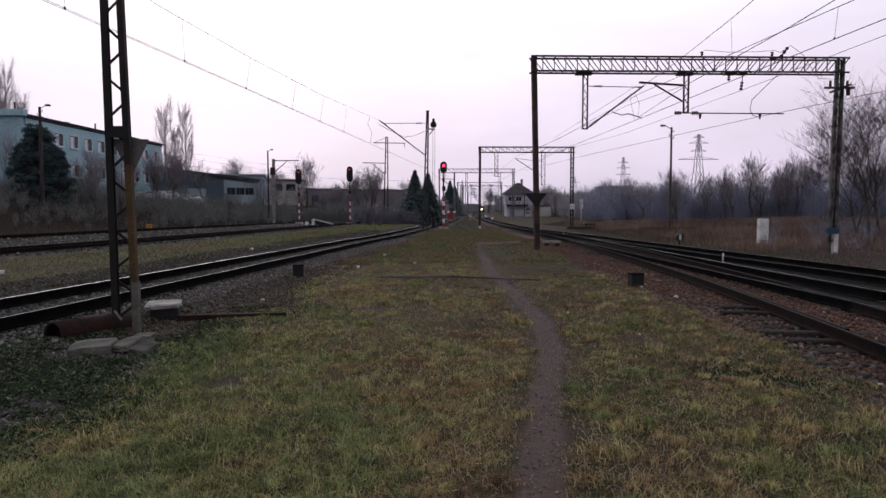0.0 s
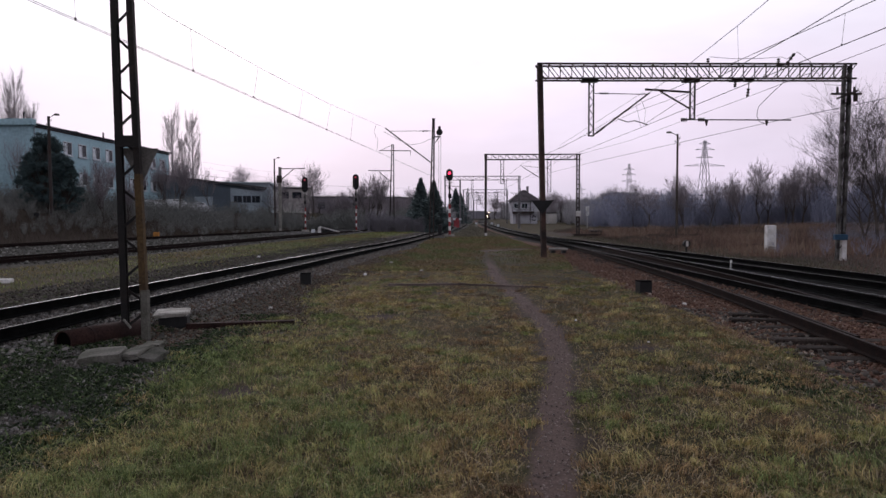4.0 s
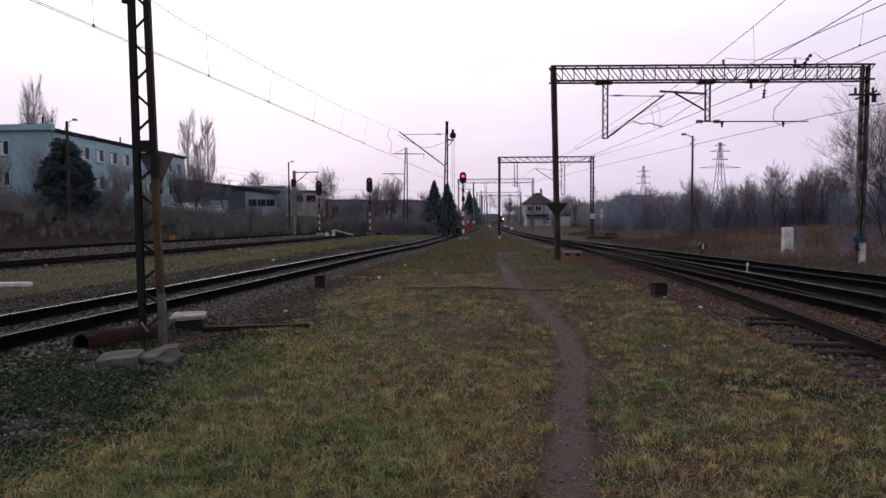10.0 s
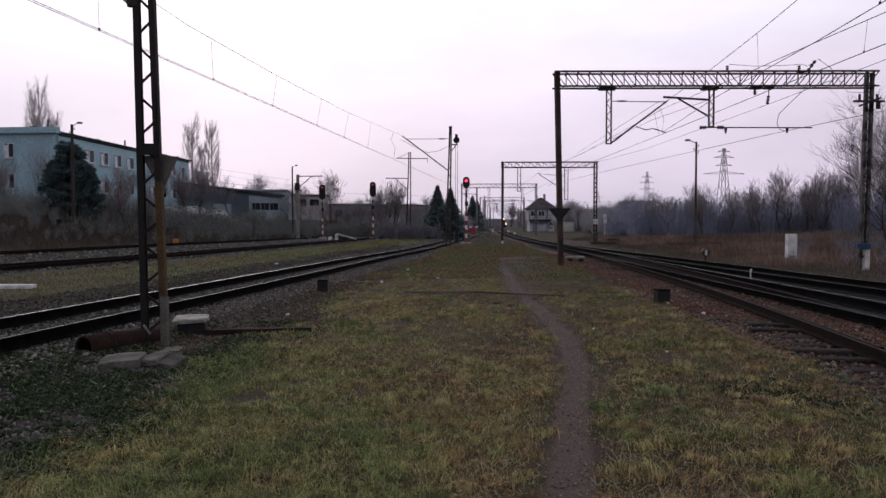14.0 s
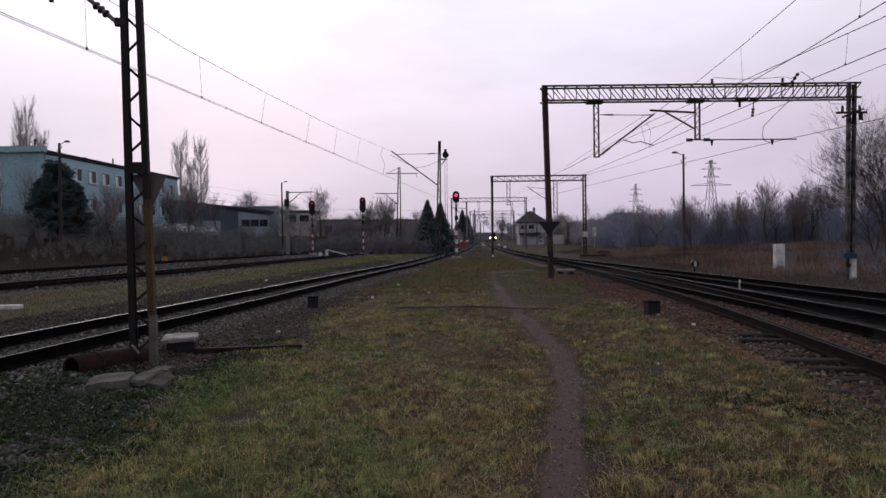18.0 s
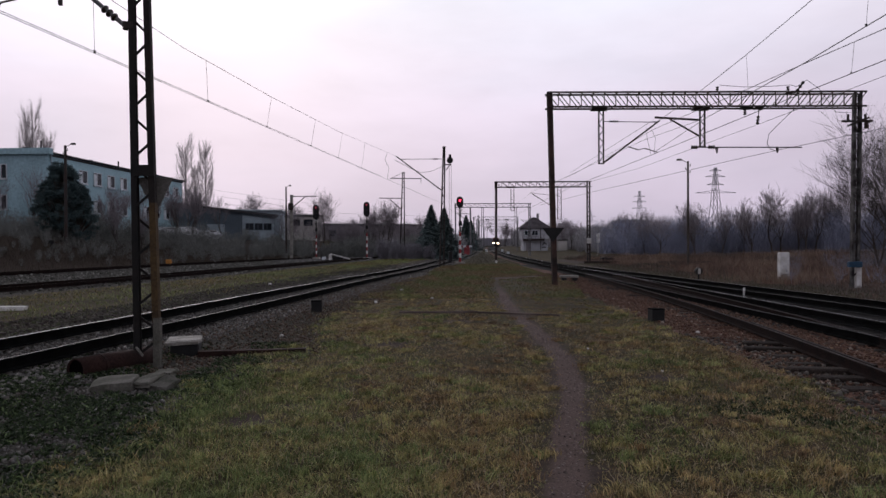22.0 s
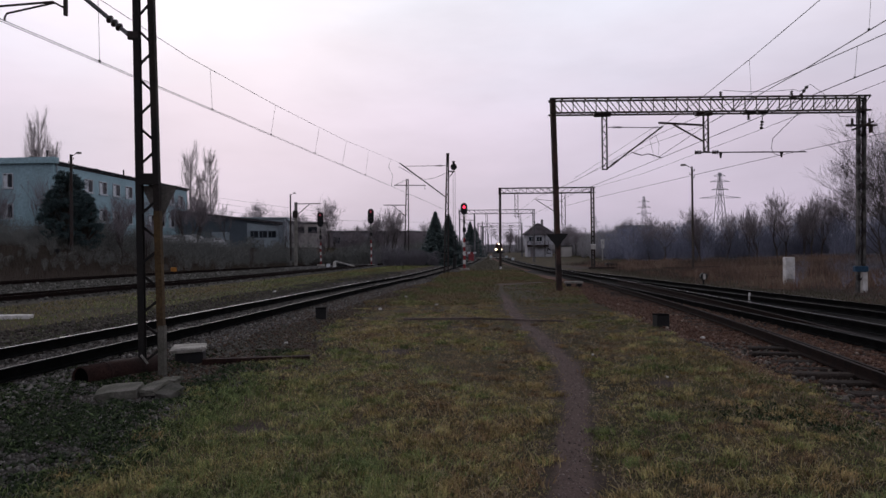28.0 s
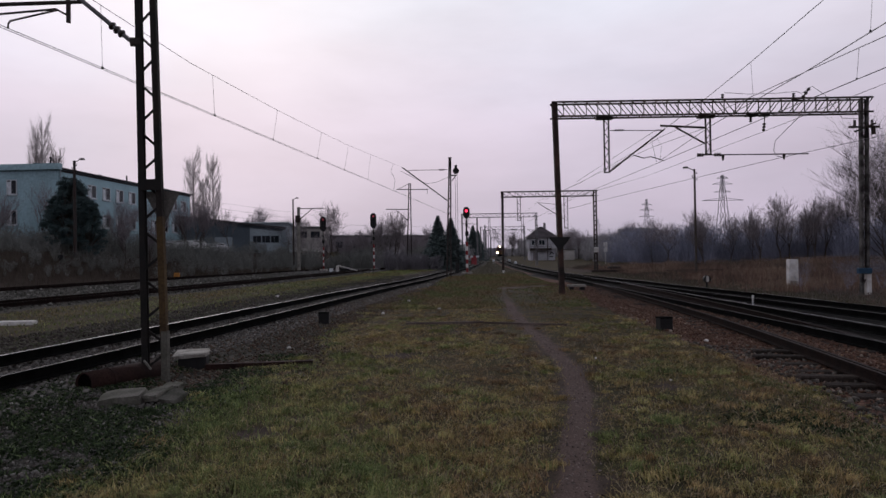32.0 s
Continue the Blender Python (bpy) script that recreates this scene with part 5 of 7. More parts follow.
office = building("office_block", (-38.6, 66.5), (-36.6, 96), 13, 0, 11.1, M_FACADE, M_ROOFDARK, "three-storey office block with blue-grey plaster and a dark flat roof",
                  ((3.05, 2.7, 10, 8.65, 1.45, 1.35), (3.05, 2.7, 10, 5.55, 1.45, 1.35), (3.05, 2.7, 10, 2.4, 1.45, 1.3)), 0.3, 0.16)
for z in (8.65, 5.6):
    for yy in (4.75, 9.5):
        add_window(office, 0.0, yy, z, 1.0, 1.4, 90)
part("parapet", MB().box((-0.09, 6.5, 11.3), (0.62, 13.8, 0.6)), M_FACADE, office)
part("roof_pipe", MB().tube([(-0.1, 0.6, 11.4), (-0.1, 0.6, 12.3)], 0.08, 8), M_ROOFDARK, office)
part("roof_pipe", MB().tube([(14.2, 0.8, 11.2), (14.2, 0.8, 12.1)], 0.09, 8), M_ROOFDARK, office)
part("down_pipe", MB().tube([(0.35, -0.1, 0.5), (0.35, -0.1, 11.0)], 0.07, 8), M_SHEDROOF, office)
part("eaves_band", MB().box((15, -0.05, 10.95), (29.2, 0.1, 0.18)), M_ROOFDARK, office, "dark band below the roof edge")
part("roof_vent", MB().box((12, 3, 11.7), (0.5, 0.5, 0.6)).box((3, 4, 11.75), (1.2, 0.6, 0.7)), M_ROOFDARK, office)
shop = thing("workshop", (-36.1, 92.37, 0), "low blue-grey workshop whose roof falls along its front", "workshop", "buildings beside the yard", "", math.degrees(math.atan2(4, 10.7)))
SHOP_L, SHOP_D = 13.3, 9.0


def shop_block(x0, x1, y0, y1, low, lift):
    """A block between x0 and x1 whose top follows the falling roof; low: its level foot, or None for a sheet as thick as lift."""
    ends = [(x, 7.5 - 1.45 * x / SHOP_L) for x in (x0, x1)]
    vs = [(x, y, t if low is None else low) for y in (y0, y1) for x, t in ends] + [(x, y, t + lift) for y in (y0, y1) for x, t in ends]
    return MB().add(vs, [(0, 2, 3, 1), (4, 5, 7, 6), (0, 1, 5, 4), (1, 3, 7, 5), (3, 2, 6, 7), (2, 0, 4, 6)])


part("wall", shop_block(0, SHOP_L, 0, SHOP_D, 0.5, 0.0), M_SHED, shop)
part("roof", shop_block(-0.4, SHOP_L + 0.5, -0.6, SHOP_D + 0.4, None, 0.32), M_ROOFDARK, shop, "dark overhanging roof edge")
part("clad_front", shop_block(8.8, SHOP_L - 0.05, -0.05, -0.004, 0.5, -0.35), M_SHEDROOF, shop, "paler blue-grey sheeting on the end bay")
part("roller_door", MB().box((5.2, -0.03, 3.4), (2.4, 0.06, 3.0)), M_SHEDROOF, shop, "grey roller door")
for k in range(3):
    add_window(shop, 9.8 + 1.25 * k, -0.05, 4.1, 1.1, 0.95, 0, M_SHED)
building("tall_hall", (-35, 101.5), (-24.3, 103.3), 12, 0.5, 7.2, M_SHEDROOF, M_SHEDROOF, "pale blue sheet-metal hall behind the workshop", (), 0.3, 0.2, "hall", 0.6)
building("annex_building", (-29.2, 121), (-21.2, 123), 12, 0.5, 7.2, M_PLASTER, M_ROOFDARK, "low off-white building with small high windows", ((3.4, 2.3, 2, 5.5, 1.6, 1.1),), 0.4, 0.3, "building", 1.0, M_ROOFDARK)
building("storehouse", (-22, 127), (-3, 133), 12, 0.3, 5.7, M_BRICKDARK, M_ROOFDARK, "long dark brick storehouse beyond the sidings", ((2, 3.4, 4, 3.6, 1.3, 1.2),), 0.4, 0.3, "storehouse", 0.8, M_ROOFDARK)
building("small_shed", (27.4, 150), (29.6, 150.4), 3, 0.2, 2.7, M_PLASTER, M_ROOFDARK, "small pale shed beside the signal box", (), 0.2, 0.15, "shed")
single("line_sign", MB().slab((27.25, 112, 2.82), (0.62, 0.08, 1.6), 0, 0.03).bar((27.25, 112.1, -0.2), (27.25, 112.1, 2.8), 0.1), M_WHITE, "white board on a short post beside the line", "sign board")

# signal box with hipped roof
box = thing("signal_box", (22.5, 151, 0.35), "two-storey white signal box with a dark hipped roof", "signal box")
M_BOXWALL = mat("grey_white_render", (0.5, 0.5, 0.54), 0.85, 0, 0.18, 0.8, 9, 0.2, (0.34, 0.34, 0.37))
part("lower_wall", MB().box((0, 2.5, 1.3), (5.6, 5, 2.9)), M_BOXWALL, box)
part("upper_wall", MB().box((0, 2.4, 3.95), (6.0, 5.4, 2.4)), M_BOXWALL, box)
part("graffiti", MB().bar((1.5, -0.02, 1.3), (2.0, -0.02, 2.0), 0.05, 0.2).bar((1.9, -0.02, 1.9), (2.5, -0.02, 1.5), 0.05, 0.2).bar((1.5, -0.02, 0.9), (2.4, -0.02, 0.8), 0.05, 0.22), M_BLACK, box, "dark smeared graffiti")
part("balcony_skirt", MB().box((-0.6, -1.12, 2.55), (4.9, 0.05, 0.5)), M_STEEL, box, "dark boarding below the balcony rail")
balcony = part("balcony", MB().box((-0.6, -0.75, 2.75), (4.9, 0.9, 0.12)), M_STEEL, box, "dark balcony along the front")
for z in (3.2, 3.65):
    part("handrail", MB().box((-0.6, -1.17, z), (4.9, 0.05, 0.06)), M_STEEL, balcony)
for k in range(6):
    part("rail_post", MB().box((-3.0 + k * 0.96, -1.17, 3.2), (0.06, 0.05, 0.85)), M_STEEL, balcony)
for x in (-1.9, -0.2):
    win = part("window", MB().box((x, -0.33, 4.1), (1.5, 0.06, 1.25)), M_GLASS, box)
    part("frame", MB().box((x - 0.67, -0.35, 4.1), (0.1, 0.09, 1.2)).box((x + 0.67, -0.35, 4.1), (0.1, 0.09, 1.2)).box((x, -0.35, 4.67), (1.4, 0.09, 0.1)).box((x, -0.35, 3.53), (1.4, 0.09, 0.1)).box((x, -0.36, 4.1), (0.07, 0.08, 1.1)), M_FRAME, win)
part("drain_pipe", MB().box((1.1, -0.36, 2.6), (0.14, 0.14, 5.0)), M_STEEL, box)
part("door", MB().box((-1.7, -0.03, 1.05), (0.95, 0.06, 2.0)), M_BRICKDARK, box, "dark door under the balcony")
e = [(-3.7, -0.9, 5.15), (3.7, -0.9, 5.15), (3.7, 5.8, 5.15), (-3.7, 5.8, 5.15), (-0.3, 2.4, 7.8), (0.3, 2.4, 7.8)]
part("roof", MB().add(e, [(3, 2, 1, 0), (0, 1, 5, 4), (1, 2, 5), (2, 3, 4, 5), (3, 0, 4)]), M_TILE, box, "dark tiled hipped roof")
part("chimney", MB().box((0.9, 2.6, 7.7), (0.5, 0.5, 1.9)), M_BRICKDARK, box)


for dz in (0, 0.95):
    wire("power_line", [(-75, 112, 17.6 - dz), (-45.8, 112, 12.7 - dz), (-21.2, 112, 8.9 - dz)], 0.012, "thin power line crossing behind the workshop", 0.15, "power lines", "power line")
# The block's pale panel colour has the haze mixed in.
building("distant_block", (85.2, 300), (97, 302), 14, 0, 12.8, mat("hazy_grey_panels", (0.42, 0.41, 0.45), 0.9, 0, 0.12, 0.3, 3, 0.0), M_SHEDROOF, "hazy grey panel-built block beyond the wood", ((1.5, 3.0, 4, 10.2, 1.6, 1.4),), 0.2, 0.3, "building", 0.0, M_SHEDROOF)
M_SIGNRED = mat("faded_red_paint", (0.34, 0.06, 0.07), 0.7, 0, 0.2, 3, 20, 0.1)
crossing = thing("crossing_barrier", (4.2, 110, 0.1), "red and white level crossing barrier with its drive box", "barrier")
part("drive_box", MB().slab((0.75, 0, 0.7), (0.9, 0.6, 1.2), 0, 0.05), M_SIGNRED, crossing)
part("post", MB().tube([(-0.6, 0, 0), (-0.6, 0, 3.4)], 0.07, 8), M_FRAME, crossing)
for k in range(5):
    part("arm_band", MB().bar((-0.9 + 0.5 * k, -0.36, 1.45), (-0.4 + 0.5 * k, -0.36, 1.45), 0.1, 0.3), M_SIGNRED if k % 2 else M_FRAME, crossing, "faded red band" if k % 2 else "white band")
deck = thing("crossing_deck", (11.0, 150, 0.0), "pale concrete panels of a level crossing", "level crossing", "", "structure")
for k in range(7):
    part("panel", MB().slab((-4.2 + 1.4 * k, 0, float(rise(150)) - 0.04), (1.36, 3.0, 0.12), 0, 0.02), M_CONCRETE, deck)
for x, y, c, h in ((-13.6, 80, M_FRAME, 0.5), (10.9, 146, M_FRAME, 0.5), (14.5, 147, M_FRAME, 0.45), (9.0, 120, M_CONCRETE, 0.35), (13.5, 125, M_FRAME, 0.4)):
    single("marker_stone", MB().slab((x, y, float(rise(y)) + h / 2 - 0.05), (0.45, 0.3, h), 10, 0.04), c, "small whitewashed marker stone beside the line", "marker stone", "marker stones")


def car(place, rz, paint, label):
    """A parked saloon: lofted body, glass house, wheels, lamps."""
    t = thing("parked_car", place, label, "car", "parked cars", "", rz)
    prof = [(-2.1, 0.35), (-2.1, 0.8), (-1.5, 0.95), (-0.9, 1.42), (0.7, 1.45), (1.45, 0.98), (2.1, 0.85), (2.15, 0.35)]
    k = len(prof)
    vs = [(x, s * (0.82 if z < 1.0 else 0.66), z) for s in (-1, 1) for x, z in prof]
    part("body", MB().add(vs, [tuple(range(k - 1, -1, -1)), tuple(range(k, 2 * k))] + [(i, (i + 1) % k, k + (i + 1) % k, k + i) for i in range(k)]), paint, t)
    for s in (-1, 1):
        part("side_window", MB().add([(-1.25, s * 0.79, 1.0), (1.2, s * 0.79, 1.0), (0.6, s * 0.69, 1.38), (-0.85, s * 0.69, 1.36)], [(0, 1, 2, 3)]), M_GLASS, t)
        for x in (-1.3, 1.35):
            w = part("wheel", MB().tube([(x, s * 0.62, 0.31), (x, s * 0.85, 0.31)], 0.31, 12), M_BLACK, t)
            part("rim", MB().tube([(x, s * 0.84, 0.31), (x, s * 0.86, 0.31)], 0.18, 10), M_GREYSIGN, w)
        part("headlight", MB().box((2.12, s * 0.6, 0.7), (0.06, 0.3, 0.14)), M_FRAME, t)
    return t


M_CARWHITE = mat("white_car_paint", (0.66, 0.66, 0.68), 0.35, 0, 0.06, 1.5, 20, 0.0, spec=0.5)
M_CARGREY = mat("grey_car_paint", (0.3, 0.31, 0.33), 0.35, 0.3, 0.06, 1.5, 20, 0.0, spec=0.5)
for x, y, r, p, lab in ((-33.6, 83, 75, M_CARWHITE, "white parked car behind the scrub"), (-31.0, 82.5, 70, M_CARWHITE, "white parked car behind the scrub"), (-28.4, 83, 80, M_CARGREY, "grey parked car behind the scrub")):
    car((x, y, gz(x, y) + 0.05), r, p, lab)


def pylon(place, h, arms, w, label):
    t = thing("power_pylon", place, label, "power pylon", "power pylons")
    tower = new("tower", MB().bar((0, 0, h * 0.7), (0, 0, h), 0.25).mesh("tower", M_PYLON))
    tower.parent = t
    lv = [0, 0.3, 0.55, 0.75, 1.0]
    for sx in (-1, 1):
        for sy in (-1, 1):
            for a, b in zip(lv[:-1], lv[1:]):
                wa, wb = w * (1 - 0.85 * a), w * (1 - 0.85 * b)
                part("leg_bar", MB().bar((sx * wa, sy * wa, h * a), (sx * wb, sy * wb, h * b), 0.26), M_PYLON, tower)
    for a, b in zip(lv[:-1], lv[1:]):
        wa, wb = w * (1 - 0.85 * a), w * (1 - 0.85 * b)
        for s in (-1, 1):
            part("brace", MB().bar((-wa, s * wa, h * a), (wb, s * wb, h * b), 0.2), M_PYLON, tower)
            part("brace", MB().bar((wa, s * wa, h * a), (-wb, s * wb, h * b), 0.2), M_PYLON, tower)
    for z, half in arms:
        part("cross_arm", MB().bar((-half, 0, z), (half, 0, z), 0.3).bar((-half, 0, z), (0, 0, z + 1.6), 0.22).bar((half, 0, z), (0, 0, z + 1.6), 0.22), M_PYLON, t)
    return t


pylon((169, 400, 0), 48, ((46, 3.5), (42.5, 6), (37.7, 5), (32.7, 12.4)), 4.0, "lattice power pylon beyond the trees")
pylon((187.5, 610, 0), 51, ((46, 5), (41, 6.5), (35, 7)), 4.4, "distant lattice power pylon in the haze")
pylon((210, 900, 0), 48, ((40, 7), (34, 7)), 6.0, "far power pylon in the haze")


# ---- trees ----
def bare_tree(seed, height, spread, upright, label, name="bare_tree", depth=6, twig=0.011, thick=0.015, category="tree", bark=M_TRUNK, twigm=M_TWIG, children=(3, 4), reach=0.4):
    """A leafless tree: tapered trunk and limbs, then many fine twigs."""
    rnd = random.Random(seed)
    limbs, twigs = MB(), MB()

    def grow(p, d, length, rad, level):
        pts, rs = [p.copy()], [rad]
        steps = 3 if level < 3 else 2
        q, dd = p.copy(), d.copy()
        for i in range(steps):
            dd = (dd + Vector((rnd.uniform(-1, 1), rnd.uniform(-1, 1), rnd.uniform(-0.5, 1) * upright)) * 0.22).normalized()
            q = q + dd * (length / steps)
            pts.append(q.copy())
            rs.append(rad * (1 - 0.45 * (i + 1) / steps))
        if level <= 2:
            limbs.tube(pts, rs, 6 if level == 0 else 4, False)
        else:
            w = max(rs[0], twig)
            s = dd.cross(Vector((rnd.uniform(-1, 1), rnd.uniform(-1, 1), 0.3))).normalized() * w
            twigs.add([pts[0] - s, pts[0] + s, pts[1] + s * 0.7, pts[1] - s * 0.7, pts[-1]], [(0, 1, 2, 3), (3, 2, 4)])
        if level >= depth:
            return
        for i in range(rnd.randint(*children) + (3 if level == 0 else 0)):
            f = rnd.uniform(0.3, 1.0)
            base = pts[0].lerp(pts[-1], f) if len(pts) < 3 else (pts[1].lerp(pts[-1], (f - 0.3) / 0.7) if f > 0.3 else pts[0].lerp(pts[1], f / 0.3))
            a = rnd.uniform(0, 2 * math.pi)
            out = Vector((math.cos(a), math.sin(a), 0))
            nd = (dd * upright + out * spread * rnd.uniform(0.6, 1.2) + Vector((0, 0, 0.25 * upright))).normalized()
            grow(base, nd, length * rnd.uniform(0.6, 0.9), max(rs[-1] * rnd.uniform(0.5, 0.8), 0.006), level + 1)

    grow(Vector((0, 0, -0.2)), Vector((0, 0, 1)), height * reach, height * thick, 0)
    t = thing(name, (0, 0, 0), label, category, "bare trees")
    part("trunk", limbs, bark, t)
    part("crown", twigs, twigm, t, "bare twigs")
    return t


def poplar(seed, height, label):
    """A slender leafless poplar: steep limbs close to the stem."""
    rnd = random.Random(seed)
    limbs, twigs = MB(), MB()
    limbs.tube([(0, 0, -0.3), (0.1, 0, height * 0.5), (0, 0.1, height)], [height * 0.013, height * 0.008, 0.02], 6, False)
    for i in range(120):
        z = height * rnd.uniform(0.08, 0.9)
        a = rnd.uniform(0, 2 * math.pi)
        l = height * rnd.uniform(0.1, 0.2) * (1.1 - 0.7 * abs(z / height - 0.35))
        o = Vector((math.cos(a), math.sin(a), 0))
        p = Vector((0, 0, z))
        m = p + o * l * 0.36 + Vector((0, 0, l * 0.5))
        q = m + o * l * 0.08 + Vector((0, 0, l * 0.6))
        limbs.tube([p, m, q], [0.024, 0.013, 0.006], 3, False)
        for k in range(46):
            f = rnd.uniform(0.15, 1)
            b = p.lerp(m, f * 2) if f < 0.5 else m.lerp(q, f * 2 - 1)
            d = Vector((o.x * 0.3 + rnd.uniform(-0.45, 0.45), o.y * 0.3 + rnd.uniform(-0.45, 0.45), 1)).normalized()
            s = d.cross(Vector((rnd.uniform(-1, 1), rnd.uniform(-1, 1), 0))).normalized() * 0.0115
            tip = b + d * rnd.uniform(0.6, 1.9)
            twigs.add([b - s, b + s, tip], [(0, 1, 2)])
    t = thing("poplar", (0, 0, 0), label, "tree", "poplars")
    part("trunk", limbs, M_POPLAR, t)
    part("crown", twigs, M_POPLAR, t, "fine upright bare twigs")
    return t


def conifer(seed, height, width, label, name="spruce", ragged=0.25, start=0.06, levels=26, per=13, round_top=False, needles=None):
    """A conifer of drooping whorls of needled sprays."""
    rnd = random.Random(seed)
    sprays, trunk = MB(), MB()
    trunk.tube([(0, 0, -0.2), (0, 0, height * 0.97)], [height * 0.02, 0.02], 7, False)
    for i in range(levels):
        f = start + (0.97 - start) * i / levels
        r = width / 2 * (1.08 * (1 - f) ** 1.1 if not round_top else max(0.12, 1 - abs(f - 0.42) ** 2.2 * 4.0)) * rnd.uniform(1 - ragged, 1 + ragged)
        for k in range(per):
            a = 2 * math.pi * (k + rnd.random()) / per
            rr = r * rnd.uniform(0.6, 1.1)
            o = Vector((math.cos(a), math.sin(a), 0))
            n_s = Vector((-o.y, o.x, 0))
            base = Vector((0, 0, height * f + rnd.uniform(-0.2, 0.2)))
            for j in range(11):
                g = 0.12 + 0.88 * j / 10
                c = base + o * rr * g + Vector((0, 0, -rr * 0.3 * g + rnd.uniform(-0.1, 0.15)))
                w = 0.3 * (1.15 - g * 0.5) * (1.15 - 0.75 * f)
                d = (o * rnd.uniform(0.2, 1) + n_s * rnd.uniform(-1.1, 1.1) + Vector((0, 0, rnd.uniform(-0.5, 0.35)))).normalized() * (0.34 + 0.3 * rnd.random()) * (1.15 - 0.75 * f)
                s = d.cross(Vector((rnd.uniform(-1, 1), rnd.uniform(-1, 1), 1))).normalized() * w * 0.5
                sprays.add([c - s, c + d * 0.5 - s * 0.6, c + d, c + d * 0.5 + s * 0.6, c + s], [(0, 1, 3, 4), (1, 2, 3)])
    t = thing(name, (0, 0, 0), label, "tree", "conifers")
    part("trunk", trunk, M_TRUNK, t)
    part("crown", sprays, needles or M_NEEDLE, t, "dark green needle sprays")
    return t


def place_tree(proto, x, y, s=1.0, rz=0.0, z=None):
    ob = copy_thing(proto, pose(x, y, gz(x, y) if z is None else z, 0, 0, rz))
    ob.scale = (s, s, s)
    return ob


def first_tree(proto, x, y, s=1.0, rz=0.0, z=None):
    proto.matrix_basis = pose(x, y, gz(x, y) if z is None else z, 0, 0, rz)
    proto.scale = (s, s, s)
    return proto


trees = [bare_tree(s, 8.0, sp, up, lab, depth=5, children=(3, 5), reach=0.34) for s, sp, up, lab in ((3, 0.62, 0.9, "leafless spreading tree at the edge of the scrub"), (8, 0.5, 1.05, "leafless young tree with upright limbs"), (21, 0.72, 0.8, "gnarled leafless tree with a wide crown"), (34, 0.52, 1.0, "leafless thin tree among bushes"))]
trees.append(bare_tree(55, 8.0, 0.55, 1.0, "slender leafless tree with fine pale twigs", depth=5, twig=0.008, children=(3, 4), reach=0.36, twigm=M_SCRUBMID))
first_tree(trees[4], -15.2, 99, 0.8, 30)
trees.append(bare_tree(66, 8.0, 0.5, 1.05, "leafless sapling with thin dark limbs", depth=4, twig=0.013, thick=0.009, children=(3, 5), reach=0.42))
first_tree(trees[5], -34, 78, 0.8, 45)
first_tree(trees[0], 42.1, 83, 1.05, 20)
first_tree(trees[1], 46.5, 83, 1.0, 70)
first_tree(trees[2], 29.6, 88, 0.85, 110)
first_tree(trees[3], 39.0, 82, 0.95, 200)
rt = random.Random(77)
# edge of the wood beyond the dry grass
for i in range(50):
    f = i / 49
    x, y = (31 + 3 * f, 190 - 105 * min(1, f * 1.7)) if f < 0.58 else (34 + (f - 0.58) * 120, 86 + rt.uniform(-4, 10))
    place_tree(trees[rt.randrange(4)], x + rt.uniform(-2, 5), y + rt.uniform(-3, 4), rt.uniform(0.6, 0.98), rt.uniform(0, 360))
for x, y, s in ((21, 205, 0.9), (25, 240, 1.0), (34, 230, 0.9), (40, 250, 1.1), (46, 215, 1.0), (38, 205, 0.8), (30, 260, 1.1), (52, 190, 1.0)):
    place_tree(trees[rt.randrange(4)], x, y, s, rt.uniform(0, 360))
for x, y, s, k in ((48, 84, 1.05, 0), (50.5, 86, 1.1, 2), (44, 85, 1.0, 2), (37, 86, 0.8, 0), (35, 90, 0.75, 2), (41, 88, 0.9, 1)):
    place_tree(trees[k], x, y, s, rt.uniform(0, 360))
# tall tree by the gantry's far leg
big = bare_tree(5, 10.8, 0.68, 0.85, "tall leafless tree with fine hanging twigs behind the gantry", depth=5, twig=0.0075, thick=0.013, children=(4, 5), reach=0.44, twigm=islands("dark_fine_twigs", ((0.05, 0.045, 0.046), (0.075, 0.066, 0.067), (0.06, 0.053, 0.056))))
first_tree(big, 28.2, 41, 0.78, 40)
place_tree(big, 31.5, 45, 0.85, 160)
place_tree(big, 33, 41, 0.85, 250)
place_tree(big, 28.0, 42, 0.56, 120)
place_tree(big, 26.9, 40.5, 0.48, 300)
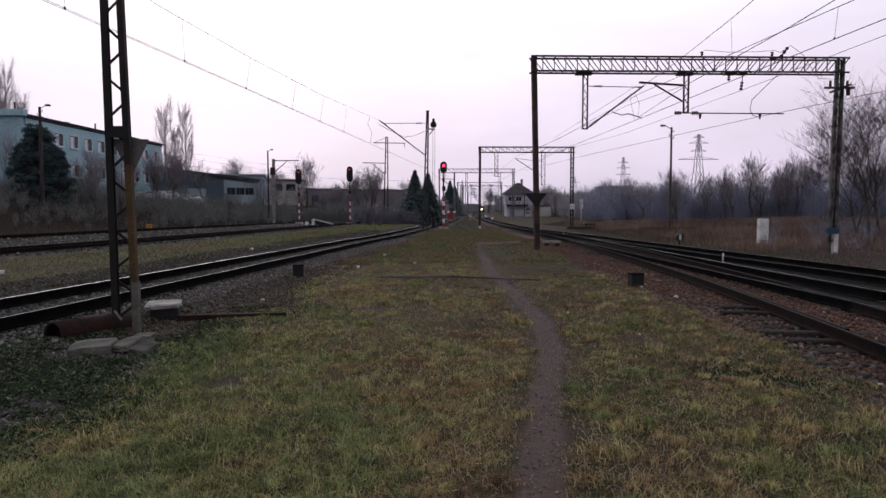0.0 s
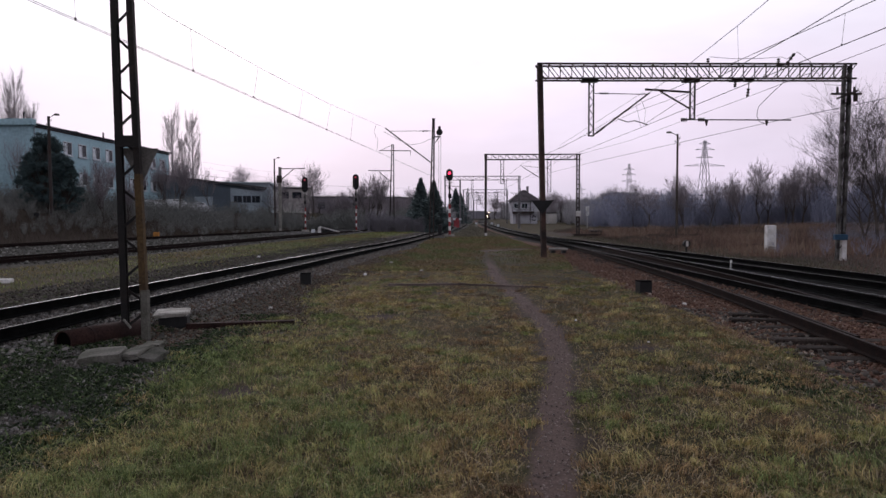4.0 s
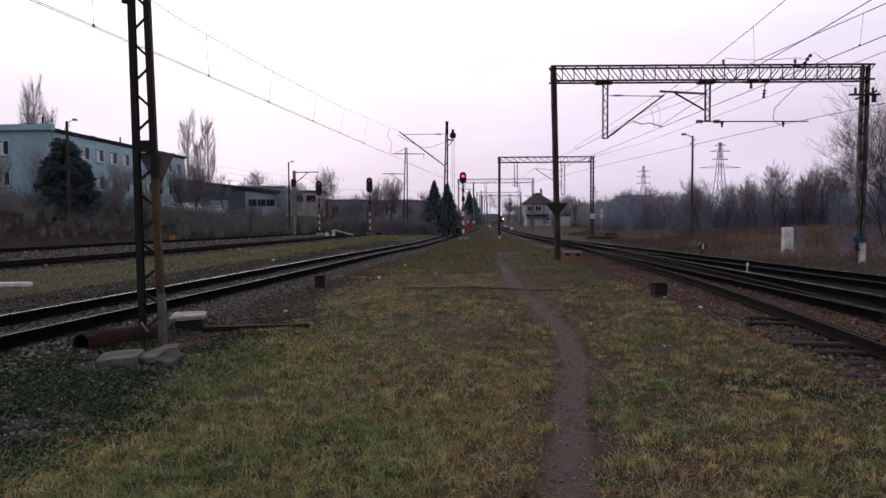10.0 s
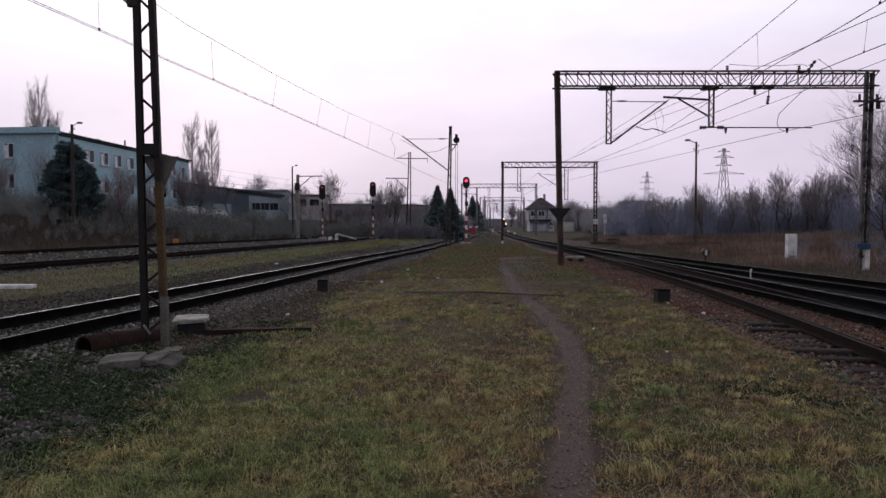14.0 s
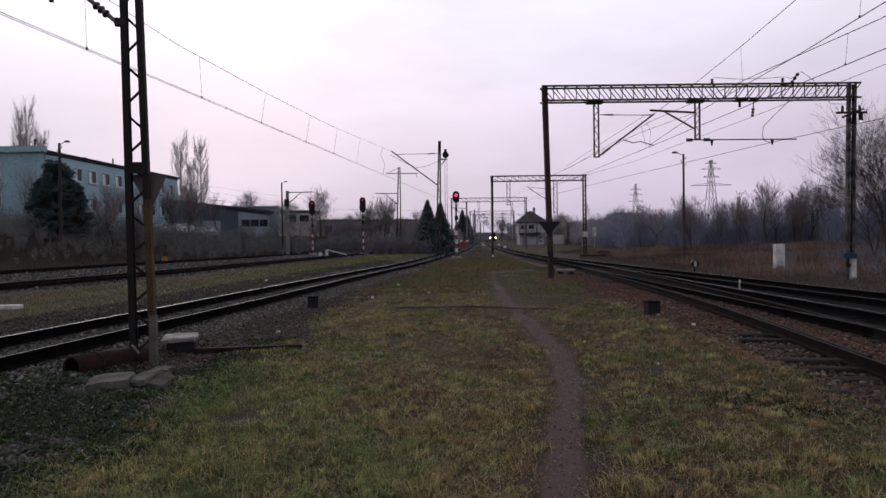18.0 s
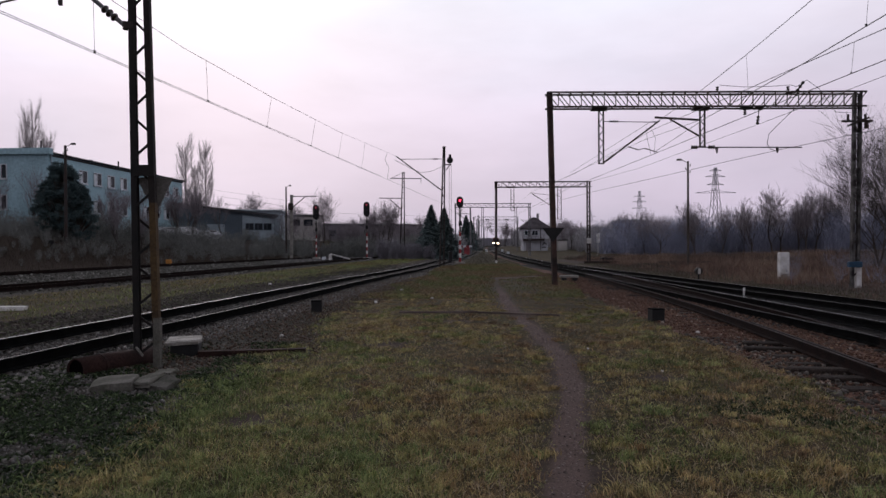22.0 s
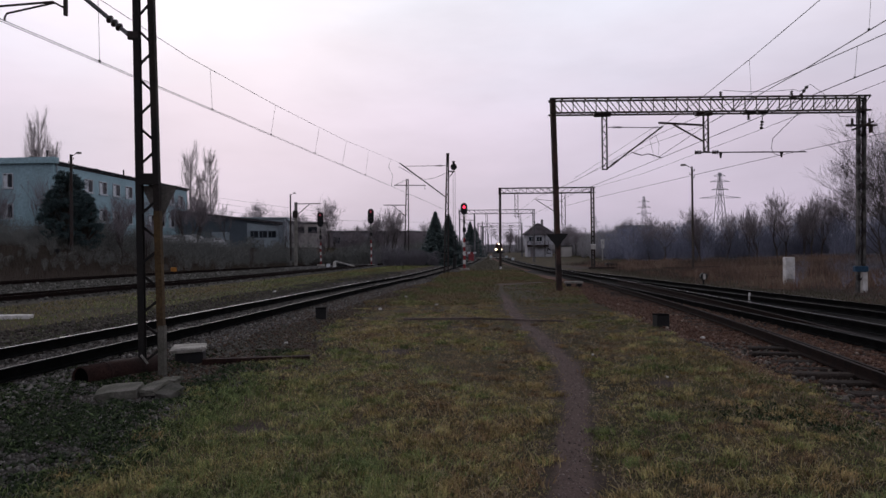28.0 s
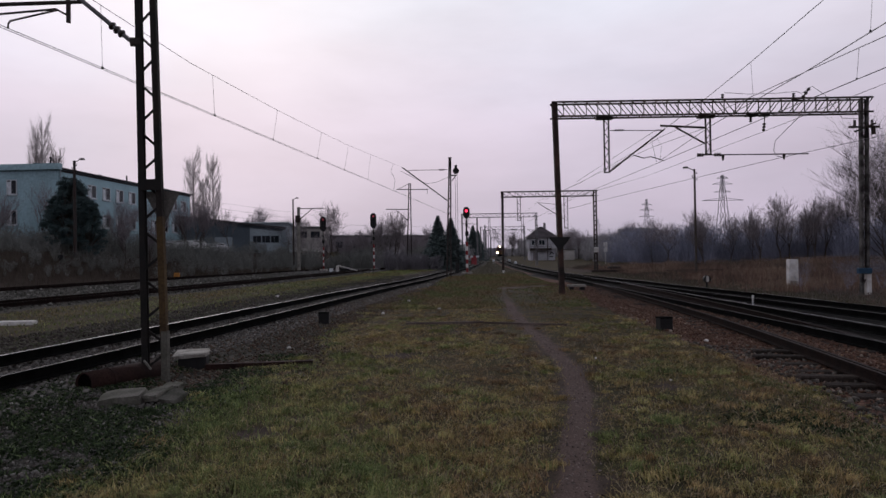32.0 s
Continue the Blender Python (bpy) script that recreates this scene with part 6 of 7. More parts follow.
# trees of the left bank
for x, y, s, k in ((-17.1, 98, 1.2, 0), (-10.3, 99, 1.05, 3), (-7.4, 100, 1.1, 1), (-8.9, 101, 0.95, 0), (-11.8, 102, 0.9, 4), (-22.6, 97, 0.85, 4), (-30.2, 79, 0.85, 5), (-29.6, 81, 0.8, 1), (-31.2, 80, 0.75, 3), (-43.2, 58, 0.75, 3), (-41.6, 57.5, 0.7, 1), (-30.6, 64, 0.62, 3), (-29.3, 66, 0.6, 1), (-36.3, 75, 0.75, 5), (-38.5, 63, 0.85, 5), (-41.5, 61, 0.8, 5), (-43.5, 60, 0.8, 5), (-40.2, 62, 0.6, 5), (-35.2, 72, 0.72, 5), (-32.5, 86, 0.9, 5), (-30.5, 84, 0.8, 5), (-30.5, 112, 0.95, 0), (-25, 116, 0.95, 2), (-34, 118, 1.0, 3), (-14, 112, 0.8, 1), (-4, 118, 0.8, 2), (-2.5, 126, 0.9, 0), (0.5, 132, 0.8, 3), (-29, 90, 0.75, 5), (-37, 66, 0.7, 5), (-33.5, 68, 0.65, 5), (-40, 58.5, 0.55, 5), (-31.8, 74, 0.6, 5), (-12.5, 100, 0.75, 3), (-20.5, 97, 0.8, 2), (-15.5, 104, 0.7, 0), (-13.2, 106, 0.75, 1), (-9.5, 105, 0.72, 3), (-6.0, 106, 0.7, 0), (-4.6, 110, 0.7, 1), (-18.8, 103, 0.7, 3), (-7.8, 109, 0.8, 2), (-14.4, 101, 0.55, 1), (-11.0, 103, 0.6, 2)):
    place_tree(trees[k], x, y, s, rt.uniform(0, 360))
pops = [poplar(2, 24, "tall slender leafless poplar behind the workshop"), poplar(9, 22, "tall slender leafless poplar behind the workshop")]
first_tree(pops[0], -52.8, 140, 0.98, 0, 1.0)
first_tree(pops[1], -48.6, 140, 1.0, 50, 1.0)
place_tree(pops[1], -51.2, 142, 0.82, 150, 1.0)
place_tree(pops[0], -78.5, 130, 1.2, 90, 1.0)
place_tree(pops[1], -80.3, 131, 1.05, 10, 1.0)
place_tree(pops[1], -76.2, 131, 1.02, 200, 1.0)
spruce = conifer(4, 6.9, 6.3, "dark green spruce beside the line", "spruce", 0.14, 0.02, 44, 24, False, M_SPRUCE)
first_tree(spruce, -0.75, 88, 1.02, 0, 0.1)
place_tree(spruce, 1.0, 89.5, 0.98, 100, 0.1)
place_tree(spruce, 7.0, 158, 1.25, 40, 0.3)
place_tree(spruce, 8.6, 166, 1.1, 140, 0.4)


def pine_tree(seed, height, width, label):
    """A ragged pine: a forked stem whose limbs end in separate tufts of needles."""
    rnd = random.Random(seed)
    stems, tufts_m = MB(), MB()
    fork = Vector((0, 0, height * 0.2))
    stems.tube([(0, 0, -0.3), fork], [0.19, 0.16], 7, False)
    for k in range(120):
        f = rnd.random() ** 0.9
        z = height * (0.08 + 0.9 * f)
        reach = width / 2 * (1.0 - 0.66 * max(0, f - 0.45) / 0.55) * math.sqrt(rnd.uniform(0.05, 1))
        a = rnd.uniform(0, 2 * math.pi)
        c = Vector((reach * math.cos(a), reach * math.sin(a), z))
        m = fork.lerp(c, 0.5) + Vector((0, 0, -0.2 + 0.3 * rnd.random()))
        stems.tube([fork, m, c], [0.06, 0.035, 0.012], 4, False)
        size = rnd.uniform(0.3, 0.75) * (1.1 - 0.35 * f)
        for j in range(170):
            d = Vector((rnd.gauss(0, 1), rnd.gauss(0, 1), rnd.gauss(0.25, 0.8))).normalized()
            p = c + Vector((d.x, d.y, d.z * 0.65)) * size * rnd.uniform(0.1, 1.0) ** 0.7
            d = (d + Vector((rnd.uniform(-0.6, 0.6), rnd.uniform(-0.6, 0.6), rnd.uniform(-0.2, 0.7)))).normalized() * rnd.uniform(0.14, 0.34)
            s = d.cross(Vector((rnd.uniform(-1, 1), rnd.uniform(-1, 1), 1))).normalized() * 0.032
            tufts_m.add([p - s, p + s, p + d + s * 0.4, p + d - s * 0.4], [(0, 1, 2, 3)])
    t = thing("pine", (0, 0, 0), label, "tree", "conifers")
    part("trunk", stems, M_TRUNK, t)
    part("crown", tufts_m, M_NEEDLE, t, "ragged tufts of dark needles")
    return t


pine = pine_tree(11, 8.6, 4.6, "ragged dark pine in front of the office block")
first_tree(pine, -33.4, 59.6, 0.8, 0)
place_tree(pine, -34.7, 60, 0.6, 100)
place_tree(pine, -32.1, 60.2, 0.62, 210)
place_tree(pine, -33.7, 61, 0.76, 300)


# ---- scrub, reeds and grass ----
def blades(name, xs, ys, zs, heights, widths, material, label, category, lean=0.35, bend=0.4, seed=1, tone=None, flop=None):
    """Many thin bent blades in one mesh: a quad and a tip each. tone: 0 fresh to 1 withered; flop: the way each one leans."""
    r = np.random.RandomState(seed)
    n = len(xs)
    a, b = r.uniform(0, 2 * np.pi, n), r.uniform(0, 2 * np.pi, n)
    if flop is not None:
        a = flop + r.normal(0, 0.9, n)
    l1 = r.uniform(0, lean, n) * heights
    l2 = l1 + r.uniform(0, bend, n) * heights
    sx, sy = np.cos(b) * widths / 2, np.sin(b) * widths / 2
    v = np.empty((n, 5, 3), np.float32)
    mx, my, mz = xs + np.cos(a) * l1 * 0.5, ys + np.sin(a) * l1 * 0.5, zs + heights * 0.55
    v[:, 0] = np.stack([xs - sx, ys - sy, zs - 0.01], -1)
    v[:, 1] = np.stack([xs + sx, ys + sy, zs - 0.01], -1)
    v[:, 2] = np.stack([mx + sx * 0.8, my + sy * 0.8, mz], -1)
    v[:, 3] = np.stack([mx - sx * 0.8, my - sy * 0.8, mz], -1)
    v[:, 4] = np.stack([xs + np.cos(a) * l2, ys + np.sin(a) * l2, zs + heights * r.uniform(0.75, 1.0, n)], -1)
    o = (np.arange(n) * 5)[:, None]
    loops = np.concatenate([o + np.array([0, 1, 2, 3]), o + np.array([3, 2, 4])], 1).astype(np.int32).ravel()
    mesh = bpy.data.meshes.new(name)
    mesh.vertices.add(n * 5)
    mesh.vertices.foreach_set("co", v.ravel())
    mesh.loops.add(len(loops))
    mesh.loops.foreach_set("vertex_index", loops)
    mesh.polygons.add(n * 2)
    st = (np.arange(n) * 7)[:, None] + np.array([0, 4])
    mesh.polygons.foreach_set("loop_start", st.astype(np.int32).ravel())
    mesh.update(calc_edges=True)
    if tone is not None:
        mesh.attributes.new("tone", "FLOAT", "POINT").data.foreach_set("value", np.repeat(tone, 5).astype(np.float32))
    mesh.materials.append(material)
    return tagged(new(name, mesh), label, category, "", "stuff")


rs = np.random.RandomState(5)


def strip(n, pts, width):
    """Random places along a line of points, within a width."""
    seg = [(Vector(a), Vector(b)) for a, b in zip(pts[:-1], pts[1:])]
    lens = np.array([(b - a).length for a, b in seg])
    k = rs.choice(len(seg), n, p=lens / lens.sum())
    f = rs.rand(n)
    ax = np.array([a.x for a, b in seg])[k], np.array([a.y for a, b in seg])[k]
    bx = np.array([b.x for a, b in seg])[k], np.array([b.y for a, b in seg])[k]
    return ax[0] + (bx[0] - ax[0]) * f + rs.normal(0, width / 2.5, n), ax[1] + (bx[1] - ax[1]) * f + rs.normal(0, width / 2.5, n)


def scrub(name, bushes, per, pts, width, hmin, hmax, label, material=None, w=0.03, seed=1):
    """A thicket of leafless bushes: each a fan of stems carrying many fine twigs."""
    r = np.random.RandomState(seed + 40)
    bx, by = strip(bushes, pts, width)
    wave = 0.5 + 0.22 * np.sin(bx * 0.55 + by * 0.21) + 0.18 * np.sin(bx * 0.17 - by * 0.33 + 2) + r.normal(0, 0.16, bushes)
    bh = np.clip(hmin + (hmax - hmin) * wave, 0.5 * hmin, 1.2 * hmax)
    bz = ground_height(bx, by)
    k = np.repeat(np.arange(bushes), per)
    n = len(k)
    a, u, f = r.uniform(0, 2 * np.pi, n), np.sqrt(r.rand(n)), r.rand(n) ** 0.8
    stem = r.rand(n) < 0.12
    f = np.where(stem, 0.02, f)
    rad = bh[k] * 0.42 * u * (0.25 + 0.9 * f) * np.sqrt(np.clip(1.12 - f * f, 0.05, 1))
    p = np.stack([bx[k] + rad * np.cos(a), by[k] + rad * np.sin(a), bz[k] + bh[k] * f * 0.92], -1)
    d = np.stack([np.cos(a) * 0.45 * u, np.sin(a) * 0.45 * u, np.full(n, 0.8)], -1) + r.normal(0, 0.42, (n, 3))
    d[stem, 2] = 1.6
    d /= np.linalg.norm(d, axis=1)[:, None]
    length = bh[k] * np.where(stem, r.uniform(0.5, 0.85, n), r.uniform(0.1, 0.26, n) * (1.15 - 0.5 * f))
    s = np.cross(d, r.normal(0, 1, (n, 3)))
    s = s / np.linalg.norm(s, axis=1)[:, None] * (w * r.uniform(0.5, 1.2, n) * np.where(stem, 1.3, 1.0))[:, None] / 2
    v = np.stack([p - s, p + s, p + d * length[:, None]], 1).astype(np.float32)
    mesh = bpy.data.meshes.new(name)
    mesh.vertices.add(n * 3)
    mesh.vertices.foreach_set("co", v.ravel())
    mesh.loops.add(n * 3)
    mesh.loops.foreach_set("vertex_index", np.arange(n * 3, dtype=np.int32))
    mesh.polygons.add(n)
    mesh.polygons.foreach_set("loop_start", np.arange(0, n * 3, 3, dtype=np.int32))
    mesh.update(calc_edges=True)
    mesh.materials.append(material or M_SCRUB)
    return tagged(new(name, mesh), label, "scrub", "", "stuff")


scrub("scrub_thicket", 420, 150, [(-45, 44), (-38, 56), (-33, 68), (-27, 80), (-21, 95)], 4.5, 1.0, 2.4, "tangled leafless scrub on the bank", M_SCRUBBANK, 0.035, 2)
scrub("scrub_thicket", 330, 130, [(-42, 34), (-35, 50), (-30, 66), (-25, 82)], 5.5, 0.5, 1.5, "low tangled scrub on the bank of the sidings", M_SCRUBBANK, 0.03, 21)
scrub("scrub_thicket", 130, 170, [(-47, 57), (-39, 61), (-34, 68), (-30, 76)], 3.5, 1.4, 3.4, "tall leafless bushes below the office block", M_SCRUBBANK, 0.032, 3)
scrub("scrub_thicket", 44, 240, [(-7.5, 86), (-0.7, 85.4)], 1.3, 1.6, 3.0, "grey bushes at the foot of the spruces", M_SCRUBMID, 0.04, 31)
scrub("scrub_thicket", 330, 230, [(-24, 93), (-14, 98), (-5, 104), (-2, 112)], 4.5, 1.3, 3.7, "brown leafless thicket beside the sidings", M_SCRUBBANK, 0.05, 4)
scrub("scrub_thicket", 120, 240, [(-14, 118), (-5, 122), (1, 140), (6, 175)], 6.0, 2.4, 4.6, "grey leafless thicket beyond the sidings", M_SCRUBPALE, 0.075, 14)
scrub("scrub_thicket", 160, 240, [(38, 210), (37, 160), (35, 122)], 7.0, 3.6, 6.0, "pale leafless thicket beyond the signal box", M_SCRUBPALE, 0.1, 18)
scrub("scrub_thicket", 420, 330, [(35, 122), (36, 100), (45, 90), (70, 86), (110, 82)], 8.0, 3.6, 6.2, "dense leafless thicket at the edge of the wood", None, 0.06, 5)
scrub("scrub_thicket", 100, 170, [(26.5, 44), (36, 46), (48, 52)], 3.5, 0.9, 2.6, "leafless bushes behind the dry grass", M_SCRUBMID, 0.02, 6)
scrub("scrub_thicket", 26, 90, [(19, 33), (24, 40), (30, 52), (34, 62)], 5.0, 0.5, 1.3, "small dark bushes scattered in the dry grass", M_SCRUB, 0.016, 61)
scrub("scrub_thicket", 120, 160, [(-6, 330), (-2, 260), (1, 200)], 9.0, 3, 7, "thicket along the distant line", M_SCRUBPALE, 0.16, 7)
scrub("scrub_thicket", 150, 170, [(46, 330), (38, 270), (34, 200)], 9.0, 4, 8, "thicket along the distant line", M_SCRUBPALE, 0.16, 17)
M_REED = sward("dry_russet_grass", ((0.0, (0.07, 0.064, 0.052)), (0.3, (0.1, 0.074, 0.06)), (0.55, (0.155, 0.096, 0.076)), (0.8, (0.22, 0.15, 0.112)), (1.0, (0.3, 0.235, 0.175))), 0.55, 1.4)
x, y = rs.uniform(12.8, 48, 72000), rs.uniform(22, 84, 72000)
ok = (x > 13.2 + 0.02 * (y - 20) + 1.5 * rs.rand(72000)) & (x < 0.62 * y + 8)
x, y = x[ok], y[ok]
clump = np.clip(0.4 + 0.4 * np.sin(x * 0.9 + 0.4 * y) * np.sin(y * 0.5 - 0.3 * x) + 0.35 * np.sin(x * 2.3 - 0.8 * y) * np.sin(y * 1.1 + x) + 0.02 * (x - 15), 0.06, 1.1)
blades("dry_reeds", x, y, ground_height(x, y), (0.12 + 1.05 * clump * np.clip((x - 13.5) / 5, 0.08, 1) * np.clip((y - 28) / 10, 0.15, 1)) * rs.uniform(0.5, 1, len(x)), np.full(len(x), 0.022), M_REED, "tall russet dry grass on waste ground", "dry grass", 0.3, 0.4, 8, np.clip(0.38 + 0.22 * np.sin(x * 0.35 + 1.3 * np.sin(y * 0.21)) + 0.2 * np.sin(y * 0.5 - x * 0.22) + rs.normal(0, 0.14, len(x)), 0, 0.8))
M_BANK = islands("dull_bank_grass", ((0.05, 0.041, 0.036), (0.085, 0.068, 0.056), (0.066, 0.058, 0.042), (0.11, 0.088, 0.07)))
x, y = rs.uniform(12.9, 24, 26000), rs.uniform(20, 62, 26000)
ok = x < 14.5 + 0.12 * (y - 20) + 2.5 * rs.rand(26000)
x, y = x[ok], y[ok]
blades("grass", x, y, ground_height(x, y), rs.uniform(0.05, 0.16, len(x)), np.full(len(x), 0.018), islands("wan_grass", ((0.05, 0.052, 0.03), (0.085, 0.085, 0.048), (0.12, 0.112, 0.07), (0.065, 0.056, 0.042))), "wan grey-green grass beyond the siding", "grass", 0.9, 1.0, 22)
cx, cy = rs.uniform(15.5, 30, 70), rs.uniform(30, 60, 70)
k = np.repeat(np.arange(70), 90)
x, y = cx[k] + rs.normal(0, 0.32, len(k)), cy[k] + rs.normal(0, 0.4, len(k))
blades("dry_reeds", x, y, ground_height(x, y), (0.45 + 0.5 * rs.rand(70))[k] * rs.uniform(0.5, 1, len(k)), np.full(len(k), 0.02), islands("bleached_reeds", ((0.2, 0.145, 0.105), (0.28, 0.21, 0.155), (0.15, 0.085, 0.066), (0.18, 0.1, 0.075))), "bleached and russet clumps of tall dry grass", "dry grass", 0.4, 0.4, 23)
x, y = strip(34000, [(-32, 24), (-35, 40), (-31, 58), (-24.5, 80), (-18, 100)], 5.0)
blades("dry_reeds", x, y, ground_height(x, y), rs.uniform(0.2, 0.8, len(x)), np.full(len(x), 0.02), M_BANK, "dry brown grass along the bank", "dry grass", 0.4, 0.5, 9)

# The wide low-high range imitates lit tips and shaded bases of clumps.
M_SWARD = sward("sward", ((0.0, (0.0912, 0.127, 0.0466)), (0.22, (0.182, 0.22, 0.0794)), (0.42, (0.278, 0.267, 0.107)), (0.6, (0.365, 0.29, 0.131)), (0.8, (0.288, 0.194, 0.0933)), (1.0, (0.144, 0.0917, 0.056))), 0.28, 1.95)
# Darker mix of the sward colours, for the right-hand and between-track grass.
M_SWARDDARK = sward("darker_sward", ((0.0, (0.0437, 0.0718, 0.0267)), (0.22, (0.0874, 0.113, 0.0428)), (0.42, (0.149, 0.144, 0.0587)), (0.6, (0.227, 0.177, 0.0783)), (0.8, (0.201, 0.134, 0.0624)), (1.0, (0.105, 0.0689, 0.0409))), 0.28, 1.95)
M_GRASS = islands("olive_grass", ((0.115, 0.121, 0.047), (0.243, 0.243, 0.096), (0.383, 0.358, 0.16), (0.166, 0.166, 0.068), (0.511, 0.447, 0.255)))
M_DAMP = islands("damp_dark_grass", ((0.063, 0.078, 0.027), (0.12, 0.145, 0.052), (0.188, 0.211, 0.08), (0.08, 0.098, 0.039), (0.251, 0.239, 0.114)))
M_STRAW = islands("straw_grass", ((0.22, 0.17, 0.08), (0.37, 0.285, 0.135), (0.14, 0.11, 0.056), (0.5, 0.4, 0.22), (0.19, 0.19, 0.08)))
M_BROWN = islands("withered_grass", ((0.165, 0.118, 0.06), (0.24, 0.172, 0.088), (0.11, 0.08, 0.046), (0.31, 0.235, 0.13), (0.15, 0.088, 0.06), (0.13, 0.125, 0.055)))
M_PALE = islands("dead_stalks", ((0.34, 0.27, 0.17), (0.42, 0.35, 0.24), (0.28, 0.21, 0.13)))
# The last, brightest tint paints highlights on some leaves.
M_WEED = islands("weeds", ((0.012, 0.021, 0.01), (0.024, 0.04, 0.016), (0.016, 0.024, 0.012), (0.04, 0.065, 0.024), (0.02, 0.03, 0.014), (0.14, 0.19, 0.08)))


def patches(x, y):
    return (np.sin(x * 1.9 + 1.1 * np.sin(y * 0.8)) * np.sin(y * 1.3 + 0.9 * np.sin(x * 1.1)) + 0.6 * np.sin(x * 4.3 - y * 2.7) * np.sin(y * 3.9 + x * 1.2))


def edge_right(y):
    """Where the grass gives way to the rubble beside the turnout."""
    return np.interp(y, (2.6, 5, 7, 8.5, 9.9, 11.2, 12.5, 13.6, 15, 24), (3.5, 4.0, 4.45, 4.78, 5.0, 5.02, 4.84, 4.5, 4.72, 5.1))


def meadow(n, y0, y1):
    y = y0 + (y1 - y0) * rs.rand(n) ** 1.35
    x = rs.uniform(-0.72, 0.72, n) * (y + 0.4)
    left = np.interp(y, (2.6, 9.5, 10.5, 12.9, 16, 30), (-3.0, -2.9, -2.85, -2.45, -2.75, -1.9)) + 0.14 * np.sin(y * 2.1) + 0.1 * np.sin(y * 6.3) + 0.15 * rs.normal(0, 1, n)
    right = edge_right(y) + 0.1 * np.sin(y * 3.7 + 1) + 0.1 * rs.normal(0, 1, n)
    bare = np.zeros(n, bool)
    for px, py, pr in ((-1.95, 7.0, 0.4), (-1.6, 7.6, 0.3), (-0.9, 12.1, 0.7), (2.9, 8.9, 0.3), (-2.6, 12.6, 0.6), (0.4, 15.6, 0.5)):
        bare |= np.exp(-(((x - px) / pr) ** 2 + ((y - py) / (pr * 0.7)) ** 2)) > 0.35 + 0.6 * rs.rand(n)
    bare |= (rs.rand(n) < 0.5 * np.clip(1.2 - np.abs(x - PATH_LINE(y)) / 0.33, 0, 1) * np.clip((y - 4) / 4, 0.25, 1)) | (rs.rand(n) < 0.55 * np.clip((y - 15) / 5, 0, 1) * np.clip(1.2 - np.abs(x - PATH_LINE(y) - 0.4) / 1.2, 0, 1))
    keep = ~bare & (x > left) & (x < right) & (np.abs(x - PATH_LINE(y)) > 0.13 + 0.07 * np.sin(y * 2.7) * np.sin(y * 1.1 + 2) + 0.12 * rs.rand(n))
    return x[keep], y[keep]


def tufts(n, y0, y1, per):
    """Tufts of grass: centres, then blades thrown round each; gives places, tuft heights and tuft kinds."""
    cx, cy = meadow(n, y0, y1)
    kind = 0.75 * patches(cx * 0.8, cy * 0.8) + 0.55 * patches(cx * 2.3 + 5, cy * 1.9 + 2) + rs.normal(0, 0.75, len(cx)) + 0.4 * np.clip((-cx - 0.3) / 1.2, 0, 1) * np.clip((14 - cy) / 4, 0, 1) + 1.0 * np.clip((cx - 3.0) / 1.0, 0, 1) * np.clip((9.6 - cy) / 2, 0, 1) - 0.45 * np.clip(1 - np.abs(cx - 2.6) / 1.1, 0, 1) + 0.5 * np.clip((-cx - 1.0) / 0.8, 0, 1) * np.clip((9 - cy) / 3, 0, 1) + 0.9 * np.clip((-cx - 2.0) / 0.6, 0, 1) - 0.55 * np.clip(1 - np.abs(cx - 0.9) / 2.2, 0, 1) - 0.6 * np.clip((cy - 8.5) / 4, 0, 1)
    tall = np.clip(0.75 + 0.5 * patches(cx * 0.5 + 3, cy * 0.5 + 1) + rs.normal(0, 0.35, len(cx)), 0.25, 2.0)
    k = np.repeat(np.arange(len(cx)), per)
    spread = rs.uniform(0.02, 0.09, len(cx))[k] * (1 + 0.04 * cy[k])
    x, y = cx[k] + rs.normal(0, 1, len(k)) * spread, cy[k] + rs.normal(0, 1, len(k)) * spread
    ok = np.abs(x - PATH_LINE(y)) > 0.08
    flop = rs.uniform(0, 2 * np.pi, len(cx))[k]
    return x[ok], y[ok], tall[k][ok], kind[k][ok], flop[ok]


x, y, tall, kind, flop = tufts(26000, 2.6, 24, 18)
edge = np.clip(np.abs(x - PATH_LINE(y)) / 0.6, 0.4, 1)
high = 0.046 * tall * np.clip(1 + 0.3 * kind, 0.5, 1.4) * edge * rs.uniform(0.45, 1.35, len(x)) * np.where(x > 1.9, 0.75, 1.0)
wide = 0.0034 + 0.0004 * y
tone = np.clip(0.45 - 0.24 * kind, 0, 0.9)
east = x + rs.normal(0, 0.5, len(x)) > 2.6 + 0.5 * np.sin(y * 1.3)
for name, lo, hi, lab, lean in (("grass", 0.1, 9, "green tufts of damp grass beside the footpath", 1.1), ("dry_grass", -0.8, 0.1, "matted straw-coloured grass beside the footpath", 1.5), ("dry_grass", -9, -0.8, "brown withered grass", 1.7)):
    for side, m in ((~east, M_SWARD), (east, M_SWARDDARK)):
        p = (kind > lo) & (kind <= hi) & side
        blades(name, x[p], y[p], ground_height(x[p], y[p]), high[p], wide[p], m, lab, "grass", lean, lean * 1.3, 11, tone[p], flop[p])
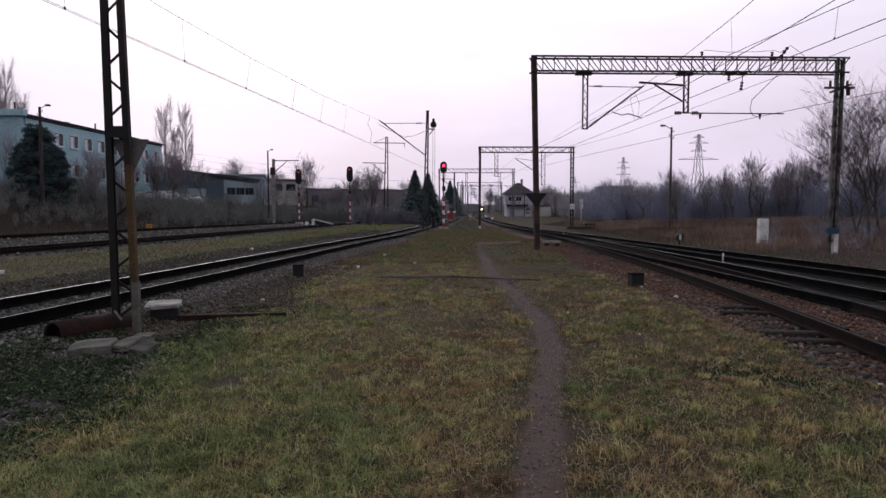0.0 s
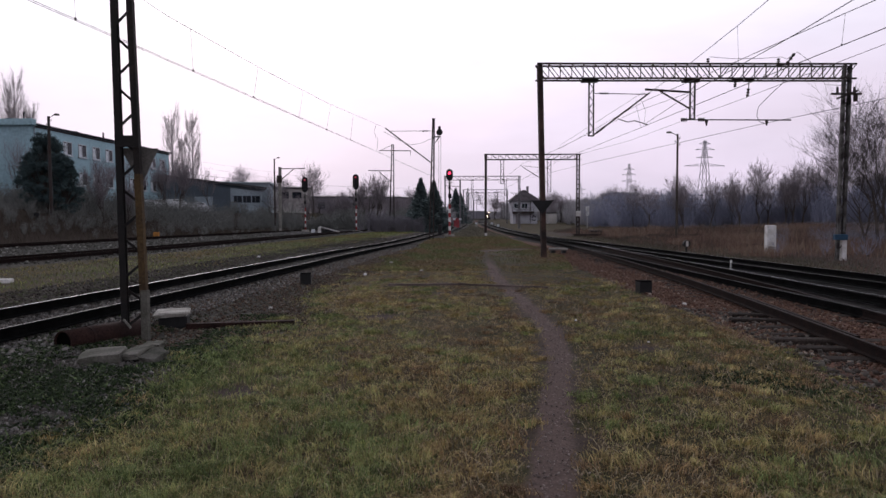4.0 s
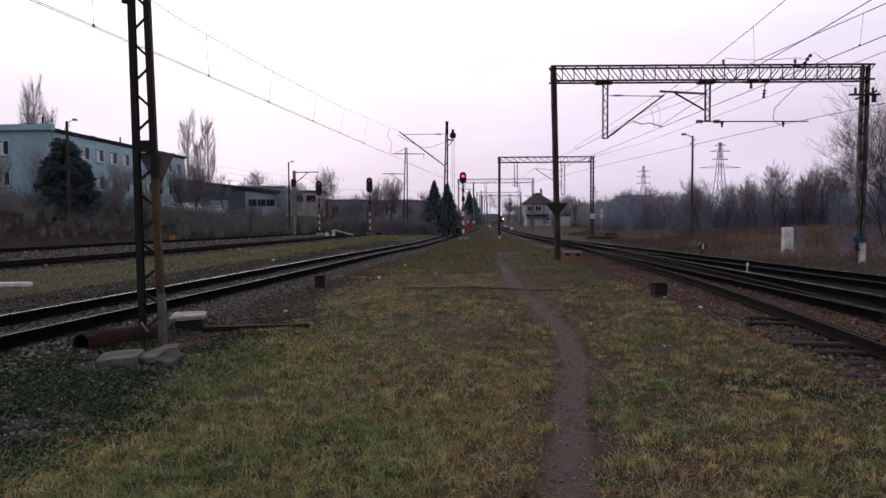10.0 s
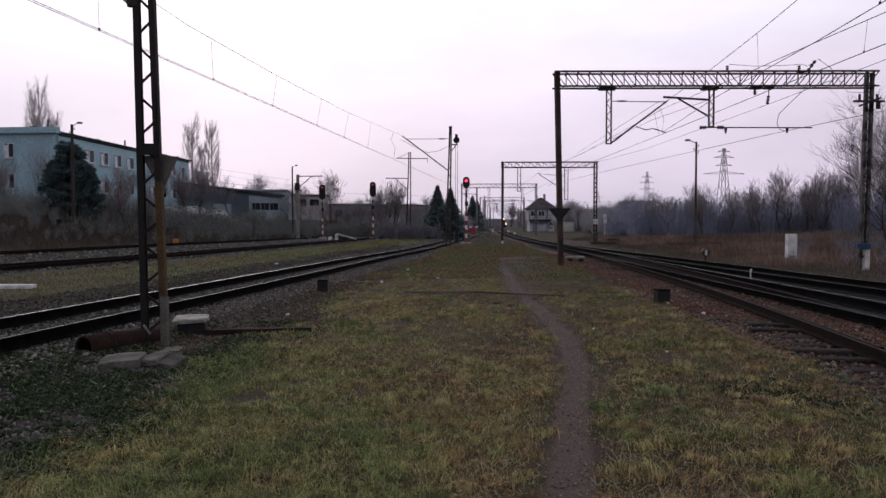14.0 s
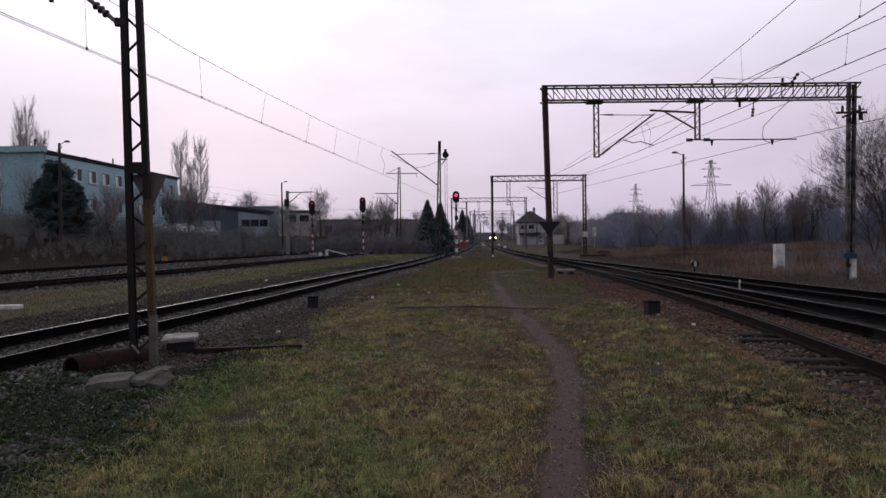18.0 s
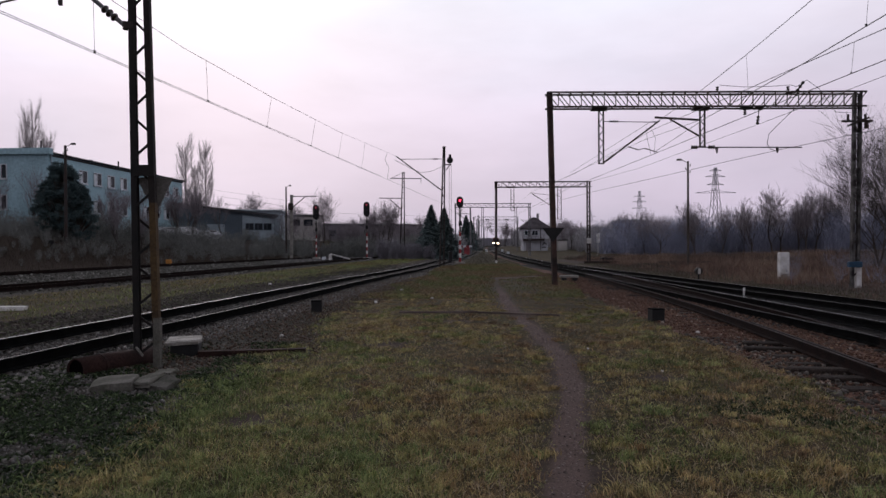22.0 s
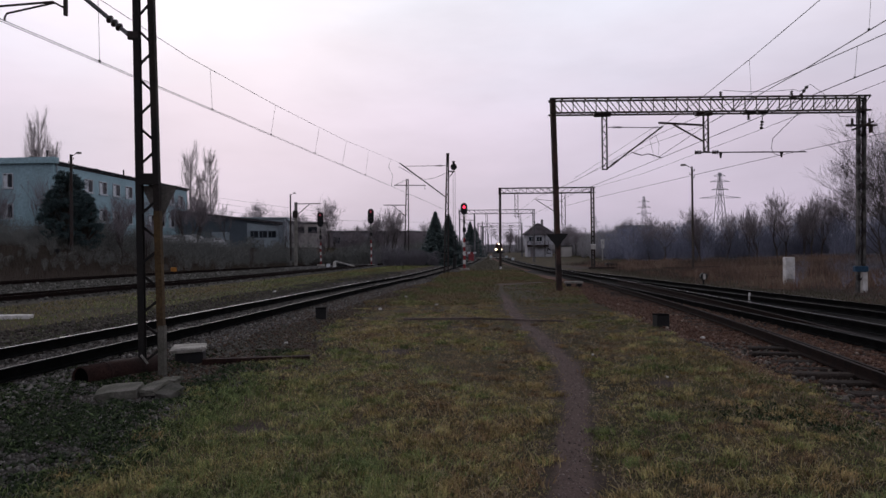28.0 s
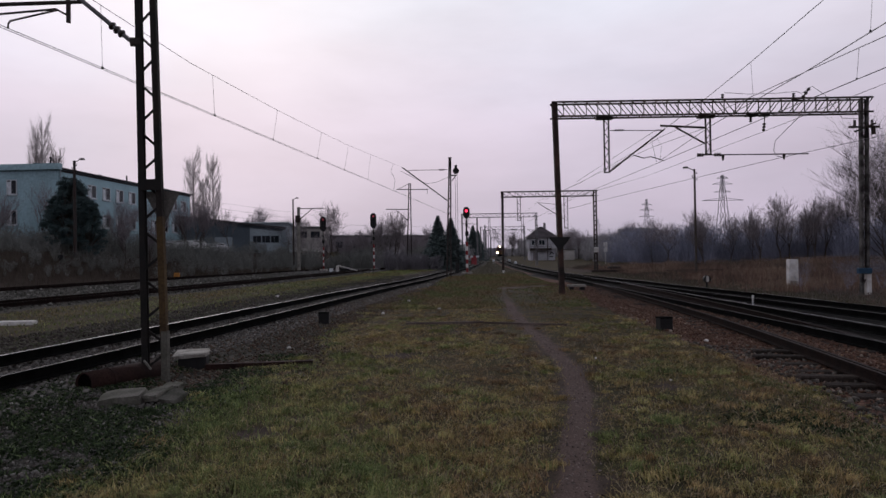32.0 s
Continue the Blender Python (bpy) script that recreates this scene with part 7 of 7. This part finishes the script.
# the same sward goes on behind the standpoint
bx, by = rs.uniform(-3.6, 4.3, 60000), rs.uniform(-9, 3.4, 60000)
keep = (np.abs(bx - PATH_LINE(by)) > 0.2) & (np.abs(bx) > 0.72 * (by + 0.4) - 0.1) & (bx < 4.6 + 0.17 * by)
bx, by = bx[keep], by[keep]
tone = patches(bx * 0.8, by * 0.8) + rs.normal(0, 0.5, len(bx)) > 0.0
for name, pick, m, lab in (("grass", tone, M_GRASS, "olive grass along the footpath"), ("dry_grass", ~tone, M_STRAW, "straw-coloured grass along the footpath")):
    blades(name, bx[pick], by[pick], ground_height(bx[pick], by[pick]), rs.uniform(0.03, 0.08, pick.sum()), np.full(pick.sum(), 0.007), m, lab, "grass", 1.1, 1.3, 29)
rear = np.random.RandomState(83)
bx, by = rear.uniform(-3.6, 4.3, 150000), rear.uniform(-9, 4.4, 150000)
keep = (np.abs(bx - PATH_LINE(by)) > 0.2) & ((np.abs(bx) > 0.72 * (by + 0.4) - 0.1) | (by < 2.5)) & (bx < 4.6 + 0.17 * by) & (bx > -3.5 + 0.25 * np.sin(2.1 * by) + 0.2 * rear.normal(0, 1, len(bx)))
bx, by = bx[keep], by[keep]
wet = patches(bx * 0.8, by * 0.8) + rear.normal(0, 0.6, len(bx))
blades("grass", bx, by, ground_height(bx, by), rear.uniform(0.03, 0.08, len(bx)), np.full(len(bx), 0.008), M_SWARD, "olive and straw-coloured sward beside the footpath", "grass", 1.0, 1.3, 31, np.clip(0.36 - 0.3 * wet, 0, 0.9), rear.uniform(0, 6.28, len(bx)))
# taller tussocks stand out of the sward, with trodden hollows beside them
cx, cy = meadow(1300, 3.0, 19)
k = np.repeat(np.arange(len(cx)), 70)
size = rs.uniform(0.5, 1.3, len(cx))[k]
x, y = cx[k] + rs.normal(0, 0.055, len(k)) * size * (1 + 0.03 * cy[k]), cy[k] + rs.normal(0, 0.05, len(k)) * size * (1 + 0.03 * cy[k])
kind = (patches(cx * 0.8, cy * 0.8) + rs.normal(0, 0.7, len(cx)) + np.where(cx > 0, -0.4, 0.5))[k]
flop = rs.uniform(0, 2 * np.pi, len(cx))[k]
for name, pick, lab in (("grass", kind > 0.1, "dark green tussocks in the sward"), ("dry_grass", kind <= 0.1, "rust-brown tussocks in the sward")):
    blades(name, x[pick], y[pick], ground_height(x[pick], y[pick]), 0.072 * size[pick] * rs.uniform(0.5, 1.25, pick.sum()), 0.0042 + 0.0004 * y[pick], M_SWARD, lab, "grass", 0.9, 1.2, 19, np.clip(0.36 - 0.3 * kind[pick], 0, 0.9), flop[pick])
x, y = meadow(26000, 2.6, 18)
blades("dry_grass", x, y, ground_height(x, y) + 0.015, rs.uniform(0.02, 0.05, len(x)), 0.003 + 0.0004 * y, M_PALE, "pale dead stalks lying on the grass", "grass", 2.5, 3.0, 12)
x, y = rs.uniform(-4, 8, 110000), 22 + 42 * rs.rand(110000) ** 1.2
ok = (x > T_LEFT(y) + 2.3 + 0.4 * np.sin(y)) & (x < T_MAIN(y) - 2.6 - 1.2 * np.clip((30 - y) / 8, 0, 1))
x, y = x[ok], y[ok]
trodden = np.clip(1.2 - np.abs(x - PATH_LINE(y) - 0.5) / 1.5, 0, 1) * np.clip((40 - y) / 8, 0, 1)
bend = (np.abs(y - (37.5 - 0.75 * np.clip(6.2 - x, 0, 9) ** 1.15)) < 0.5 + 0.5 * rs.rand(len(x))) & (x > 2.7) & (x < 7.4)
keep = (np.abs(x - PATH_LINE(y)) > (0.1 + 0.3 * rs.rand(len(x))) * np.clip((36 - y) / 10, 0, 1)) & (rs.rand(len(x)) > 0.75 * trodden) & ~bend
x, y = x[keep], y[keep]
sel = patches(x * 0.7 + 1, y * 0.5) + rs.normal(0, 0.5, len(x)) > 0.12
for name, pick, m, lab in (("grass", sel, M_DAMP, "worn green grass between the tracks"), ("dry_grass", ~sel, M_BROWN, "worn straw-coloured grass between the tracks")):
    blades(name, x[pick], y[pick], ground_height(x[pick], y[pick]), rs.uniform(0.03, 0.075, pick.sum()), 0.004 + 0.0006 * y[pick], m, lab, "grass", 0.9, 1.0, 15)
x, y = rs.uniform(-2, 16, 60000), rs.uniform(60, 165, 60000)
ok = (x > T_LEFT(y) + 1.9 + 0.5 * np.sin(y * 0.7)) & (x < T_MAIN(y) - 2.0)
x, y = x[ok], y[ok]
blades("grass", x, y, ground_height(x, y), rs.uniform(0.05, 0.15, len(x)), np.full(len(x), 0.06), islands("far_grass", ((0.11, 0.105, 0.078), (0.155, 0.143, 0.105), (0.195, 0.175, 0.132), (0.125, 0.11, 0.096))), "dull grass between the converging tracks", "grass", 1.2, 1.2, 41)
x, y = rs.uniform(-17, 4, 90000), rs.uniform(14, 95, 90000)
ok = (x < T_LEFT(y) - 3.9 - 0.5 * np.sin(y * 0.9) - 1.2 * rs.rand(90000) + 0.05 * np.clip(y - 14, 0, 20)) & (x > T_OUTER(y) + 2.3)
x, y = x[ok], y[ok]
mood = patches(x * 0.4, y * 0.25 + 2) + rs.normal(0, 0.4, len(x))
sel = mood > 0.2
for pick, lab in ((sel, "rough green grass between the tracks"), (~sel, "rough dull grass between the tracks")):
    blades("grass", x[pick], y[pick], ground_height(x[pick], y[pick]), rs.uniform(0.04, 0.1, pick.sum()), 0.01 + 0.0004 * y[pick], M_SWARD if lab.startswith("rough green") else M_SWARDDARK, lab, "grass", 0.8, 1.0, 13, np.clip(0.26 - 0.2 * mood[pick], 0, 0.75))
x, y = rs.uniform(-5.8, -2.5, 90000), rs.uniform(3.4, 12.4, 90000)
ok = (np.sin(x * 3.1 + y) * np.sin(y * 2.3 - x) > -1.0 + 1.1 * rs.rand(len(x)) + 0.5 * np.sin(x * 9 + 3 * np.sin(y * 7)) + 1.4 * np.clip((y - 9) / 2, 0, 1) * np.clip((-3.1 - x) / 0.4, 0, 1)) & (np.abs(x + 3.6) + np.abs(y - 8.55) > 0.5) & (rs.rand(len(x)) < np.clip((-2.4 - x) / 0.5, 0, 1))
x, y = x[ok], y[ok]
blades("weeds", x, y, ground_height(x, y), rs.uniform(0.012, 0.05, len(x)), rs.uniform(0.012, 0.034, len(x)), M_WEED, "low dark weeds with ivy-like leaves growing through the gravel", "weeds", 1.4, 1.2, 14)
x, y = 3.75 + rs.normal(0, 0.42, 1500), 7.2 + rs.normal(0, 0.3, 1500)
blades("weeds", x, y, ground_height(x, y), rs.uniform(0.015, 0.05, len(x)), rs.uniform(0.01, 0.026, len(x)), M_WEED, "patch of dark trailing weeds in the grass", "weeds", 1.6, 1.4, 24)


def stones(name, x, y, smin, smax, material, label, sink=0.25, seed=3):
    """Angular stones scattered as one mesh."""
    r = np.random.RandomState(seed)
    n = len(x)
    cube = np.array([(-1, -1, -1), (1, -1, -1), (1, 1, -1), (-1, 1, -1), (-1, -1, 1), (1, -1, 1), (1, 1, 1), (-1, 1, 1)], float) * 0.5
    s = smin + (smax - smin) * r.rand(n) ** 2
    v = cube[None] * (1 + r.uniform(-0.45, 0.25, (n, 8, 1))) * s[:, None, None] * r.uniform(0.6, 1.3, (n, 1, 3))
    a, b = r.uniform(0, 2 * np.pi, n), r.uniform(-0.7, 0.7, n)
    ca, sa, cb, sb = np.cos(a)[:, None], np.sin(a)[:, None], np.cos(b)[:, None], np.sin(b)[:, None]
    yy, zz = v[..., 1] * cb - v[..., 2] * sb, v[..., 1] * sb + v[..., 2] * cb
    xx, yy = v[..., 0] * ca - yy * sa, v[..., 0] * sa + yy * ca
    z = ground_height(x, y)
    co = np.stack([xx + x[:, None], yy + y[:, None], zz + (z + s * sink)[:, None]], -1).astype(np.float32)
    quads = np.array([(3, 2, 1, 0), (4, 5, 6, 7), (0, 1, 5, 4), (1, 2, 6, 5), (2, 3, 7, 6), (3, 0, 4, 7)])
    loops = ((np.arange(n) * 8)[:, None, None] + quads[None]).astype(np.int32).ravel()
    mesh = bpy.data.meshes.new(name)
    mesh.vertices.add(n * 8)
    mesh.vertices.foreach_set("co", co.ravel())
    mesh.loops.add(len(loops))
    mesh.loops.foreach_set("vertex_index", loops)
    mesh.polygons.add(n * 6)
    mesh.polygons.foreach_set("loop_start", np.arange(0, n * 24, 4, dtype=np.int32))
    mesh.update(calc_edges=True)
    mesh.materials.append(material)
    return tagged(new(name, mesh), label, "ballast", "", "stuff")


M_STONEGREY = islands("grey_ballast", ((0.0462, 0.0436, 0.0414), (0.0864, 0.0811, 0.0775), (0.14, 0.133, 0.127), (0.0725, 0.0555, 0.0492), (0.249, 0.238, 0.222)))
M_STONERED = islands("reddish_ballast", ((0.052, 0.0264, 0.0192), (0.092, 0.0448, 0.0304), (0.132, 0.0736, 0.0512), (0.064, 0.0352, 0.0264), (0.184, 0.124, 0.092)))
yb = 3.5 + 34 * rs.rand(36000) ** 1.5
xb = T_LEFT(yb) + rs.uniform(-2.5, 1.9, len(yb))
stones("ballast", xb, yb, 0.02, 0.055, M_STONEGREY, "dark grey crushed stone under the straight track", 0.2, 4)
yb = 9.4 + 28 * rs.rand(16000) ** 1.3
xb = T_LEFT(yb) + 1.2 + (2.0 + 1.0 * np.clip((14.5 - yb) / 2, 0, 1)) * rs.rand(len(yb)) ** 0.8 - 0.9 * np.clip((yb - 14) / 6, 0, 1) * rs.rand(len(yb))
stones("ballast", xb, yb, 0.014, 0.042, islands("rust_stained_ballast", ((0.045, 0.028, 0.021), (0.078, 0.048, 0.035), (0.115, 0.08, 0.06), (0.044, 0.042, 0.03), (0.17, 0.155, 0.13))), "rust-stained stone on the shoulder of the straight track", 0.3, 31)
yb = 5 + 36 * rs.rand(30000) ** 1.4
xb = rs.uniform(4.5, 8.2, len(yb))
keep = (xb > edge_right(yb)) & (rs.rand(len(yb)) < np.clip((xb - 4.75 + 0.2 * np.clip((yb - 12) / 4, 0, 1) - 0.03 * np.clip(yb - 12, 0, 30)) / 0.6, 0, 1))
stones("ballast", xb[keep], yb[keep], 0.016, 0.048, M_STONERED, "rusty brown crushed stone around the turnout", 0.2, 5)
yb = 9 + 50 * rs.rand(16000) ** 1.5
xb = T_LEFT(yb) + rs.uniform(-4.6, -1.9, len(yb))
stones("ballast", xb, yb, 0.025, 0.075, islands("rusty_gravel", ((0.024, 0.02, 0.018), (0.042, 0.034, 0.03), (0.062, 0.053, 0.047), (0.05, 0.056, 0.026), (0.1, 0.09, 0.082))), "rusty gravel on the verge of the straight track", 0.15, 10)
yb = 16 + 60 * rs.rand(15000)
xb = T_FAR(yb) - 1.8 + (T_OUTER(yb) - T_FAR(yb) + 3.6) * rs.rand(len(yb))
stones("ballast", xb, yb, 0.04, 0.13, islands("siding_gravel", ((0.035, 0.036, 0.03), (0.06, 0.06, 0.052), (0.1, 0.098, 0.09), (0.05, 0.046, 0.038), (0.24, 0.235, 0.22))), "grey gravel with pale chips between the sidings", 0.15, 12)
yb = 74 + 60 * rs.rand(7000)
xb = T_FAR(yb) - 1.8 + (T_OUTER(yb) - T_FAR(yb) + 3.6) * rs.rand(len(yb))
stones("ballast", xb, yb, 0.08, 0.2, islands("far_siding_gravel", ((0.075, 0.072, 0.07), (0.12, 0.115, 0.112), (0.16, 0.152, 0.15))), "grey gravel of the sidings further on", 0.1, 35)
yb = 36 + 60 * rs.rand(7000) ** 1.3
xb = T_LEFT(yb) + rs.uniform(-2.4, 2.4, len(yb))
stones("ballast", xb, yb, 0.04, 0.11, M_STONEGREY, "dark grey crushed stone under the straight track further on", 0.15, 36)
yb = rs.uniform(3.6, 9.9, 17000)
xb = rs.uniform(-5.6, -2.7, len(yb))
stones("ballast", xb, yb, 0.008, 0.03, M_STONEGREY, "fine dark gravel beside the mast", 0.2, 6)
yb = rs.uniform(8, 22, 420)
xb = edge_right(yb) + 0.1 + rs.rand(len(yb)) * 2.2
stones("ballast", xb, yb, 0.016, 0.05, islands("pale_chips", ((0.2, 0.15, 0.12), (0.3, 0.25, 0.21), (0.24, 0.15, 0.1), (0.16, 0.1, 0.07))), "pale chips strewn over the reddish stone", 0.35, 33)
yb = rs.uniform(4.5, 13.2, 1500)
xb = edge_right(yb) - 0.1 + (T_NEAR(yb) - 0.75 - edge_right(yb)) * rs.rand(len(yb))
stones("ballast", xb, yb, 0.016, 0.062, islands("dusty_rubble", ((0.045, 0.038, 0.033), (0.075, 0.064, 0.056), (0.16, 0.148, 0.132), (0.06, 0.042, 0.034), (0.05, 0.046, 0.042))), "coarse grey rubble beside the rusty rail", 0.15, 9)
yp = 3 + 20 * rs.rand(4200) ** 1.3
xp = PATH_LINE(yp) + rs.normal(0, 0.12, len(yp))
stones("path_chips", xp, yp, 0.004, 0.017, islands("path_chips", ((0.05, 0.038, 0.035), (0.15, 0.12, 0.11), (0.3, 0.25, 0.23))), "small pale chips trodden into the footpath", 0.1, 7)

# far woodland round the yard, distance haze painted into its pale colour
ring = MB()
far = []
rf = random.Random(12)
for k in range(961):
    a = math.pi * (0.02 + 0.96 * k / 960)
    d = 640 + 60 * math.sin(k * 0.06)
    hgt = 6.5 + 1.6 * math.sin(k * 0.078) + 1.0 * math.sin(k * 0.29 + 1) + rf.uniform(-0.5, 0.5)
    far.append((d * math.cos(a), d * math.sin(a), hgt))
vs = [(x, y, -3) for x, y, h in far] + [(x, y, h + 3) for x, y, h in far]
nf = len(far)
ring.add(vs, [(k, k + 1, nf + k + 1, nf + k) for k in range(nf - 1)])
single("backdrop", ring, mat("hazed_far_woods", (0.2, 0.195, 0.225), 1.0, 0, 0.1, 0.02, 0.1, 0.0), "hazy woodland along the horizon", "woodland", "", "structure")


# ---- train ----
def motions():
    walk(train, [(t, pose(35.3 - 15.25 * t / 32, 372 - 136 * t / 32, 1.22, 0, 0, -6.4)) for t in (0, 8, 16, 24, 32)])


M_TRAIN = mat("dull_train_paint", (0.12, 0.05, 0.045), 0.5, 0, 0.15, 0.6, 10, 0.05)
train = thing("commuter_train", (35.3, 372, 1.22), "approaching electric train with three lit headlights", "train")
prof = [(-1.4, 0.9), (-1.42, 2.2), (-1.3, 3.2), (-0.9, 3.8), (0.9, 3.8), (1.3, 3.2), (1.42, 2.2), (1.4, 0.9)]
k = len(prof)
bodyv = [(x * s, y, 0.9 + (z - 0.9) * s2) for y, s, s2 in ((0.0, 0.9, 0.96), (0.5, 1.0, 1.0), (21, 1.0, 1.0)) for x, z in prof]
part("body", MB().add(bodyv, [tuple(range(k)), tuple(2 * k + i for i in range(k - 1, -1, -1))] + [(r * k + i, (r + 1) * k + i, (r + 1) * k + (i + 1) % k, r * k + (i + 1) % k) for r in (0, 1) for i in range(k)]), M_TRAIN, train)
part("front_panel", MB().slab((0, -0.02, 1.5), (2.3, 0.06, 0.7), 0, 0.01), M_YELLOW, train, "dull yellow front panel")
for x in (-0.62, 0.62):
    part("windscreen", MB().box((x, -0.02, 2.65), (1.0, 0.05, 0.75)), M_GLASS, train)
for x in (-0.85, 0.85):
    part("buffer", MB().tube([(x, 0, 1.0), (x, -0.5, 1.0), (x, -0.5, 1.0), (x, -0.6, 1.0)], [0.08, 0.08, 0.22, 0.22], 10), M_BLACK, train)
for y in (3.5, 17.5):
    bogie = part("bogie", MB().box((0, y, 0.55), (2.1, 3.2, 0.35)), M_BLACK, train)
    for yy in (-1.2, 1.2):
        part("wheelset", MB().tube([(-0.75, y + yy, 0.45), (0.75, y + yy, 0.45)], 0.44, 14), M_RAIL, bogie)
part("pantograph", MB().bar((-0.6, 5, 3.85), (0, 6.3, 4.6), 0.05).bar((0, 6.3, 4.6), (0, 5.0, 5.2), 0.05).bar((-0.8, 5, 5.2), (0.8, 5, 5.2), 0.06), M_BLACK, train)
# Lenses are oversized so their shape stands in for the lamps' glare.
for x, z, r in ((-0.95, 1.25, 0.4), (0.95, 1.25, 0.34), (0, 3.5, 0.24)):
    part("headlight", MB().tube([(x, 0.05, z), (x, -0.12, z)], r, 14), M_LAMPON, train, "bright warm headlight")
motions()
